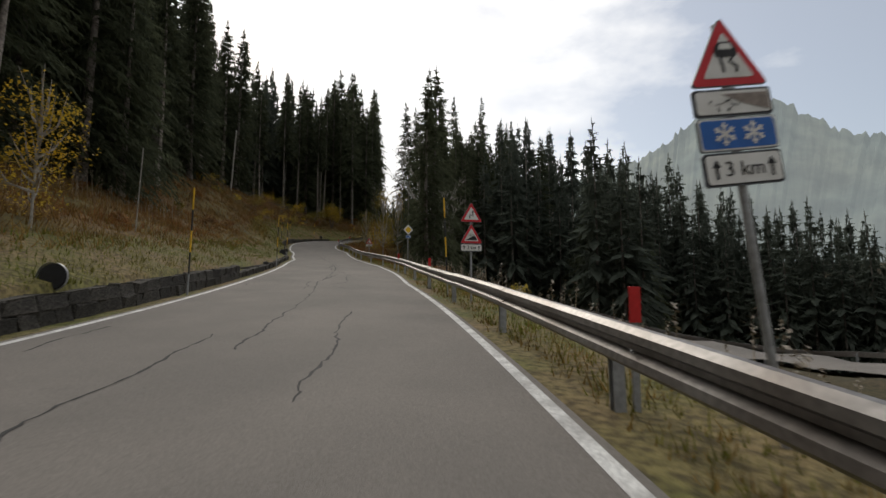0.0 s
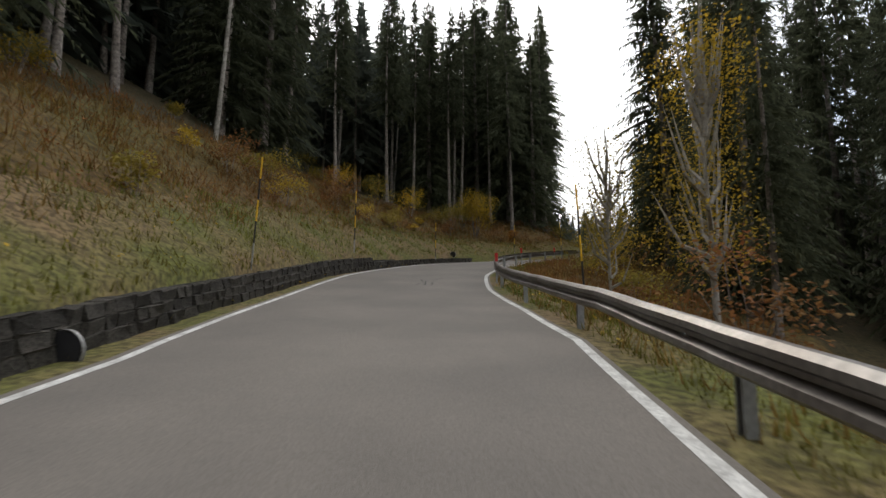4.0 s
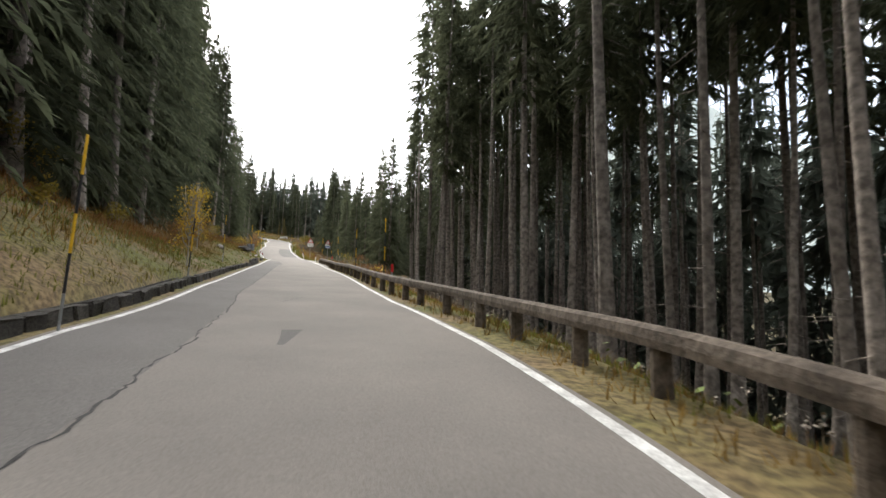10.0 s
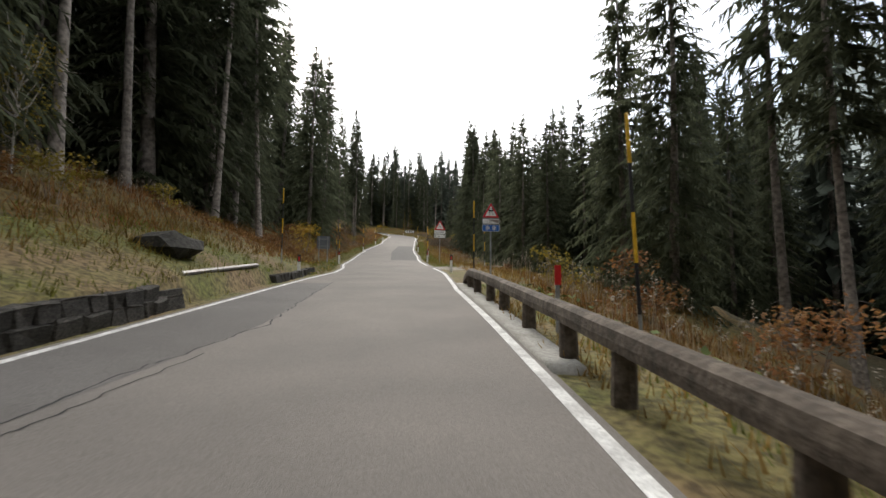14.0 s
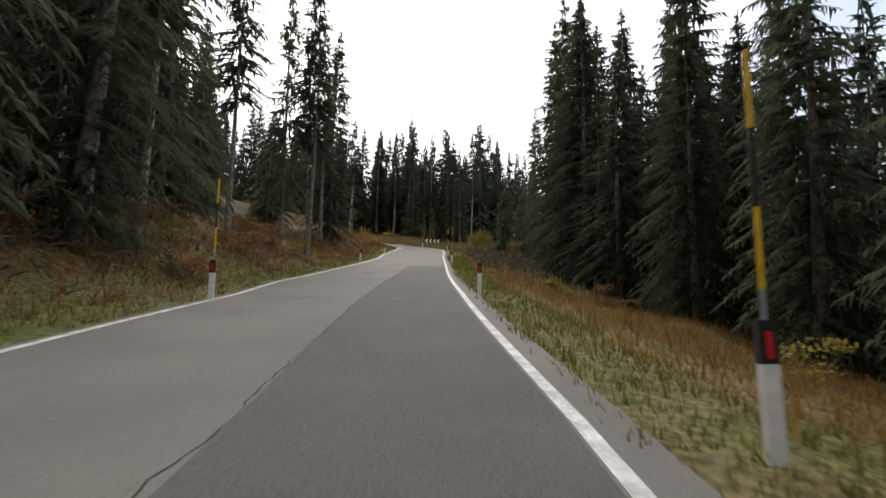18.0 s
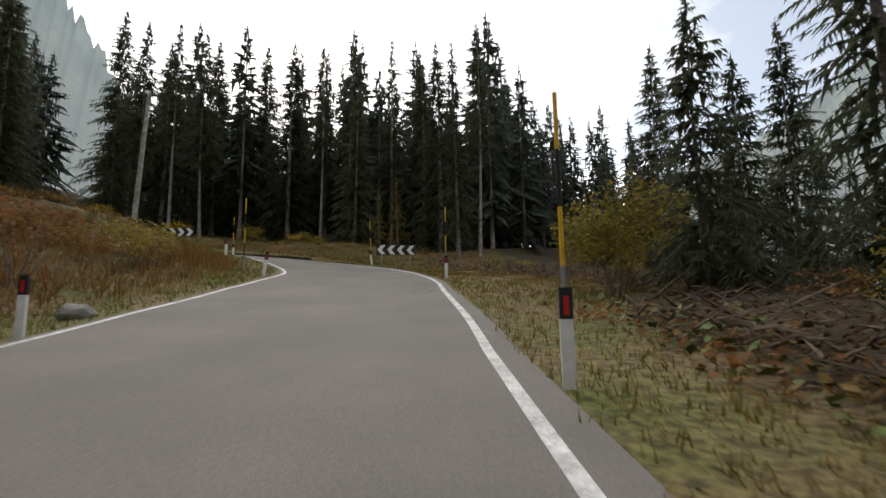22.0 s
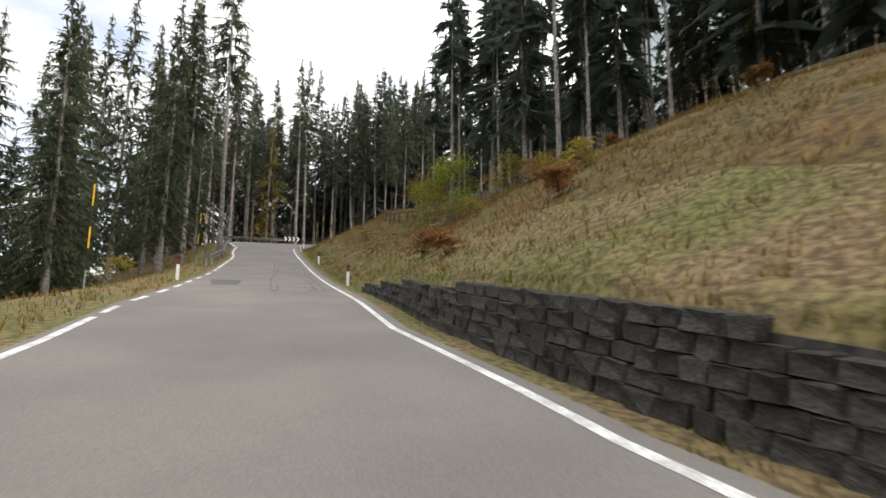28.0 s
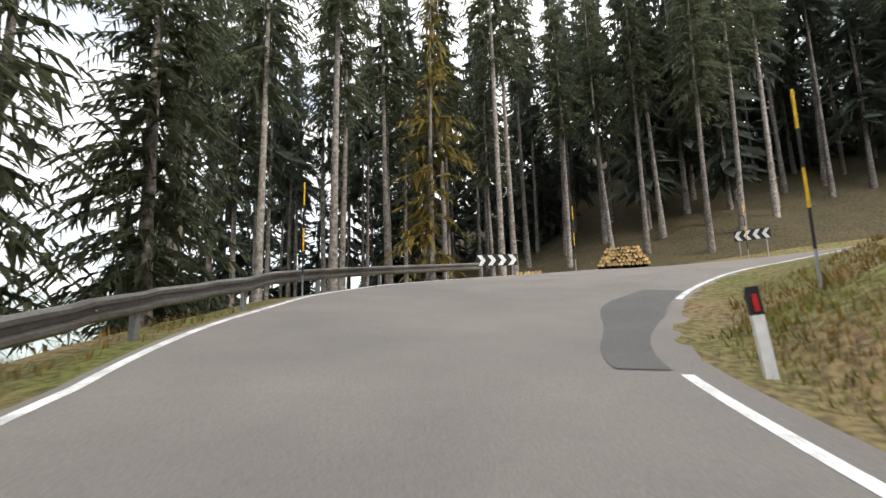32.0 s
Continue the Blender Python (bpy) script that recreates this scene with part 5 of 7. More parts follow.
for u, d, lean in [(1.25, -5.1, 1), (2.56, -4.3, 1), (3.45, -4.1, 0), (5.1, -5.3, 4), (5.95, -5.75, 1), (6.95, -5.75, 1), (8.15, -5.4, 1), (10.8, -4.55, 4), (11.9, -5.35, 3), (13.2, -5.9, 1), (14.6, -5.25, 0),
                   (15.85, -5.15, 0), (18.15, -6.4, 0), (24.35, -5.4, 0), (1.24, 1.95, -2), (3.95, 3.4, 0), (4.95, 3.0, -2), (7.55, 1.45, -3), (9.35, 3.4, -2),
                   (12.0, 1.75, 0), (13.05, 1.9, 0), (14.55, 2.4, -2), (15.65, 1.9, 0), (16.95, 4.9, 0), (29.3, -5.9, 0), (31.1, -4.6, 0), (32.95, 4.7, 0), (30.55, -4.6, 2), (33.2, -5.2, 0), (34.4, -4.6, 0), (35.4, -4.6, 0), (31.32, 4.1, 0)]:
    snow_pole(u, d, lean=lean)
snow_pole(1.75, -8.6, 3.2, 2, pale=True)
snow_pole(9.95, -3.75, 2.7, 4, pale=True)
for u, d, lean, pole in [(9.85, 2.75, 0, 1), (17.15, -4.75, 0, 1), (18.9, -4.5, 0, 1), (21.2, -5.45, 0, 1), (22.75, -5.7, 0, 0), (24.05, -4.75, 8, 0), (17.4, 1.5, 0, 1), (18.24, 2.3, -2, 1), (19.1, 1.75, 0, 0),
                         (21.1, 1.55, 0, 1), (22.45, 1.25, 0, 1), (23.95, 1.75, 0, 1), (25.42, 4.72, -7, 1), (26.56, 4.45, 0, 1), (27.33, 4.5, 0, 1), (27.88, 3.4, 0, 1), (29.8, -4.5, 0, 0), (29.82, 2.05, 0, 0), (30.88, 2.6, -3, 0),
                         (31.88, 2.5, -3, 0), (32.6, 3.05, -6, 0), (34.2, 7.5, 0, 0), (25.55, -4.6, 0, 0), (15.9, -4.6, 0, 0), (16.35, 1.9, 0, 0)]:
    delineator(u, d, lean, turn=-25 if u > 24.5 and u < 28.2 and d > 0 else 0)
    if pole:
        snow_pole(u, d, 2.75, lean=lean * 0.3, colours=(ZINC_GREY, ZINC_GREY, YELLOW, BLACK, YELLOW))


def marker_disc(u, d):
    """Dark round marker on the stone wall."""
    ob = empty("marker_disc", stand(u, d, drop=0.3), "dark round marker disc on a short bracket", "road marker", "marker discs")
    bm = bmesh.new()
    bmesh.ops.create_cone(bm, cap_ends=True, segments=22, radius1=0.24, radius2=0.22, depth=0.05, matrix=Matrix.Translation((0, 0, 0.42)) @ pose(0, 0, 0, 90, 0, 0))
    part("disc", bm, BLACK, ob)
    bm = bmesh.new()
    bmesh.ops.create_cone(bm, cap_ends=False, segments=22, radius1=0.25, radius2=0.25, depth=0.07, matrix=Matrix.Translation((0, 0, 0.42)) @ pose(0, 0, 0, 90, 0, 0))
    part("rim", bm, ZINC_GREY, ob)
    bm = bmesh.new()
    box(bm, 0.05, 0.04, 0.4, Matrix.Translation((0, 0.04, 0.12)))
    part("bracket", bm, ZINC_GREY, ob)


for u, d in ((0.85, -5.9), (2.38, -4.75), (3.38, -4.4), (3.65, -4.35), (4.5, -4.4), (7.25, -6.0)):
    marker_disc(u, d)


def red_marker(u, d, z):
    ob = empty("rail_reflector", stand(u, d, drop=0.0), "red reflector plate above the guard rail", "reflector", "rail reflectors")
    base = beside(u, d).z
    i = axis_index(u)
    h = AXIS[i, 2] + z - base
    bm = bmesh.new()
    box(bm, 0.06, 0.03, h + 0.3, Matrix.Translation((0, 0.03, h / 2 - 0.1)))
    part("stem", bm, ZINC_GREY, ob)
    bm = bmesh.new()
    box(bm, 0.10, 0.02, 0.3, Matrix.Translation((0, 0, h)), 0.006)
    part("plate", bm, RED, ob)


for u, d in ((0.33, 1.97), (1.55, 2.0), (2.32, 2.15), (5.55, 1.15), (6.6, 1.1), (7.31, 1.6), (8.6, 2.2), (11.85, 1.8), (14.75, 2.0)):
    red_marker(u, d, 0.74 if u == 7.31 else 0.84)


# ---- signs ----
def rounded(points, r, n=4):
    out = []
    m = len(points)
    for k in range(m):
        p, q, s = Vector(points[k - 1]), Vector(points[k]), Vector(points[(k + 1) % m])
        a, b = q + (p - q).normalized() * r, q + (s - q).normalized() * r
        for j in range(n + 1):
            t = j / n
            out.append(tuple(a * (1 - t) ** 2 + q * 2 * t * (1 - t) + b * t * t))
    return out


def tri(side, cx, z, grow=1.0, r=0.05):
    h = side * 0.866
    c = z + h / 3
    pts = [(cx + grow * (x - 0), c + grow * (zz - c)) for x, zz in ((-side / 2, z), (side / 2, z), (0, z + h))]
    return rounded(pts, r * grow)


def panel_outline(w, h, z, r=0.03):
    return rounded([(-w / 2, z), (w / 2, z), (w / 2, z + h), (-w / 2, z + h)], r)


def flat(name, outline, y, mat, parent, label="", thick=0.003):
    bm = bmesh.new()
    plate(bm, outline, thick, y=y)
    return part(name, bm, mat, parent, label)


def words(body, size, x, y, z, mat, parent, align="CENTER"):
    cu = bpy.data.curves.new("lettering", "FONT")
    cu.body, cu.size, cu.align_x, cu.extrude = body, size, align, 0.001
    cu.materials.append(mat)
    ob = new("lettering", cu)
    dg = bpy.context.evaluated_depsgraph_get()
    me = bpy.data.meshes.new_from_object(ob.evaluated_get(dg))
    bpy.data.objects.remove(ob)
    ob = new("lettering", me)
    ob.parent = parent
    ob.matrix_basis = pose(x, y, z, 90, 0, 0)
    return ob


def arrow(x, z, h, y, parent):
    flat("arrow", [(x - 0.01, z), (x + 0.01, z), (x + 0.01, z + h * 0.6), (x + 0.035, z + h * 0.6), (x, z + h), (x - 0.035, z + h * 0.6), (x - 0.01, z + h * 0.6)], y, BLACK_SIGN, parent)


def stroke(points, w, y, mat, parent, name="symbol"):
    """A bent band of even width in the sign's plane."""
    pts = [Vector(p) for p in points]
    left, right = [], []
    for k, p in enumerate(pts):
        d = (pts[min(k + 1, len(pts) - 1)] - pts[max(k - 1, 0)]).normalized()
        nrm = Vector((-d.y, d.x)) * w / 2
        left.append(tuple(p + nrm))
        right.append(tuple(p - nrm))
    verts = [(x, y, z) for x, z in left + right]
    n = len(pts)
    link_mesh(name, verts, [(k, k + 1, n + k + 1, n + k) for k in range(n - 1)], mat, parent)


def danger(ob, side, z, symbol):
    """A red-edged warning triangle, its lower edge at z."""
    plate_ob = flat("triangle_back", tri(side, 0, z), 0.0, SIGN_BACK, ob, thick=0.02)
    flat("red_border", tri(side, 0, z, 0.97), -0.004, RED_SIGN, plate_ob, "red border")
    flat("white_field", tri(side, 0, z, 0.66), -0.008, WHITE_SIGN, plate_ob, "white field")
    s, y, c = side, -0.013, z + side * 0.29
    if symbol == "skid":
        flat("symbol", rounded([(-0.13 * s, c + 0.06 * s), (0.13 * s, c + 0.06 * s), (0.15 * s, c + 0.15 * s), (0.09 * s, c + 0.25 * s), (-0.09 * s, c + 0.25 * s), (-0.15 * s, c + 0.15 * s)], 0.03 * s), y, BLACK_SIGN, plate_ob)
        flat("symbol_window", rounded([(-0.09 * s, c + 0.155 * s), (0.09 * s, c + 0.155 * s), (0.065 * s, c + 0.225 * s), (-0.065 * s, c + 0.225 * s)], 0.01 * s), y - 0.004, WHITE_SIGN, plate_ob)
        for k in (-1, 1):
            stroke([(0.08 * s * k, c + 0.06 * s), (0.05 * s * k - 0.02 * s, c), (0.09 * s * k + 0.03 * s, c - 0.06 * s), (0.08 * s * k + 0.02 * s, c - 0.13 * s)], 0.035 * s, y, BLACK_SIGN, plate_ob)
    elif symbol in ("bend_left", "bend_right"):
        k = -1 if symbol == "bend_left" else 1
        stroke([(-0.07 * s * k, c - 0.13 * s), (-0.07 * s * k, c + 0.03 * s), (0.07 * s * k, c - 0.02 * s), (0.07 * s * k, c + 0.17 * s)], 0.05 * s, y, BLACK_SIGN, plate_ob)
        flat("symbol_head", [(0.02 * s * k, c + 0.14 * s), (0.12 * s * k, c + 0.14 * s), (0.07 * s * k, c + 0.23 * s)], y, BLACK_SIGN, plate_ob)
    elif symbol == "climb":
        flat("symbol", [(-0.26 * s, c - 0.15 * s), (0.26 * s, c - 0.15 * s), (0.14 * s, c + 0.06 * s)], y, BLACK_SIGN, plate_ob)
        words("15%", 0.17 * s, -0.02 * s, y, c + 0.0 * s, BLACK_SIGN, plate_ob)
    elif symbol == "narrow":
        for k in (-1, 1):
            stroke([(0.1 * s * k, c - 0.14 * s), (0.1 * s * k, c - 0.02 * s), (0.04 * s * k, c + 0.06 * s), (0.04 * s * k, c + 0.17 * s)], 0.035 * s, y, BLACK_SIGN, plate_ob)
    elif symbol == "rocks":
        flat("symbol", [(-0.24 * s, c - 0.15 * s), (-0.02 * s, c - 0.15 * s), (-0.06 * s, c + 0.02 * s), (-0.02 * s, c + 0.1 * s), (-0.07 * s, c + 0.18 * s)], y, BLACK_SIGN, plate_ob)
        for px, pz in ((0.06, 0.02), (0.1, -0.06), (0.03, -0.1), (0.14, -0.12)):
            flat("symbol_rock", rounded([(px * s - 0.025 * s, c + pz * s), (px * s, c + pz * s - 0.02 * s), (px * s + 0.025 * s, c + pz * s), (px * s, c + pz * s + 0.025 * s)], 0.008 * s, 2), y, BLACK_SIGN, plate_ob)


def panel(ob, w, h, z, field=WHITE_SIGN, edge=BLACK_SIGN):
    board = flat("panel_back", panel_outline(w, h, z), 0.0, SIGN_BACK, ob, thick=0.02)
    flat("panel_edge", panel_outline(w - 0.012, h - 0.012, z + 0.006), -0.003, edge, board)
    flat("panel_field", panel_outline(w - 0.035, h - 0.035, z + 0.0175), -0.006, field, board)
    return board


def sign_post(ob, top, foot=-0.8, r=0.03, x=0.0):
    bm = bmesh.new()
    rod(bm, (x, 0.05, foot), (x, 0.05, top), r, r, 12)
    part("post", bm, ZINC_GREY, ob)
    for z in (top - 0.12, top - 0.5):
        bm = bmesh.new()
        box(bm, 0.1, 0.07, 0.03, Matrix.Translation((x, 0.04, z)), 0.005)
        part("clamp", bm, ZINC_GREY, ob)


def at_level(u, d, turn=0.0, lean=0.0):
    """A pose whose foot is level with the road there."""
    i = axis_index(u)
    return pose(AXIS[i, 0] + RIGHT[i, 0] * d, AXIS[i, 1] + RIGHT[i, 1] * d, AXIS[i, 2], 0, lean, heading(u) + turn)


def snowflake(x, z, r, y, ob):
    for k in range(3):
        a = math.pi * k / 3 + math.pi / 6
        dx, dz = math.cos(a) * r, math.sin(a) * r
        stroke([(x - dx, z - dz), (x + dx, z + dz)], r * 0.22, y - 0.001 * k, WHITE_SIGN, ob, "snowflake")
    for k in range(6):
        a = math.pi * k / 3 + math.pi / 6
        for s in (-1, 1):
            b = a + s * 0.9
            stroke([(x + math.cos(a) * r * 0.55, z + math.sin(a) * r * 0.55), (x + math.cos(a) * r * 0.55 + math.cos(b) * r * 0.35, z + math.sin(a) * r * 0.55 + math.sin(b) * r * 0.35)], r * 0.14, y - 0.004, WHITE_SIGN, ob, "snowflake")


def winter_panel(ob, w, z):
    """Rain over a grey hill."""
    board = panel(ob, w, 0.2 * w / 0.6, z)
    k = w / 0.6
    flat("hill", [(-0.08 * k, z + 0.16 * k), (0.27 * k, z + 0.16 * k), (0.27 * k, z + 0.03 * k), (0.16 * k, z + 0.06 * k), (0.04 * k, z + 0.1 * k)], -0.01, GREY_SIGN, board)
    rng = random.Random(3)
    for j in range(16):
        x, zz = rng.uniform(-0.19, 0.02) * k, z + rng.uniform(0.03, 0.11) * k
        flat("drop", [(x, zz), (x + 0.008 * k, zz), (x + 0.018 * k, zz + 0.02 * k), (x + 0.01 * k, zz + 0.02 * k)], -0.014, BLACK_SIGN, board, thick=0.002)


ob = empty("road_sign", pose(2.35, 3.5, 0.08, 0, -6.5, 6), "skidding danger sign with rain and snow panels, grey post", "road sign", "road signs")
sign_post(ob, 3.2)
danger(ob, 0.6, 2.72, "skid")
winter_panel(ob, 0.6, 2.50)
face = panel(ob, 0.6, 0.24, 2.25, BLUE_SIGN, WHITE_SIGN)
snowflake(-0.11, 2.37, 0.085, -0.012, face)
snowflake(0.11, 2.37, 0.085, -0.012, face)
face = panel(ob, 0.6, 0.24, 2.0)
words("3 km", 0.15, 0, -0.012, 2.07, BLACK_SIGN, face)
arrow(-0.21, 2.05, 0.14, -0.012, face)
arrow(0.21, 2.05, 0.14, -0.012, face)

ob = empty("road_sign", at_level(1.12, 2.25, 4), "double bend and steep climb warning signs, grey post", "road sign", "road signs")
sign_post(ob, 2.5)
danger(ob, 0.6, 2.05, "bend_right")
danger(ob, 0.6, 1.49, "climb")
face = panel(ob, 0.58, 0.2, 1.28)
words("3 km", 0.12, 0, -0.012, 1.34, BLACK_SIGN, face)
arrow(-0.2, 1.32, 0.12, -0.012, face)
arrow(0.2, 1.32, 0.12, -0.012, face)

ob = empty("road_sign", at_level(2.46, 3.05, 8) @ Matrix.Translation((0, 0, 0.35)), "yellow and white diamond priority sign with a small blue plate", "road sign", "road signs")
sign_post(ob, 2.3)
flat("diamond_back", rounded([(0, 1.72), (0.31, 2.03), (0, 2.34), (-0.31, 2.03)], 0.04), 0.0, SIGN_BACK, ob, thick=0.02)
flat("diamond_edge", rounded([(0, 1.735), (0.295, 2.03), (0, 2.325), (-0.295, 2.03)], 0.04), -0.004, WHITE_SIGN, ob)
flat("diamond_field", rounded([(0, 1.83), (0.2, 2.03), (0, 2.23), (-0.2, 2.03)], 0.02), -0.008, YELLOW_SIGN, ob)
face = panel(ob, 0.31, 0.17, 1.53, BLUE_SIGN, WHITE_SIGN)
words("SP 346", 0.082, 0, -0.012, 1.588, WHITE_SIGN, face)

ob = empty("road_sign", at_level(3.75, 2.75, 0), "falling rocks danger sign with a distance panel behind the guard rail", "road sign", "road signs")
sign_post(ob, 1.9)
danger(ob, 0.6, 1.32, "rocks")
face = panel(ob, 0.58, 0.2, 1.1)
arrow(-0.2, 1.14, 0.12, -0.012, face)
arrow(0.2, 1.14, 0.12, -0.012, face)
flat("text_bar", [(-0.12, 1.17), (0.12, 1.17), (0.12, 1.23), (-0.12, 1.23)], -0.012, BLACK_SIGN, face)

ob = empty("road_sign", at_level(10.1, -4.2, 180), "grey back of a triangular danger sign on a thin post", "road sign", "road signs")
sign_post(ob, 2.45)
danger(ob, 0.6, 1.9, "bend_left")

ob = empty("road_sign", at_level(15.6, 2.4, 3) @ Matrix.Translation((0, 0, 0.3)), "skidding danger sign with rain and snow panels on a grey post", "road sign", "road signs")
sign_post(ob, 2.3)
danger(ob, 0.6, 1.95, "skid")
winter_panel(ob, 0.6, 1.73)
face = panel(ob, 0.6, 0.24, 1.48, BLUE_SIGN, WHITE_SIGN)
snowflake(-0.11, 1.6, 0.085, -0.012, face)
snowflake(0.11, 1.6, 0.085, -0.012, face)

ob = empty("road_sign", at_level(17.45, 2.5, 2, 0) @ Matrix.Translation((0, 0, 0.33)), "double bend danger sign with lettered panels, grey post", "road sign", "road signs")
sign_post(ob, 2.75)
danger(ob, 0.9, 2.18, "bend_left")
face = panel(ob, 0.9, 0.29, 1.87)
words("tornanti", 0.19, 0, -0.012, 1.96, BLACK_SIGN, face)
face = panel(ob, 0.9, 0.29, 1.56)
words("2 km", 0.17, 0, -0.012, 1.645, BLACK_SIGN, face)
arrow(-0.34, 1.61, 0.19, -0.012, face)
arrow(0.34, 1.61, 0.19, -0.012, face)

ob = empty("direction_board", stand(17.3, -6.1, 176), "grey back of a large road board on two posts", "road sign", "road signs")
flat("board", panel_outline(0.9, 0.92, 1.0, 0.04), 0.0, SIGN_BACK, ob, thick=0.03)
for z in (1.2, 1.7):
    bm = bmesh.new()
    box(bm, 0.84, 0.04, 0.05, Matrix.Translation((0, 0.05, z)))
    part("rail", bm, ZINC_GREY, ob)
for x in (-0.3, 0.3):
    sign_post(ob, 1.9, -0.6, 0.035, x)

ob = empty("road_sign", stand(27.8, 3.75, -40) @ Matrix.Translation((0, 0, 0.45)), "narrow road and falling rocks danger signs on a grey post", "road sign", "road signs")
sign_post(ob, 3.0)
danger(ob, 0.6, 2.62, "narrow")
danger(ob, 0.6, 2.02, "rocks")

ob = empty("marker_plate", stand(9.7, -4.2), "small white marker plate on a stake", "road marker")
sign_post(ob, 0.75, -0.4, 0.02)
face = panel(ob, 0.16, 0.26, 0.62)


def chevrons(m, left, count, w, h, bottom, label):
    """Bend board with white arrow heads on black."""
    ob = empty("chevron_board", m, label, "road sign", "chevron boards")
    board = flat("board", panel_outline(w, h, bottom, 0.02), 0.0, BLACK_SIGN, ob, thick=0.025)
    k = -1 if left else 1
    step = w / count
    for j in range(count):
        x = -w / 2 + step * (j + 0.5)
        a = step * 0.42
        t = step * 0.45
        pts = [(x - k * a, bottom + 0.03), (x - k * a + k * t, bottom + 0.03), (x + k * a, bottom + h / 2), (x - k * a + k * t, bottom + h - 0.03), (x - k * a, bottom + h - 0.03), (x + k * (a - t), bottom + h / 2)]
        flat("chevron", pts, -0.005, WHITE_SIGN, board, "white arrow head")
    for x in (-w * 0.37, w * 0.37):
        bm = bmesh.new()
        rod(bm, (x, 0.05, -0.7), (x, 0.05, bottom + h - 0.05), 0.03, 0.03, 10)
        part("post", bm, ZINC_GREY, ob)
    return ob


def on_land(x, y, yaw, lean=0.0):
    return pose(x, y, land_z(x, y), 0, lean, yaw)


chevrons(on_land(-28.7, 272.9, 16), True, 4, 2.4, 0.62, 0.72, "black bend board with four white arrow heads at the hairpin")
chevrons(on_land(-45.4, 277.2, 6, 0), False, 4, 2.4, 0.62, 0.62, "black bend board with white arrow heads above the stone wall")
chevrons(on_land(-93.3, 209.6, 142), False, 4, 2.1, 0.6, 1.05, "black bend board with white arrow heads behind the guard rail")
chevrons(on_land(-106.5, 216.1, 105), True, 4, 1.8, 0.6, 0.9, "black bend board with white arrow heads on the grass")


# ---- log piles, poles and cables ----
def log_pile(x, y, yaw, wide, layers, label):
    ob = empty("log_pile", on_land(x, y, yaw), label, "log pile", "log piles")
    rng = random.Random(int(abs(x * 10)))
    z = 0.1
    for k in range(layers):
        n = int(wide / 0.21) - k
        for j in range(n):
            r = rng.uniform(0.085, 0.12)
            px = (j - (n - 1) / 2) * 0.21 + rng.uniform(-0.02, 0.02)
            ln = rng.uniform(1.8, 2.2)
            me = bpy.data.meshes.new("log")
            bm = bmesh.new()
            bmesh.ops.create_cone(bm, cap_ends=True, segments=10, radius1=r, radius2=r * 0.95, depth=ln, matrix=pose(0, 0, 0, 90, 0, 0))
            bm.to_mesh(me)
            bm.free()
            me.materials.append(BARK)
            me.materials.append(LOG_END)
            for f in me.polygons:
                f.material_index = 1 if len(f.vertices) > 4 else 0
            share("log", me, ob, pose(px, rng.uniform(-0.08, 0.08), z + rng.uniform(-0.015, 0.015)))
        z += 0.185


log_pile(-102.3, 210.6, 128, 3.0, 6, "stack of cut logs with pale ends beside the road")
log_pile(-97.4, 207.6, 138, 1.9, 3, "small stack of cut logs with pale ends behind the rail")


def utility_pole(x, y, h, lean):
    ob = empty("utility_pole", pose(x, y, land_z(x, y), 0, lean, 0), "pale leaning wooden utility pole with an insulator", "utility pole", "utility poles")
    bm = bmesh.new()
    rod(bm, (0, 0, -0.6), (0, 0, h), 0.13, 0.09, 10)
    part("pole", bm, BARK_PALE, ob)
    bm = bmesh.new()
    rod(bm, (0, -0.1, h - 0.2), (0, -0.1, h - 0.05), 0.04, 0.05, 8)
    part("insulator", bm, WHITE, ob)
    return ob.matrix_basis @ Vector((0, -0.1, h - 0.08))


def cable(a, b, sag):
    pts = [a.lerp(b, k / 16) - Vector((0, 0, sag * 4 * (k / 16) * (1 - k / 16))) for k in range(17)]
    cu = bpy.data.curves.new("overhead_cable", "CURVE")
    cu.dimensions, cu.bevel_depth, cu.bevel_resolution = "3D", 0.012, 1
    sp = cu.splines.new("POLY")
    sp.points.add(16)
    for p, q in zip(sp.points, pts):
        p.co = (*q, 1)
    cu.materials.append(CABLE)
    ob = new("overhead_cable", cu)
    tagged(ob, "thin dark overhead cable between wooden poles", "cable", "overhead cables")


p1 = utility_pole(-39.2, 263.7, 6.5, 3)
p2 = utility_pole(-60.0, 292.0, 7.5, 0)
p3 = utility_pole(-32.4, 101.0, 10.0, 3)
p5 = utility_pole(-29.0, 68.0, 8.5, 3)
cable(p1, p2, 0.8)
cable(p5, p3, 0.6)


# ---- the road below, seen past the first sign ----
low_line = [Vector((32, 2, 0)), Vector((28, 12, 0)), Vector((24.5, 20, 0)), Vector((20.5, 27, 0)), Vector((16.5, 33, 0)), Vector((11, 38, 0)), Vector((4, 42, 0))]
lv, lf = [], []
for k in range(len(low_line) - 1):
    for j in range(6):
        a = low_line[k].lerp(low_line[k + 1], j / 6)
        d = (low_line[k + 1] - low_line[k]).normalized()
        for w in (-2.6, 0, 2.6):
            p = a + Vector((d.y, -d.x, 0)) * w
            lv.append((p.x, p.y, land_z(a.x, a.y) + 0.4))
n = len(lv) // 3
lf = [(3 * k + c, 3 * k + c + 1, 3 * k + c + 4, 3 * k + c + 3) for k in range(n - 1) for c in (0, 1)]
tagged(link_mesh("lower_road", lv, lf, ASPHALT, smooth=True), "grey asphalt road lower down in the valley", "road", kind="structure")


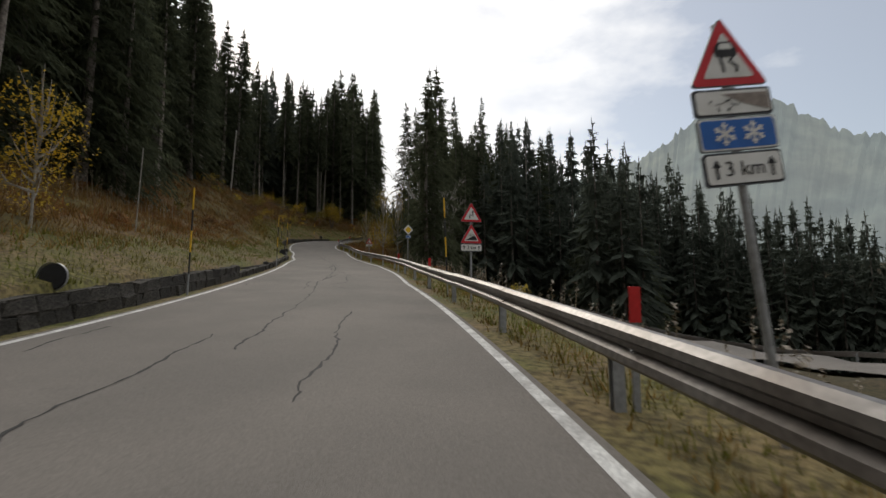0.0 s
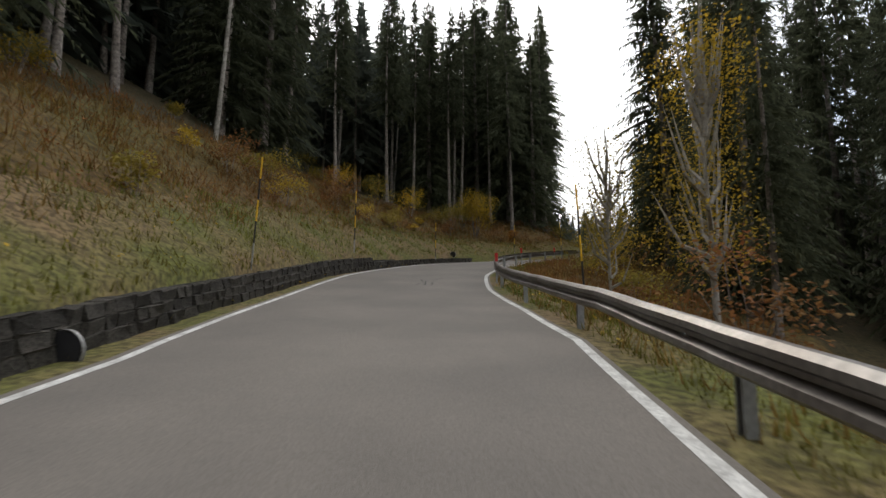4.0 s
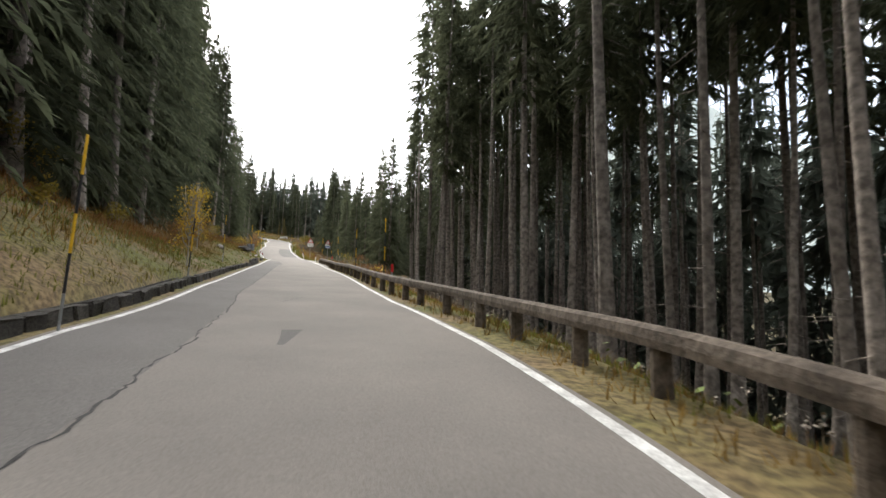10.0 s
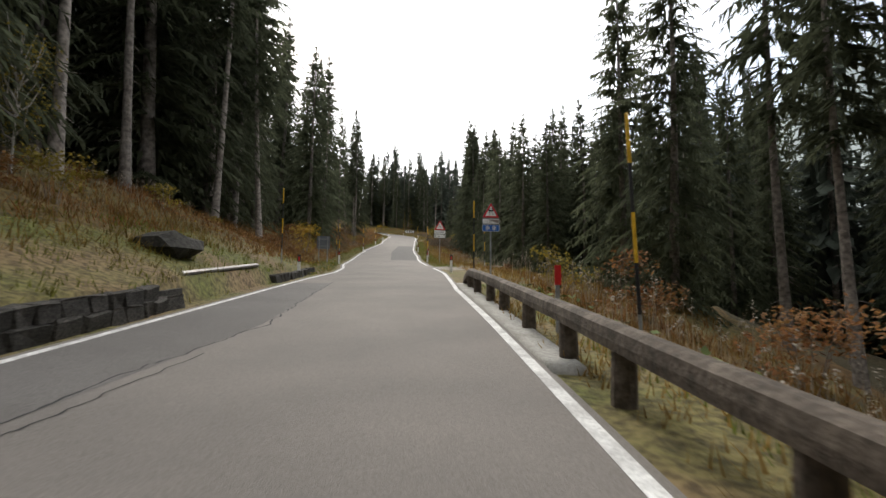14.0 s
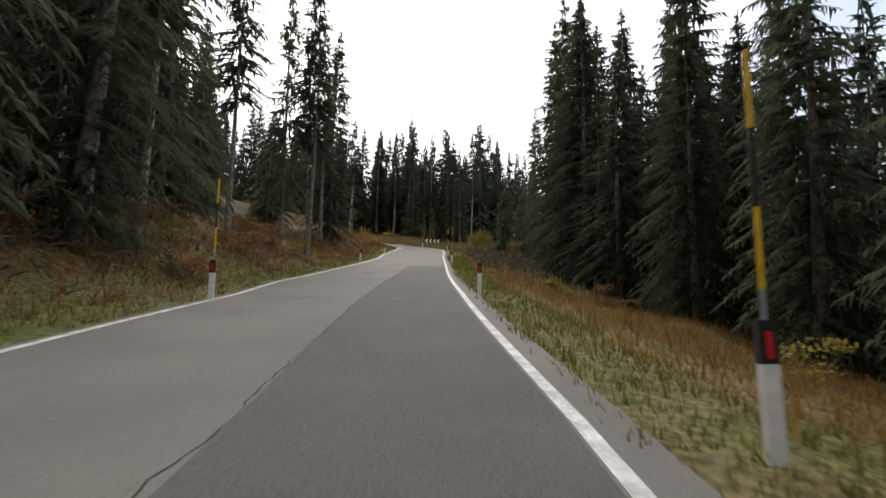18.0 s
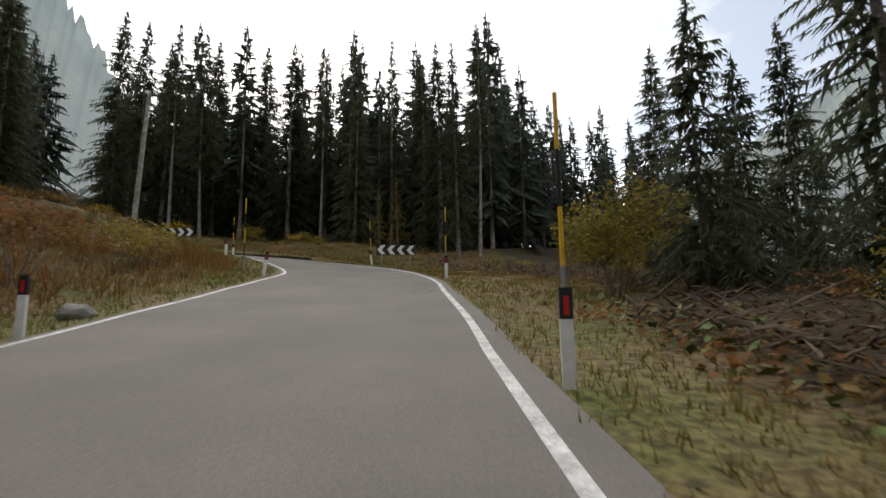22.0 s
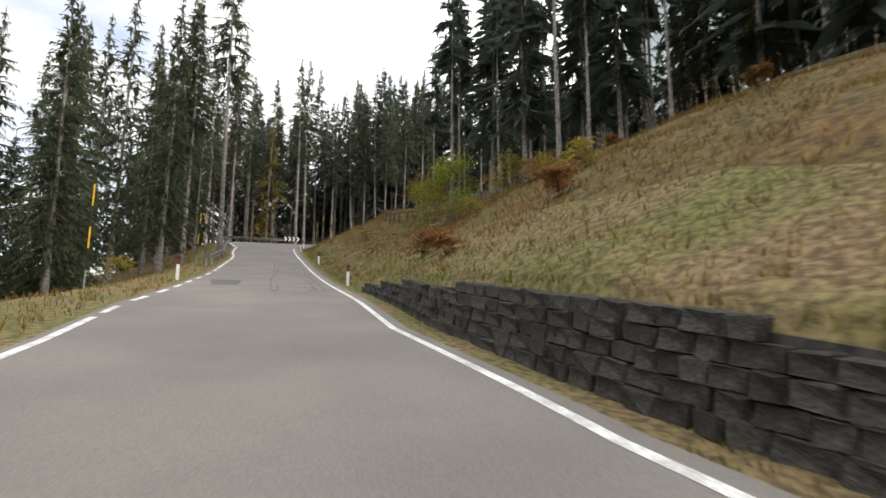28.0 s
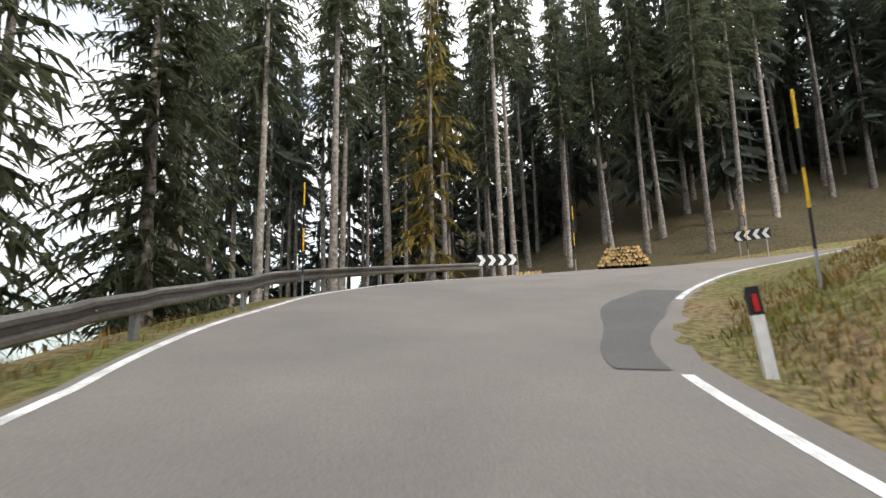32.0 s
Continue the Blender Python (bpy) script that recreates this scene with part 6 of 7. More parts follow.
def plain_rail(points, height, label, mat, post_mat, width, deep, name, group):
    """A straight rail on posts along points on the land."""
    ob = empty(name, Matrix.Identity(4), label, "rail", group)
    for a, b in zip(points, points[1:]):
        bm = bmesh.new()
        pa, pb = Vector((a[0], a[1], land_z(*a) + height)), Vector((b[0], b[1], land_z(*b) + height))
        d = pb - pa
        yaw, up = math.atan2(d.y, d.x), math.atan2(d.z, math.hypot(d.x, d.y))
        m = Matrix.Translation((pa + pb) / 2) @ Matrix.Rotation(yaw, 4, "Z") @ Matrix.Rotation(-up, 4, "Y")
        box(bm, d.length + 0.05, width, deep, m, 0.012)
        part("rail", bm, mat, ob)
        bm = bmesh.new()
        box(bm, 0.1, 0.1, height + 0.5, Matrix.Translation(pa - Vector((0, 0, height / 2 + 0.2))), 0.01)
        part("post", bm, post_mat, ob)
    return ob


edge_points = []
for k in range(len(low_line) - 1):
    d = (low_line[k + 1] - low_line[k]).normalized()
    for j in range(3):
        p = low_line[k].lerp(low_line[k + 1], j / 3) + Vector((d.y, -d.x, 0)) * 3.1
        edge_points.append((p.x, p.y))
plain_rail(edge_points[3:], 0.95, "galvanised guard rail along the lower valley road", ZINC, ZINC_GREY, 0.05, 0.3, "lower_guard_rail", "guard rails")

crest_points = []
for k in range(9):
    u = 30.75 + 0.16 * k
    d = float(right_of(u)) + 7.6
    i = axis_index(u)
    crest_points.append((AXIS[i, 0] + RIGHT[i, 0] * d, AXIS[i, 1] + RIGHT[i, 1] * d))
plain_rail(crest_points, 0.8, "grey weathered timber rail along the top of the bank", OLD_WOOD, OLD_WOOD, 0.08, 0.14, "timber_fence", "fences")


# ---- bushes and small trees ----
def leaf_verts(centre, spread_xyz, count, size, rng, shell=0.0):
    verts, faces = [], []
    cx, cy, cz = centre
    for _ in range(count):
        a, b = rng.uniform(0, 6.283), math.acos(rng.uniform(-1, 1))
        r = max(shell, rng.random() ** 0.45)
        x, y, z = cx + spread_xyz[0] * r * math.sin(b) * math.cos(a), cy + spread_xyz[1] * r * math.sin(b) * math.sin(a), cz + spread_xyz[2] * r * math.cos(b)
        s = size * rng.uniform(0.6, 1.4)
        t, p = rng.uniform(0, 6.283), rng.uniform(-0.9, 0.9)
        ux, uy, uz = math.cos(t) * math.cos(p), math.sin(t) * math.cos(p), math.sin(p)
        vx, vy, vz = -math.sin(t), math.cos(t), rng.uniform(-0.5, 0.5)
        i = len(verts)
        verts += [(x, y, z), (x + (ux * 0.5 + vx * 0.35) * s, y + (uy * 0.5 + vy * 0.35) * s, z + (uz * 0.5 + vz * 0.35) * s), (x + ux * s, y + uy * s, z + uz * s),
                  (x + (ux * 0.5 - vx * 0.35) * s, y + (uy * 0.5 - vy * 0.35) * s, z + (uz * 0.5 - vz * 0.35) * s)]
        faces.append((i, i + 1, i + 2, i + 3))
    return verts, faces


def bush(x, y, h, r, mat, count, label, seed, leaf=0.11, low=0.15, category="bush", clumps=7, bark=BARK):
    """Stems that fork from the ground, with leaves in loose clumps."""
    rng = random.Random(seed)
    ob = empty("bush" if category == "bush" else "young_tree", on_land(x, y, 0), label, category, "autumn bushes" if category == "bush" else "young trees")
    bm = bmesh.new()
    vs, fs = [], []
    for k in range(clumps):
        a = 6.283 * k / clumps + rng.uniform(-0.4, 0.4)
        q = low + (1 - low) * rng.random() ** 0.8
        rr = r * rng.uniform(0.25, 0.8) * (1.15 - 0.6 * q)
        c = Vector((math.cos(a) * rr, math.sin(a) * rr, h * q * 0.88))
        foot = Vector((math.cos(a) * 0.08, math.sin(a) * 0.08, -0.2))
        if category != "bush":
            foot = Vector((0, 0, h * q * 0.7))
        mid = (foot + c) / 2 + Vector((rng.uniform(-0.1, 0.1), rng.uniform(-0.1, 0.1), 0.1))
        rod(bm, foot, mid, 0.022 * h / 2.5, 0.014 * h / 2.5, 5)
        rod(bm, mid, c + Vector((0, 0, 0.15 * h)), 0.014 * h / 2.5, 0.004, 5)
        v, f = leaf_verts(c, (r * 0.5, r * 0.5, h * (0.22 if category == "bush" else 0.12)), int(count * (1.5 if category == "bush" else 2.2)) // clumps, leaf, rng)
        n = len(vs)
        vs += v
        fs += [tuple(i + n for i in q4) for q4 in f]
    if category != "bush":
        rod(bm, (0, 0, -0.3), (rng.uniform(-0.1, 0.1), rng.uniform(-0.1, 0.1), h * 0.95), 0.035 * h / 4, 0.008, 7)
    part("woody_stem", bm, bark, ob)
    link_mesh("foliage", vs, fs, mat, ob)
    return ob


def bare_tree(x, y, h, seed):
    rng = random.Random(seed)
    ob = empty("bare_tree", on_land(x, y, 0), "leafless pale broadleaf tree with forked stems", "tree", "bare trees")
    bm = bmesh.new()

    def grow(p, d, ln, r, depth):
        q = p + d * ln
        rod(bm, p, q, r, r * 0.65, 6 if depth < 3 else 4)
        if depth >= 5 or r < 0.006:
            return
        for _ in range(2 if depth < 1 else 3):
            nd = (d + Vector((rng.uniform(-0.6, 0.6), rng.uniform(-0.6, 0.6), rng.uniform(-0.1, 0.35)))).normalized()
            grow(p.lerp(q, rng.uniform(0.7, 1.0)), nd, ln * rng.uniform(0.5, 0.75), r * 0.6, depth + 1)

    grow(Vector((0, 0, -0.3)), Vector((0, 0, 1)), h * 0.42, h * 0.014, 0)
    part("trunk", bm, BARK_PALE, ob)
    return ob


YEL, OLI, RUS, ORA, GRN = LEAF_YELLOW, LEAF_OLIVE, LEAF_RUST, LEAF_ORANGE, LEAF_GREEN
N_LABEL = "leafy bush with fresh yellow-green leaves"
Y_LABEL, O_LABEL, R_LABEL, G_LABEL = "autumn bush with yellow leaves", "bush with olive and yellow leaves", "low bush with rust-brown leaves", "small bush with bright orange leaves"
for x, y, h, r, mat, count, label in [
    (-20.8, 93.6, 4.6, 2.5, YEL, 3000, Y_LABEL), (-22.8, 92.4, 3.4, 2.0, OLI, 1500, O_LABEL), (-18.3, 100.4, 1.0, 0.7, ORA, 350, G_LABEL), (-22.6, 95.7, 2.0, 1.5, OLI, 700, O_LABEL), (-21.1, 99.2, 2.0, 1.4, YEL, 600, Y_LABEL),
    (-27.4, 84.6, 2.4, 1.8, OLI, 800, O_LABEL), (-25.4, 88.0, 2.6, 1.7, YEL, 750, Y_LABEL), (-27.2, 77.6, 2.2, 1.7, RUS, 700, R_LABEL), (-28.6, 81.0, 2.4, 1.6, YEL, 650, Y_LABEL), (-25.0, 74.0, 1.8, 1.5, RUS, 650, R_LABEL),
    (-26.2, 69.0, 2.0, 1.5, OLI, 650, O_LABEL), (-24.0, 80.4, 1.5, 1.3, OLI, 550, O_LABEL), (-22.2, 89.4, 1.6, 1.3, RUS, 550, R_LABEL), (-24.8, 64.2, 2.0, 1.6, RUS, 600, R_LABEL), (-20.6, 56.0, 1.0, 0.7, OLI, 300, O_LABEL),
    (-18.6, 146.4, 1.8, 1.3, RUS, 550, R_LABEL), (-16.8, 124.0, 1.8, 1.5, OLI, 600, O_LABEL), (-14.4, 113.6, 2.0, 1.6, OLI, 700, O_LABEL), (-15.6, 117.0, 2.2, 1.5, RUS, 600, R_LABEL), (-19.7, 154.6, 1.6, 1.2, RUS, 500, R_LABEL),
    (-23.6, 187.4, 2.6, 1.5, YEL, 600, Y_LABEL), (-26.4, 192.0, 1.8, 1.6, RUS, 700, R_LABEL), (-27.8, 197.0, 1.6, 1.7, RUS, 700, R_LABEL), (-28.6, 202.0, 1.6, 1.6, RUS, 700, R_LABEL), (-30.2, 208.0, 1.5, 1.6, RUS, 700, R_LABEL), (-31.0, 214.0, 1.6, 1.6, RUS, 700, R_LABEL),
    (-30.0, 219.0, 1.4, 1.4, RUS, 600, R_LABEL), (-32.4, 226.0, 1.4, 1.5, RUS, 600, R_LABEL), (-27.0, 210.4, 0.9, 1.2, RUS, 450, R_LABEL), (-32.6, 247.6, 1.6, 1.7, RUS, 700, R_LABEL), (-33.8, 252.4, 1.8, 1.8, RUS, 700, R_LABEL), (-34.6, 257.4, 1.5, 1.6, OLI, 600, O_LABEL),
    (-20.6, 254.4, 3.2, 2.0, OLI, 2600, O_LABEL), (-20.0, 257.6, 2.6, 1.6, OLI, 1500, O_LABEL), (-16.4, 251.0, 1.8, 1.2, OLI, 500, O_LABEL), (-11.2, 243.0, 2.2, 1.4, YEL, 500, Y_LABEL),
    (-6.6, 88.4, 1.6, 1.4, RUS, 550, R_LABEL), (-8.4, 84.4, 1.4, 1.3, OLI, 500, O_LABEL), (-10.0, 75.0, 1.3, 1.3, OLI, 500, O_LABEL), (-8.6, 65.6, 1.5, 1.2, OLI, 500, O_LABEL), (-5.0, 98.6, 1.4, 1.2, RUS, 500, R_LABEL), (-2.6, 99.4, 1.6, 1.3, YEL, 450, Y_LABEL),
    (-4.0, 156.0, 1.5, 1.3, RUS, 600, R_LABEL), (-4.2, 159.6, 1.7, 1.4, RUS, 650, R_LABEL), (-5.6, 164.0, 1.8, 1.5, RUS, 700, R_LABEL), (-7.2, 168.4, 1.6, 1.3, OLI, 600, O_LABEL), (-5.0, 150.4, 1.2, 1.1, YEL, 400, Y_LABEL), (-5.4, 145.4, 1.1, 1.0, RUS, 400, R_LABEL),
    (-71.0, 252.0, 3.6, 1.7, GRN, 3000, N_LABEL), (-74.4, 248.2, 3.2, 1.8, OLI, 1800, O_LABEL), (-77.8, 252.0, 2.6, 1.6, OLI, 1200, O_LABEL), (-68.2, 258.4, 1.0, 0.9, RUS, 450, R_LABEL), (-79.6, 244.0, 2.6, 1.6, YEL, 700, Y_LABEL),
    (-66.6, 271.0, 2.6, 2.0, OLI, 900, O_LABEL), (-64.0, 274.4, 2.2, 1.7, YEL, 700, Y_LABEL), (-56.6, 281.4, 1.6, 1.6, OLI, 600, O_LABEL), (-60.4, 274.4, 1.5, 1.5, RUS, 600, R_LABEL), (-49.0, 283.4, 1.4, 1.6, YEL, 450, Y_LABEL), (-43.4, 284.6, 1.4, 1.5, OLI, 500, O_LABEL),
    (-60.8, 259.2, 0.7, 0.55, RUS, 420, R_LABEL), (-61.6, 262.0, 0.8, 0.6, RUS, 450, R_LABEL), (-63.4, 257.0, 0.9, 0.7, RUS, 500, R_LABEL),
    (-38.0, 283.8, 1.1, 1.2, OLI, 450, O_LABEL), (-7.6, 56.4, 2.6, 1.6, RUS, 500, R_LABEL), (-60.4, 241.4, 1.4, 1.2, OLI, 450, O_LABEL), (-54.4, 244.6, 1.2, 1.1, YEL, 350, Y_LABEL), (-56.6, 283.8, 1.8, 1.4, YEL, 500, Y_LABEL),
]:
    bush(x, y, h, r, mat, count, label, int(abs(x * 31 + y * 17)))
for x, y, h, r, mat, count, label in [
    (-10.2, 12.4, 4.4, 1.3, YEL, 700, "young tree with sparse golden leaves on the meadow"), (-9.4, 70.5, 4.4, 1.5, YEL, 900, "young tree with bright yellow leaves"), (-9.1, 80.5, 5.8, 2.1, OLI, 2600, "young birch with yellow-green leaves"),
    (-4.5, 95.0, 3.9, 1.1, YEL, 450, "young tree with sparse yellow leaves"), (-17.0, 144.0, 4.2, 1.2, YEL, 700, "young tree with golden leaves on the bank"), (-13.0, 129.0, 3.4, 0.9, YEL, 350, "young tree with golden leaves"),
    (-7.2, 60.6, 9.0, 2.0, YEL, 1500, "slender tree with yellow leaves behind the guard rail"), (-6.0, 66.8, 11.0, 2.2, YEL, 1500, "slender tree with yellow leaves behind the guard rail"), (-9.6, 62.8, 6.0, 1.6, OLI, 1100, "slender tree with yellow-green leaves"),
    (-23.4, 163.2, 4.6, 1.2, OLI, 600, "young tree with olive leaves at the forest's edge"), 
]:
    bush(x, y, h, r, mat, count, label, int(abs(x * 7 + y * 3)), leaf=0.085, low=0.16, category="tree", clumps=20, bark=BARK_PALE)
for x, y, h in ((-1.9, 51.0, 15), (-0.2, 54.0, 12), (-3.6, 92.0, 6), (-0.6, 101.0, 6), (-11.6, 248.4, 7)):
    bare_tree(x, y, h, int(abs(x * 5 + y)))


# low growth scattered over the banks: stations, side, metres beyond the edge, number, heights, leaves
bank_rng = random.Random(17)
for u0, u1, side, e0, e1, number, h0, h1, choice in [
    (4.6, 8.6, -1, 3.5, 10.5, 24, 0.6, 1.7, (OLI, RUS, OLI, YEL)), (-0.5, 4.4, -1, 5, 11, 12, 0.4, 0.9, (RUS, RUS, OLI)), (9.4, 15.6, -1, 3.2, 8.5, 22, 0.5, 1.3, (OLI, RUS, OLI)),
    (15.8, 21.6, -1, 2.4, 9.5, 26, 0.4, 1.1, (RUS, RUS, OLI)), (16.6, 20.8, 1, 3.2, 8, 12, 0.4, 0.9, (OLI, RUS)), (28.6, 31.8, 1, 4.5, 10.5, 12, 0.4, 0.9, (RUS, OLI)), (1.0, 8.4, 1, 2.2, 7, 14, 0.5, 1.2, (OLI, RUS, YEL)),
    (25.6, 28.2, 1, 7, 14, 8, 0.5, 1.2, (OLI, YEL, RUS)), (22.6, 25.0, 1, 6.5, 11, 9, 0.5, 1.1, (OLI, RUS))]:
    for _ in range(number):
        x, y = spot(bank_rng.uniform(u0, u1), side, bank_rng.uniform(e0, e1))
        h, mat = bank_rng.uniform(h0, h1), bank_rng.choice(choice)
        bush(x, y, h, h * bank_rng.uniform(0.7, 1.1), mat, int(150 + 160 * h), {OLI: "low olive-green bush on the grassy bank", RUS: R_LABEL, YEL: Y_LABEL}[mat], bank_rng.randrange(9999), leaf=0.10, clumps=6)


# ---- grass, herbs and stalks ----
def tufts(name, zones, mat, label, blades=3, width=0.035, seed=1, curl=0.6):
    """zones: stations, side, metres beyond the edge from/to, number, height."""
    rng = np.random.RandomState(seed)
    allv, count = [], 0
    for u0, u1, side, e0, e1, number, h in zones:
        u = rng.uniform(u0, u1, number)
        e = e0 + (e1 - e0) * rng.rand(number)
        d = np.where(side > 0, right_of(u) + e, left_of(u) - e)
        i = np.clip(((u - FIRST) / 0.05).round().astype(int), 0, len(STN) - 1)
        A = line_at(u)
        x, y = A[:, 0] + RIGHT[i, 0] * d, A[:, 1] + RIGHT[i, 1] * d
        z, uu, b = land(x, y)
        keep = np.abs(b) > min(e0, 0.25) * 0.9
        x, y, z = x[keep], y[keep], z[keep]
        patch = 0.65 + 0.5 * np.clip(wave(x, y, 0.9) + 0.5, 0, 1)
        for k in range(blades):
            n = len(x)
            a = rng.uniform(0, 6.283, n)
            hh = 0.72 * h * rng.uniform(0.5, 1.3, n) * patch
            lean = rng.uniform(0.1, 1.0, n) * curl * hh
            w = width * rng.uniform(0.6, 1.5, n) * (0.6 + hh)
            ox, oy = rng.uniform(-0.12, 0.12, n), rng.uniform(-0.12, 0.12, n)
            px, py = x + ox, y + oy
            v = np.empty((n, 3, 3))
            v[:, 0] = np.stack([px - np.sin(a) * w, py + np.cos(a) * w, z - 0.05], 1)
            v[:, 1] = np.stack([px + np.sin(a) * w, py - np.cos(a) * w, z - 0.05], 1)
            v[:, 2] = np.stack([px + np.cos(a) * lean, py + np.sin(a) * lean, z + hh], 1)
            allv.append(v.reshape(-1, 3))
    V = np.concatenate(allv)
    F = np.arange(len(V)).reshape(-1, 3)
    me = bpy.data.meshes.new(name)
    me.vertices.add(len(V))
    me.vertices.foreach_set("co", V.ravel())
    me.loops.add(len(V))
    me.loops.foreach_set("vertex_index", F.ravel())
    me.polygons.add(len(F))
    me.polygons.foreach_set("loop_start", np.arange(0, len(V), 3))
    me.materials.append(mat)
    me.update(calc_edges=True)
    return tagged(new(name, me), label, "grass", kind="stuff")


tufts("green_grass", [(-0.8, 4, -1, 0.9, 3.6, 4500, 0.16), (4, 9.4, -1, 0.9, 4.2, 6500, 0.2), (9.4, 15.8, -1, 0.6, 4.5, 6000, 0.18), (16, 24.6, -1, 0.35, 2.2, 5000, 0.16), (-0.8, 4.2, 1, 0.5, 2.6, 3500, 0.16), (4.2, 8.8, 1, 0.5, 1.6, 2600, 0.16),
                      (8.8, 10.1, 1, 0.5, 6, 3200, 0.14), (10.1, 15.6, 1, 1.0, 2.6, 2500, 0.18), (16.9, 22.2, 1, 0.3, 2.0, 6500, 0.16), (22.2, 25.6, 1, 0.4, 7.5, 4500, 0.12), (25.2, 28.2, 1, 0.3, 1.2, 1600, 0.12), (24.8, 28, 1, 2.5, 15, 8000, 0.2), (28.4, 33, 1, 0.7, 2.2, 3000, 0.11), (28.4, 33, 1, 2.2, 10, 2500, 0.11), (24.6, 28, -1, 0.3, 5, 3500, 0.14)],
      GREEN_GRASS, "short green and yellowing roadside grass", 3, 0.016, 1, 1.3)
tufts("dry_grass", [(-0.8, 4, -1, 2.5, 11, 6500, 0.35), (4, 9.4, -1, 2.5, 10, 6500, 0.4), (9.4, 15.8, -1, 2.0, 9, 6500, 0.32), (-0.8, 4.2, 1, 0.4, 2.8, 2200, 0.16), (4.2, 8.8, 1, 0.4, 8, 3800, 0.35), (10.1, 15.6, 1, 0.4, 7, 6500, 0.22), (15.6, 22.2, 1, 1.6, 10, 9000, 0.38),
                    (22.2, 25.8, 1, 0.3, 9, 5500, 0.16), (25.4, 28.2, 1, 1.4, 17, 7500, 0.24), (28.2, 33.5, 1, 1.0, 13, 19000, 0.15), (28, 33, -1, 0.4, 5, 3200, 0.18), (21, 26, -1, 1.5, 10, 4500, 0.3)],
      DRY_GRASS, "dry straw-coloured autumn grass on the banks", 3, 0.017, 2, 1.6)
tufts("brown_herbs", [(-0.8, 4, -1, 4, 12, 6000, 0.5), (4, 9.4, -1, 4, 11, 5500, 0.55), (9.4, 15.8, -1, 3.5, 10, 5000, 0.45), (15.8, 22, -1, 1.8, 11, 11000, 0.45), (22, 25, -1, 2, 9, 3500, 0.5), (-0.8, 4.2, 1, 1.8, 8, 3500, 0.55), (4.2, 9.2, 1, 1.4, 9, 5500, 0.6),
                      (9.6, 15.6, 1, 2.5, 9, 4000, 0.45), (15.8, 21, 1, 3, 10, 3000, 0.5), (28.4, 32.5, 1, 2.5, 14, 8000, 0.15)],
      RUST_GRASS, "withered brown herbs and bracken", 3, 0.014, 3, 1.5)


def stalks(name, zones, label, seed):
    """Dry flower stalks with pale fluffy heads."""
    rng = random.Random(seed)
    vs, fs, hv, hf = [], [], [], []
    for u0, u1, side, e0, e1, number, h in zones:
        for _ in range(number):
            x, y = spot(rng.uniform(u0, u1), side, rng.uniform(e0, e1))
            z = land_z(x, y)
            hh = h * rng.uniform(0.6, 1.25)
            lx, ly = rng.uniform(-0.12, 0.12) * hh, rng.uniform(-0.12, 0.12) * hh
            i = len(vs)
            vs += [(x - 0.012, y, z - 0.05), (x + 0.012, y, z - 0.05), (x, y + 0.014, z - 0.05), (x + lx, y + ly, z + hh)]
            fs += [(i, i + 1, i + 3), (i + 1, i + 2, i + 3), (i + 2, i, i + 3)]
            v, f = leaf_verts((x + lx * 0.85, y + ly * 0.85, z + hh * 0.82), (0.045, 0.045, 0.2 * hh), 14, 0.055, rng)
            n = len(hv)
            hv += v
            hf += [tuple(a + n for a in q) for q in f]
    ob = tagged(link_mesh(name, vs, fs, STALK), label, "plants", kind="stuff")
    link_mesh("seed_heads", hv, hf, SEED_HEAD, ob)


stalks("dry_stalks", [(-0.5, 3, -1, 6, 10, 260, 1.2), (9.4, 11.4, -1, 4.5, 8, 160, 1.1), (13.2, 16, -1, 5, 8, 220, 1.0), (21.4, 23.4, -1, 3.5, 7, 150, 1.0), (0.2, 3.2, 1, 1.2, 4.5, 190, 0.9), (6.8, 9, 1, 2, 6, 150, 0.8), (10.5, 15.6, 1, 2.2, 5, 200, 0.6), (14, 16.2, 1, 2.5, 6, 120, 1.1),
                      (16.8, 18.4, 1, 2.8, 7, 130, 1.0), (19.6, 20.8, 1, 3, 7, 60, 0.8), (28.6, 31, 1, 8, 12, 150, 0.9)], "dry fireweed stalks with fluffy grey seed heads", 12)


def litter(name, zones, mat, label, size, seed, flat_=0.35):
    rng = random.Random(seed)
    vs, fs = [], []
    for u0, u1, side, e0, e1, number in zones:
        for _ in range(number):
            x, y = spot(rng.uniform(u0, u1), side, rng.uniform(e0, e1))
            v, f = leaf_verts((x, y, land_z(x, y) + rng.uniform(0.02, flat_)), (0.05, 0.05, 0.05), 1, size, rng)
            n = len(vs)
            vs += v
            fs += [tuple(a + n for a in q) for q in f]
    tagged(link_mesh(name, vs, fs, mat), label, "leaves", kind="stuff")


litter("fallen_leaves", [(4.5, 9.5, 1, 0.3, 3, 700), (4.5, 9, -1, 0.4, 4, 600), (15.8, 21, -1, 0.6, 7, 1500), (25.4, 28, 1, 0.4, 2, 300)], LEAF_YELLOW, "fallen yellow leaves on the verge", 0.07, 3, 0.12)
litter("broad_leaves", [(21.2, 22.9, 1, 1.8, 7.5, 1700), (16.6, 18, 1, 3.2, 6, 160), (9.9, 11.4, 1, 1.6, 3.5, 90), (14.4, 15.4, 1, 1.0, 2.5, 120), (20.2, 21.4, 1, 1.8, 4, 120)], material("broad_green_leaves", (0.10, 0.135, 0.035), 0.75, grain=0.3, scale=3, island=0.4), "broad green leaves of low plants", 0.15, 4, 0.35)
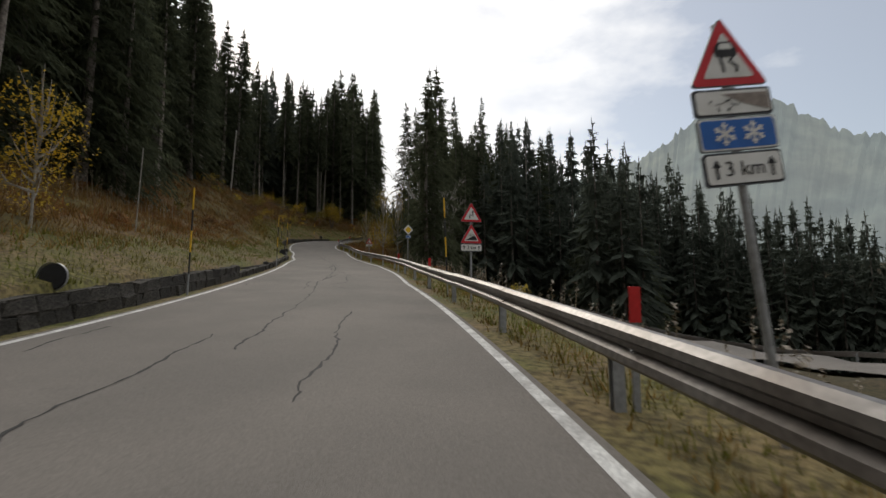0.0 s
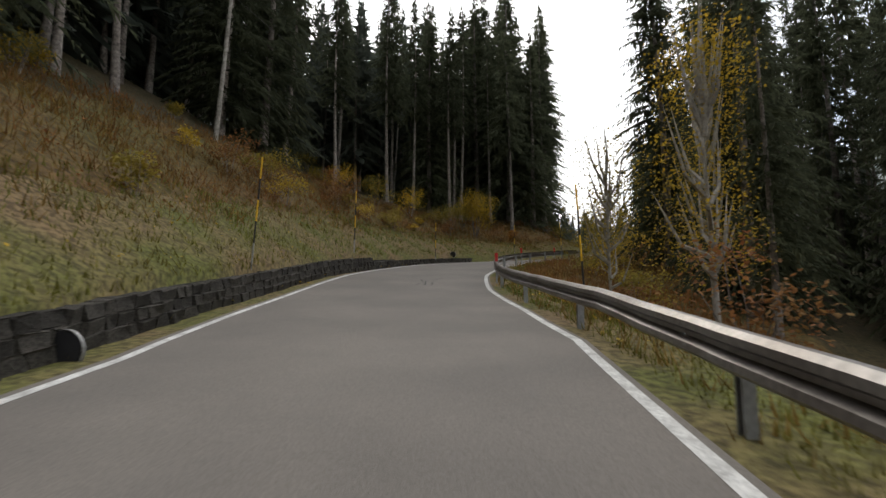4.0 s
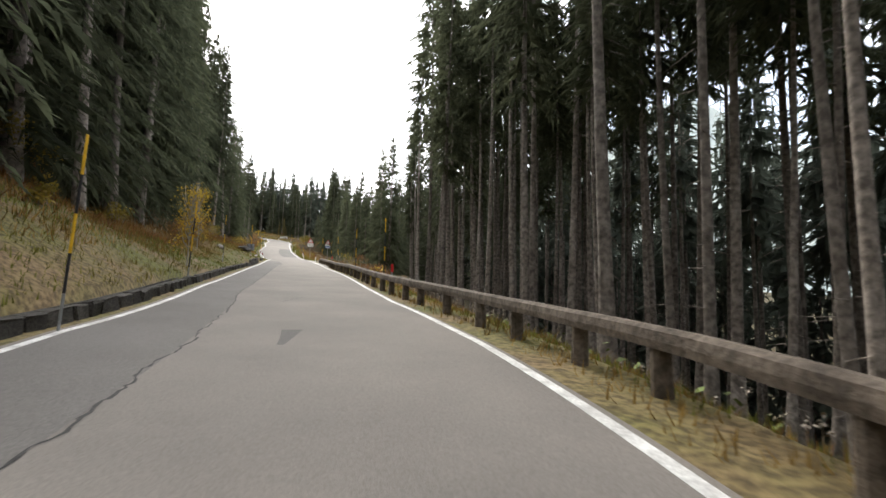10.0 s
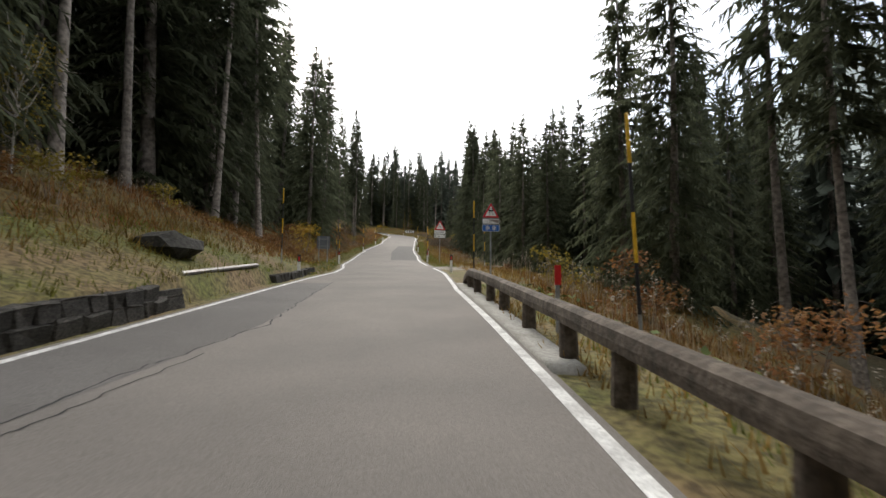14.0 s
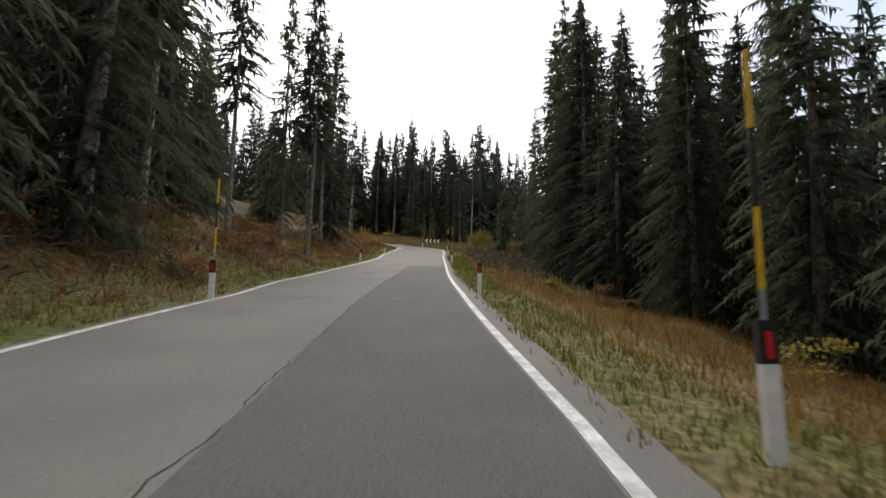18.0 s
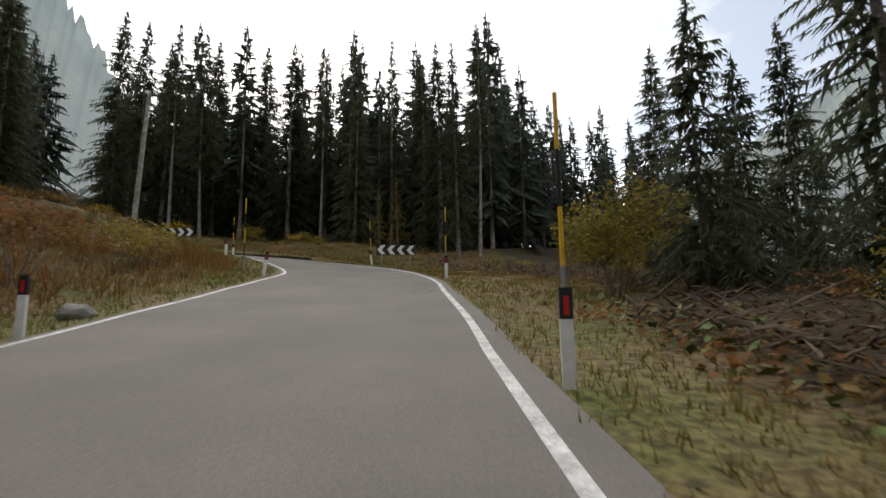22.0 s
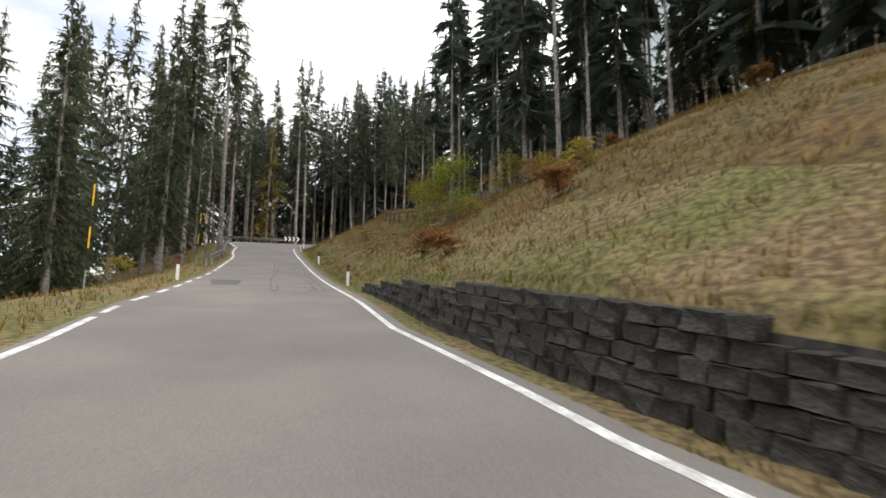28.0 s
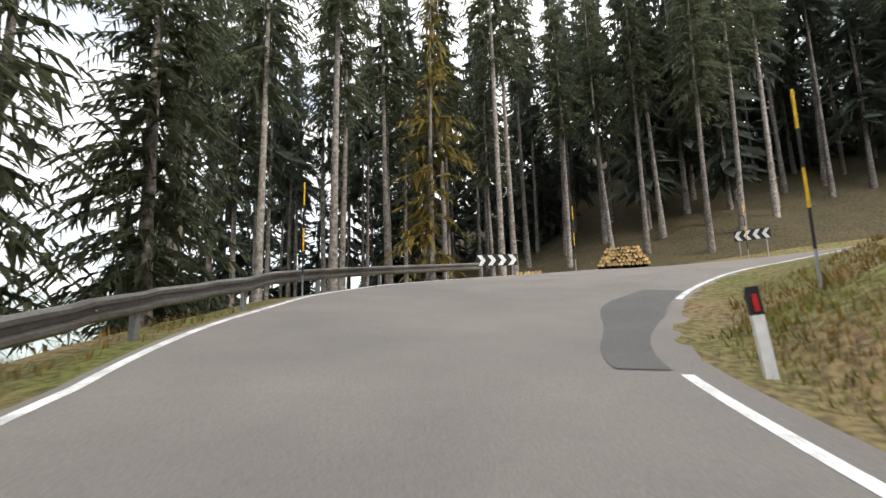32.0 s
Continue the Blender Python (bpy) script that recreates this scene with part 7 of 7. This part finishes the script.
litter("withered_leaves", [(20.9, 22.9, 1, 1.8, 8, 4500), (23.4, 24.8, 1, 5, 9, 900), (15.8, 21.5, -1, 1.5, 9, 2200), (4.6, 8.6, -1, 3, 9, 900)], LEAF_RUST, "withered brown leaves among the brush", 0.13, 6, 0.3)


def brushwood(name, zones, label, seed):
    """Cut branches strewn on the ground."""
    rng = random.Random(seed)
    vs, fs = [], []
    for u0, u1, side, e0, e1, number in zones:
        for _ in range(number):
            x, y = spot(rng.uniform(u0, u1), side, rng.uniform(e0, e1))
            z = land_z(x, y) + rng.uniform(0.0, 0.45)
            a, ln, up = rng.uniform(0, 6.28), rng.uniform(0.2, 0.85), rng.uniform(-0.35, 0.6)
            w = rng.uniform(0.012, 0.035)
            dx, dy = math.cos(a) * ln, math.sin(a) * ln
            i = len(vs)
            vs += [(x - dy / ln * w, y + dx / ln * w, z), (x + dy / ln * w, y - dx / ln * w, z), (x, y, z + w * 1.6), (x + dx, y + dy, z + up * ln)]
            fs += [(i, i + 1, i + 3), (i + 1, i + 2, i + 3), (i + 2, i, i + 3)]
    tagged(link_mesh(name, vs, fs, DEAD_WOOD), label, "brushwood", kind="stuff")


brushwood("brushwood", [(20.9, 22.8, 1, 2.4, 7.5, 4200), (22.8, 24.6, 1, 5.6, 10, 2200), (24.6, 25.3, 1, 5.0, 8.0, 350), (18, 20.6, -1, 2.2, 7, 900), (20.8, 22.6, -1, 6, 9, 500)] , "heap of cut branches and twigs", 5)


def boulder(x, y, sx, sy, sz, seed, mat=ROCK):
    rng = random.Random(seed)
    bm = bmesh.new()
    bmesh.ops.create_icosphere(bm, subdivisions=2, radius=1.0)
    for v in bm.verts:
        n = noise.noise(v.co * 1.3 + Vector((seed, 0, 0)))
        v.co = Vector((v.co.x * sx, v.co.y * sy, v.co.z * sz)) * (1 + 0.35 * n)
    ob = part("boulder", bm, mat)
    ob.matrix_basis = pose(x, y, land_z(x, y) + (0.25 if mat is ROCK else -0.1) * sz, 0, 0, rng.uniform(0, 360))
    tagged(ob, "rough grey boulder lying in the grass", "boulder", "boulders")


for k, (x, y, a, b, c) in enumerate([(-9.2, 185.6, 0.55, 0.35, 0.28), (-10.0, 187.0, 0.3, 0.25, 0.18), (-17.2, 150.6, 0.4, 0.3, 0.25), (-31.0, 250.8, 0.3, 0.25, 0.2)]):
    boulder(x, y, a, b, c, k + 2)
for k, (x, y) in enumerate([(-18.0, 162.2)]):
    boulder(x, y, 1.0, 0.8, 0.45, k + 20, STONE)
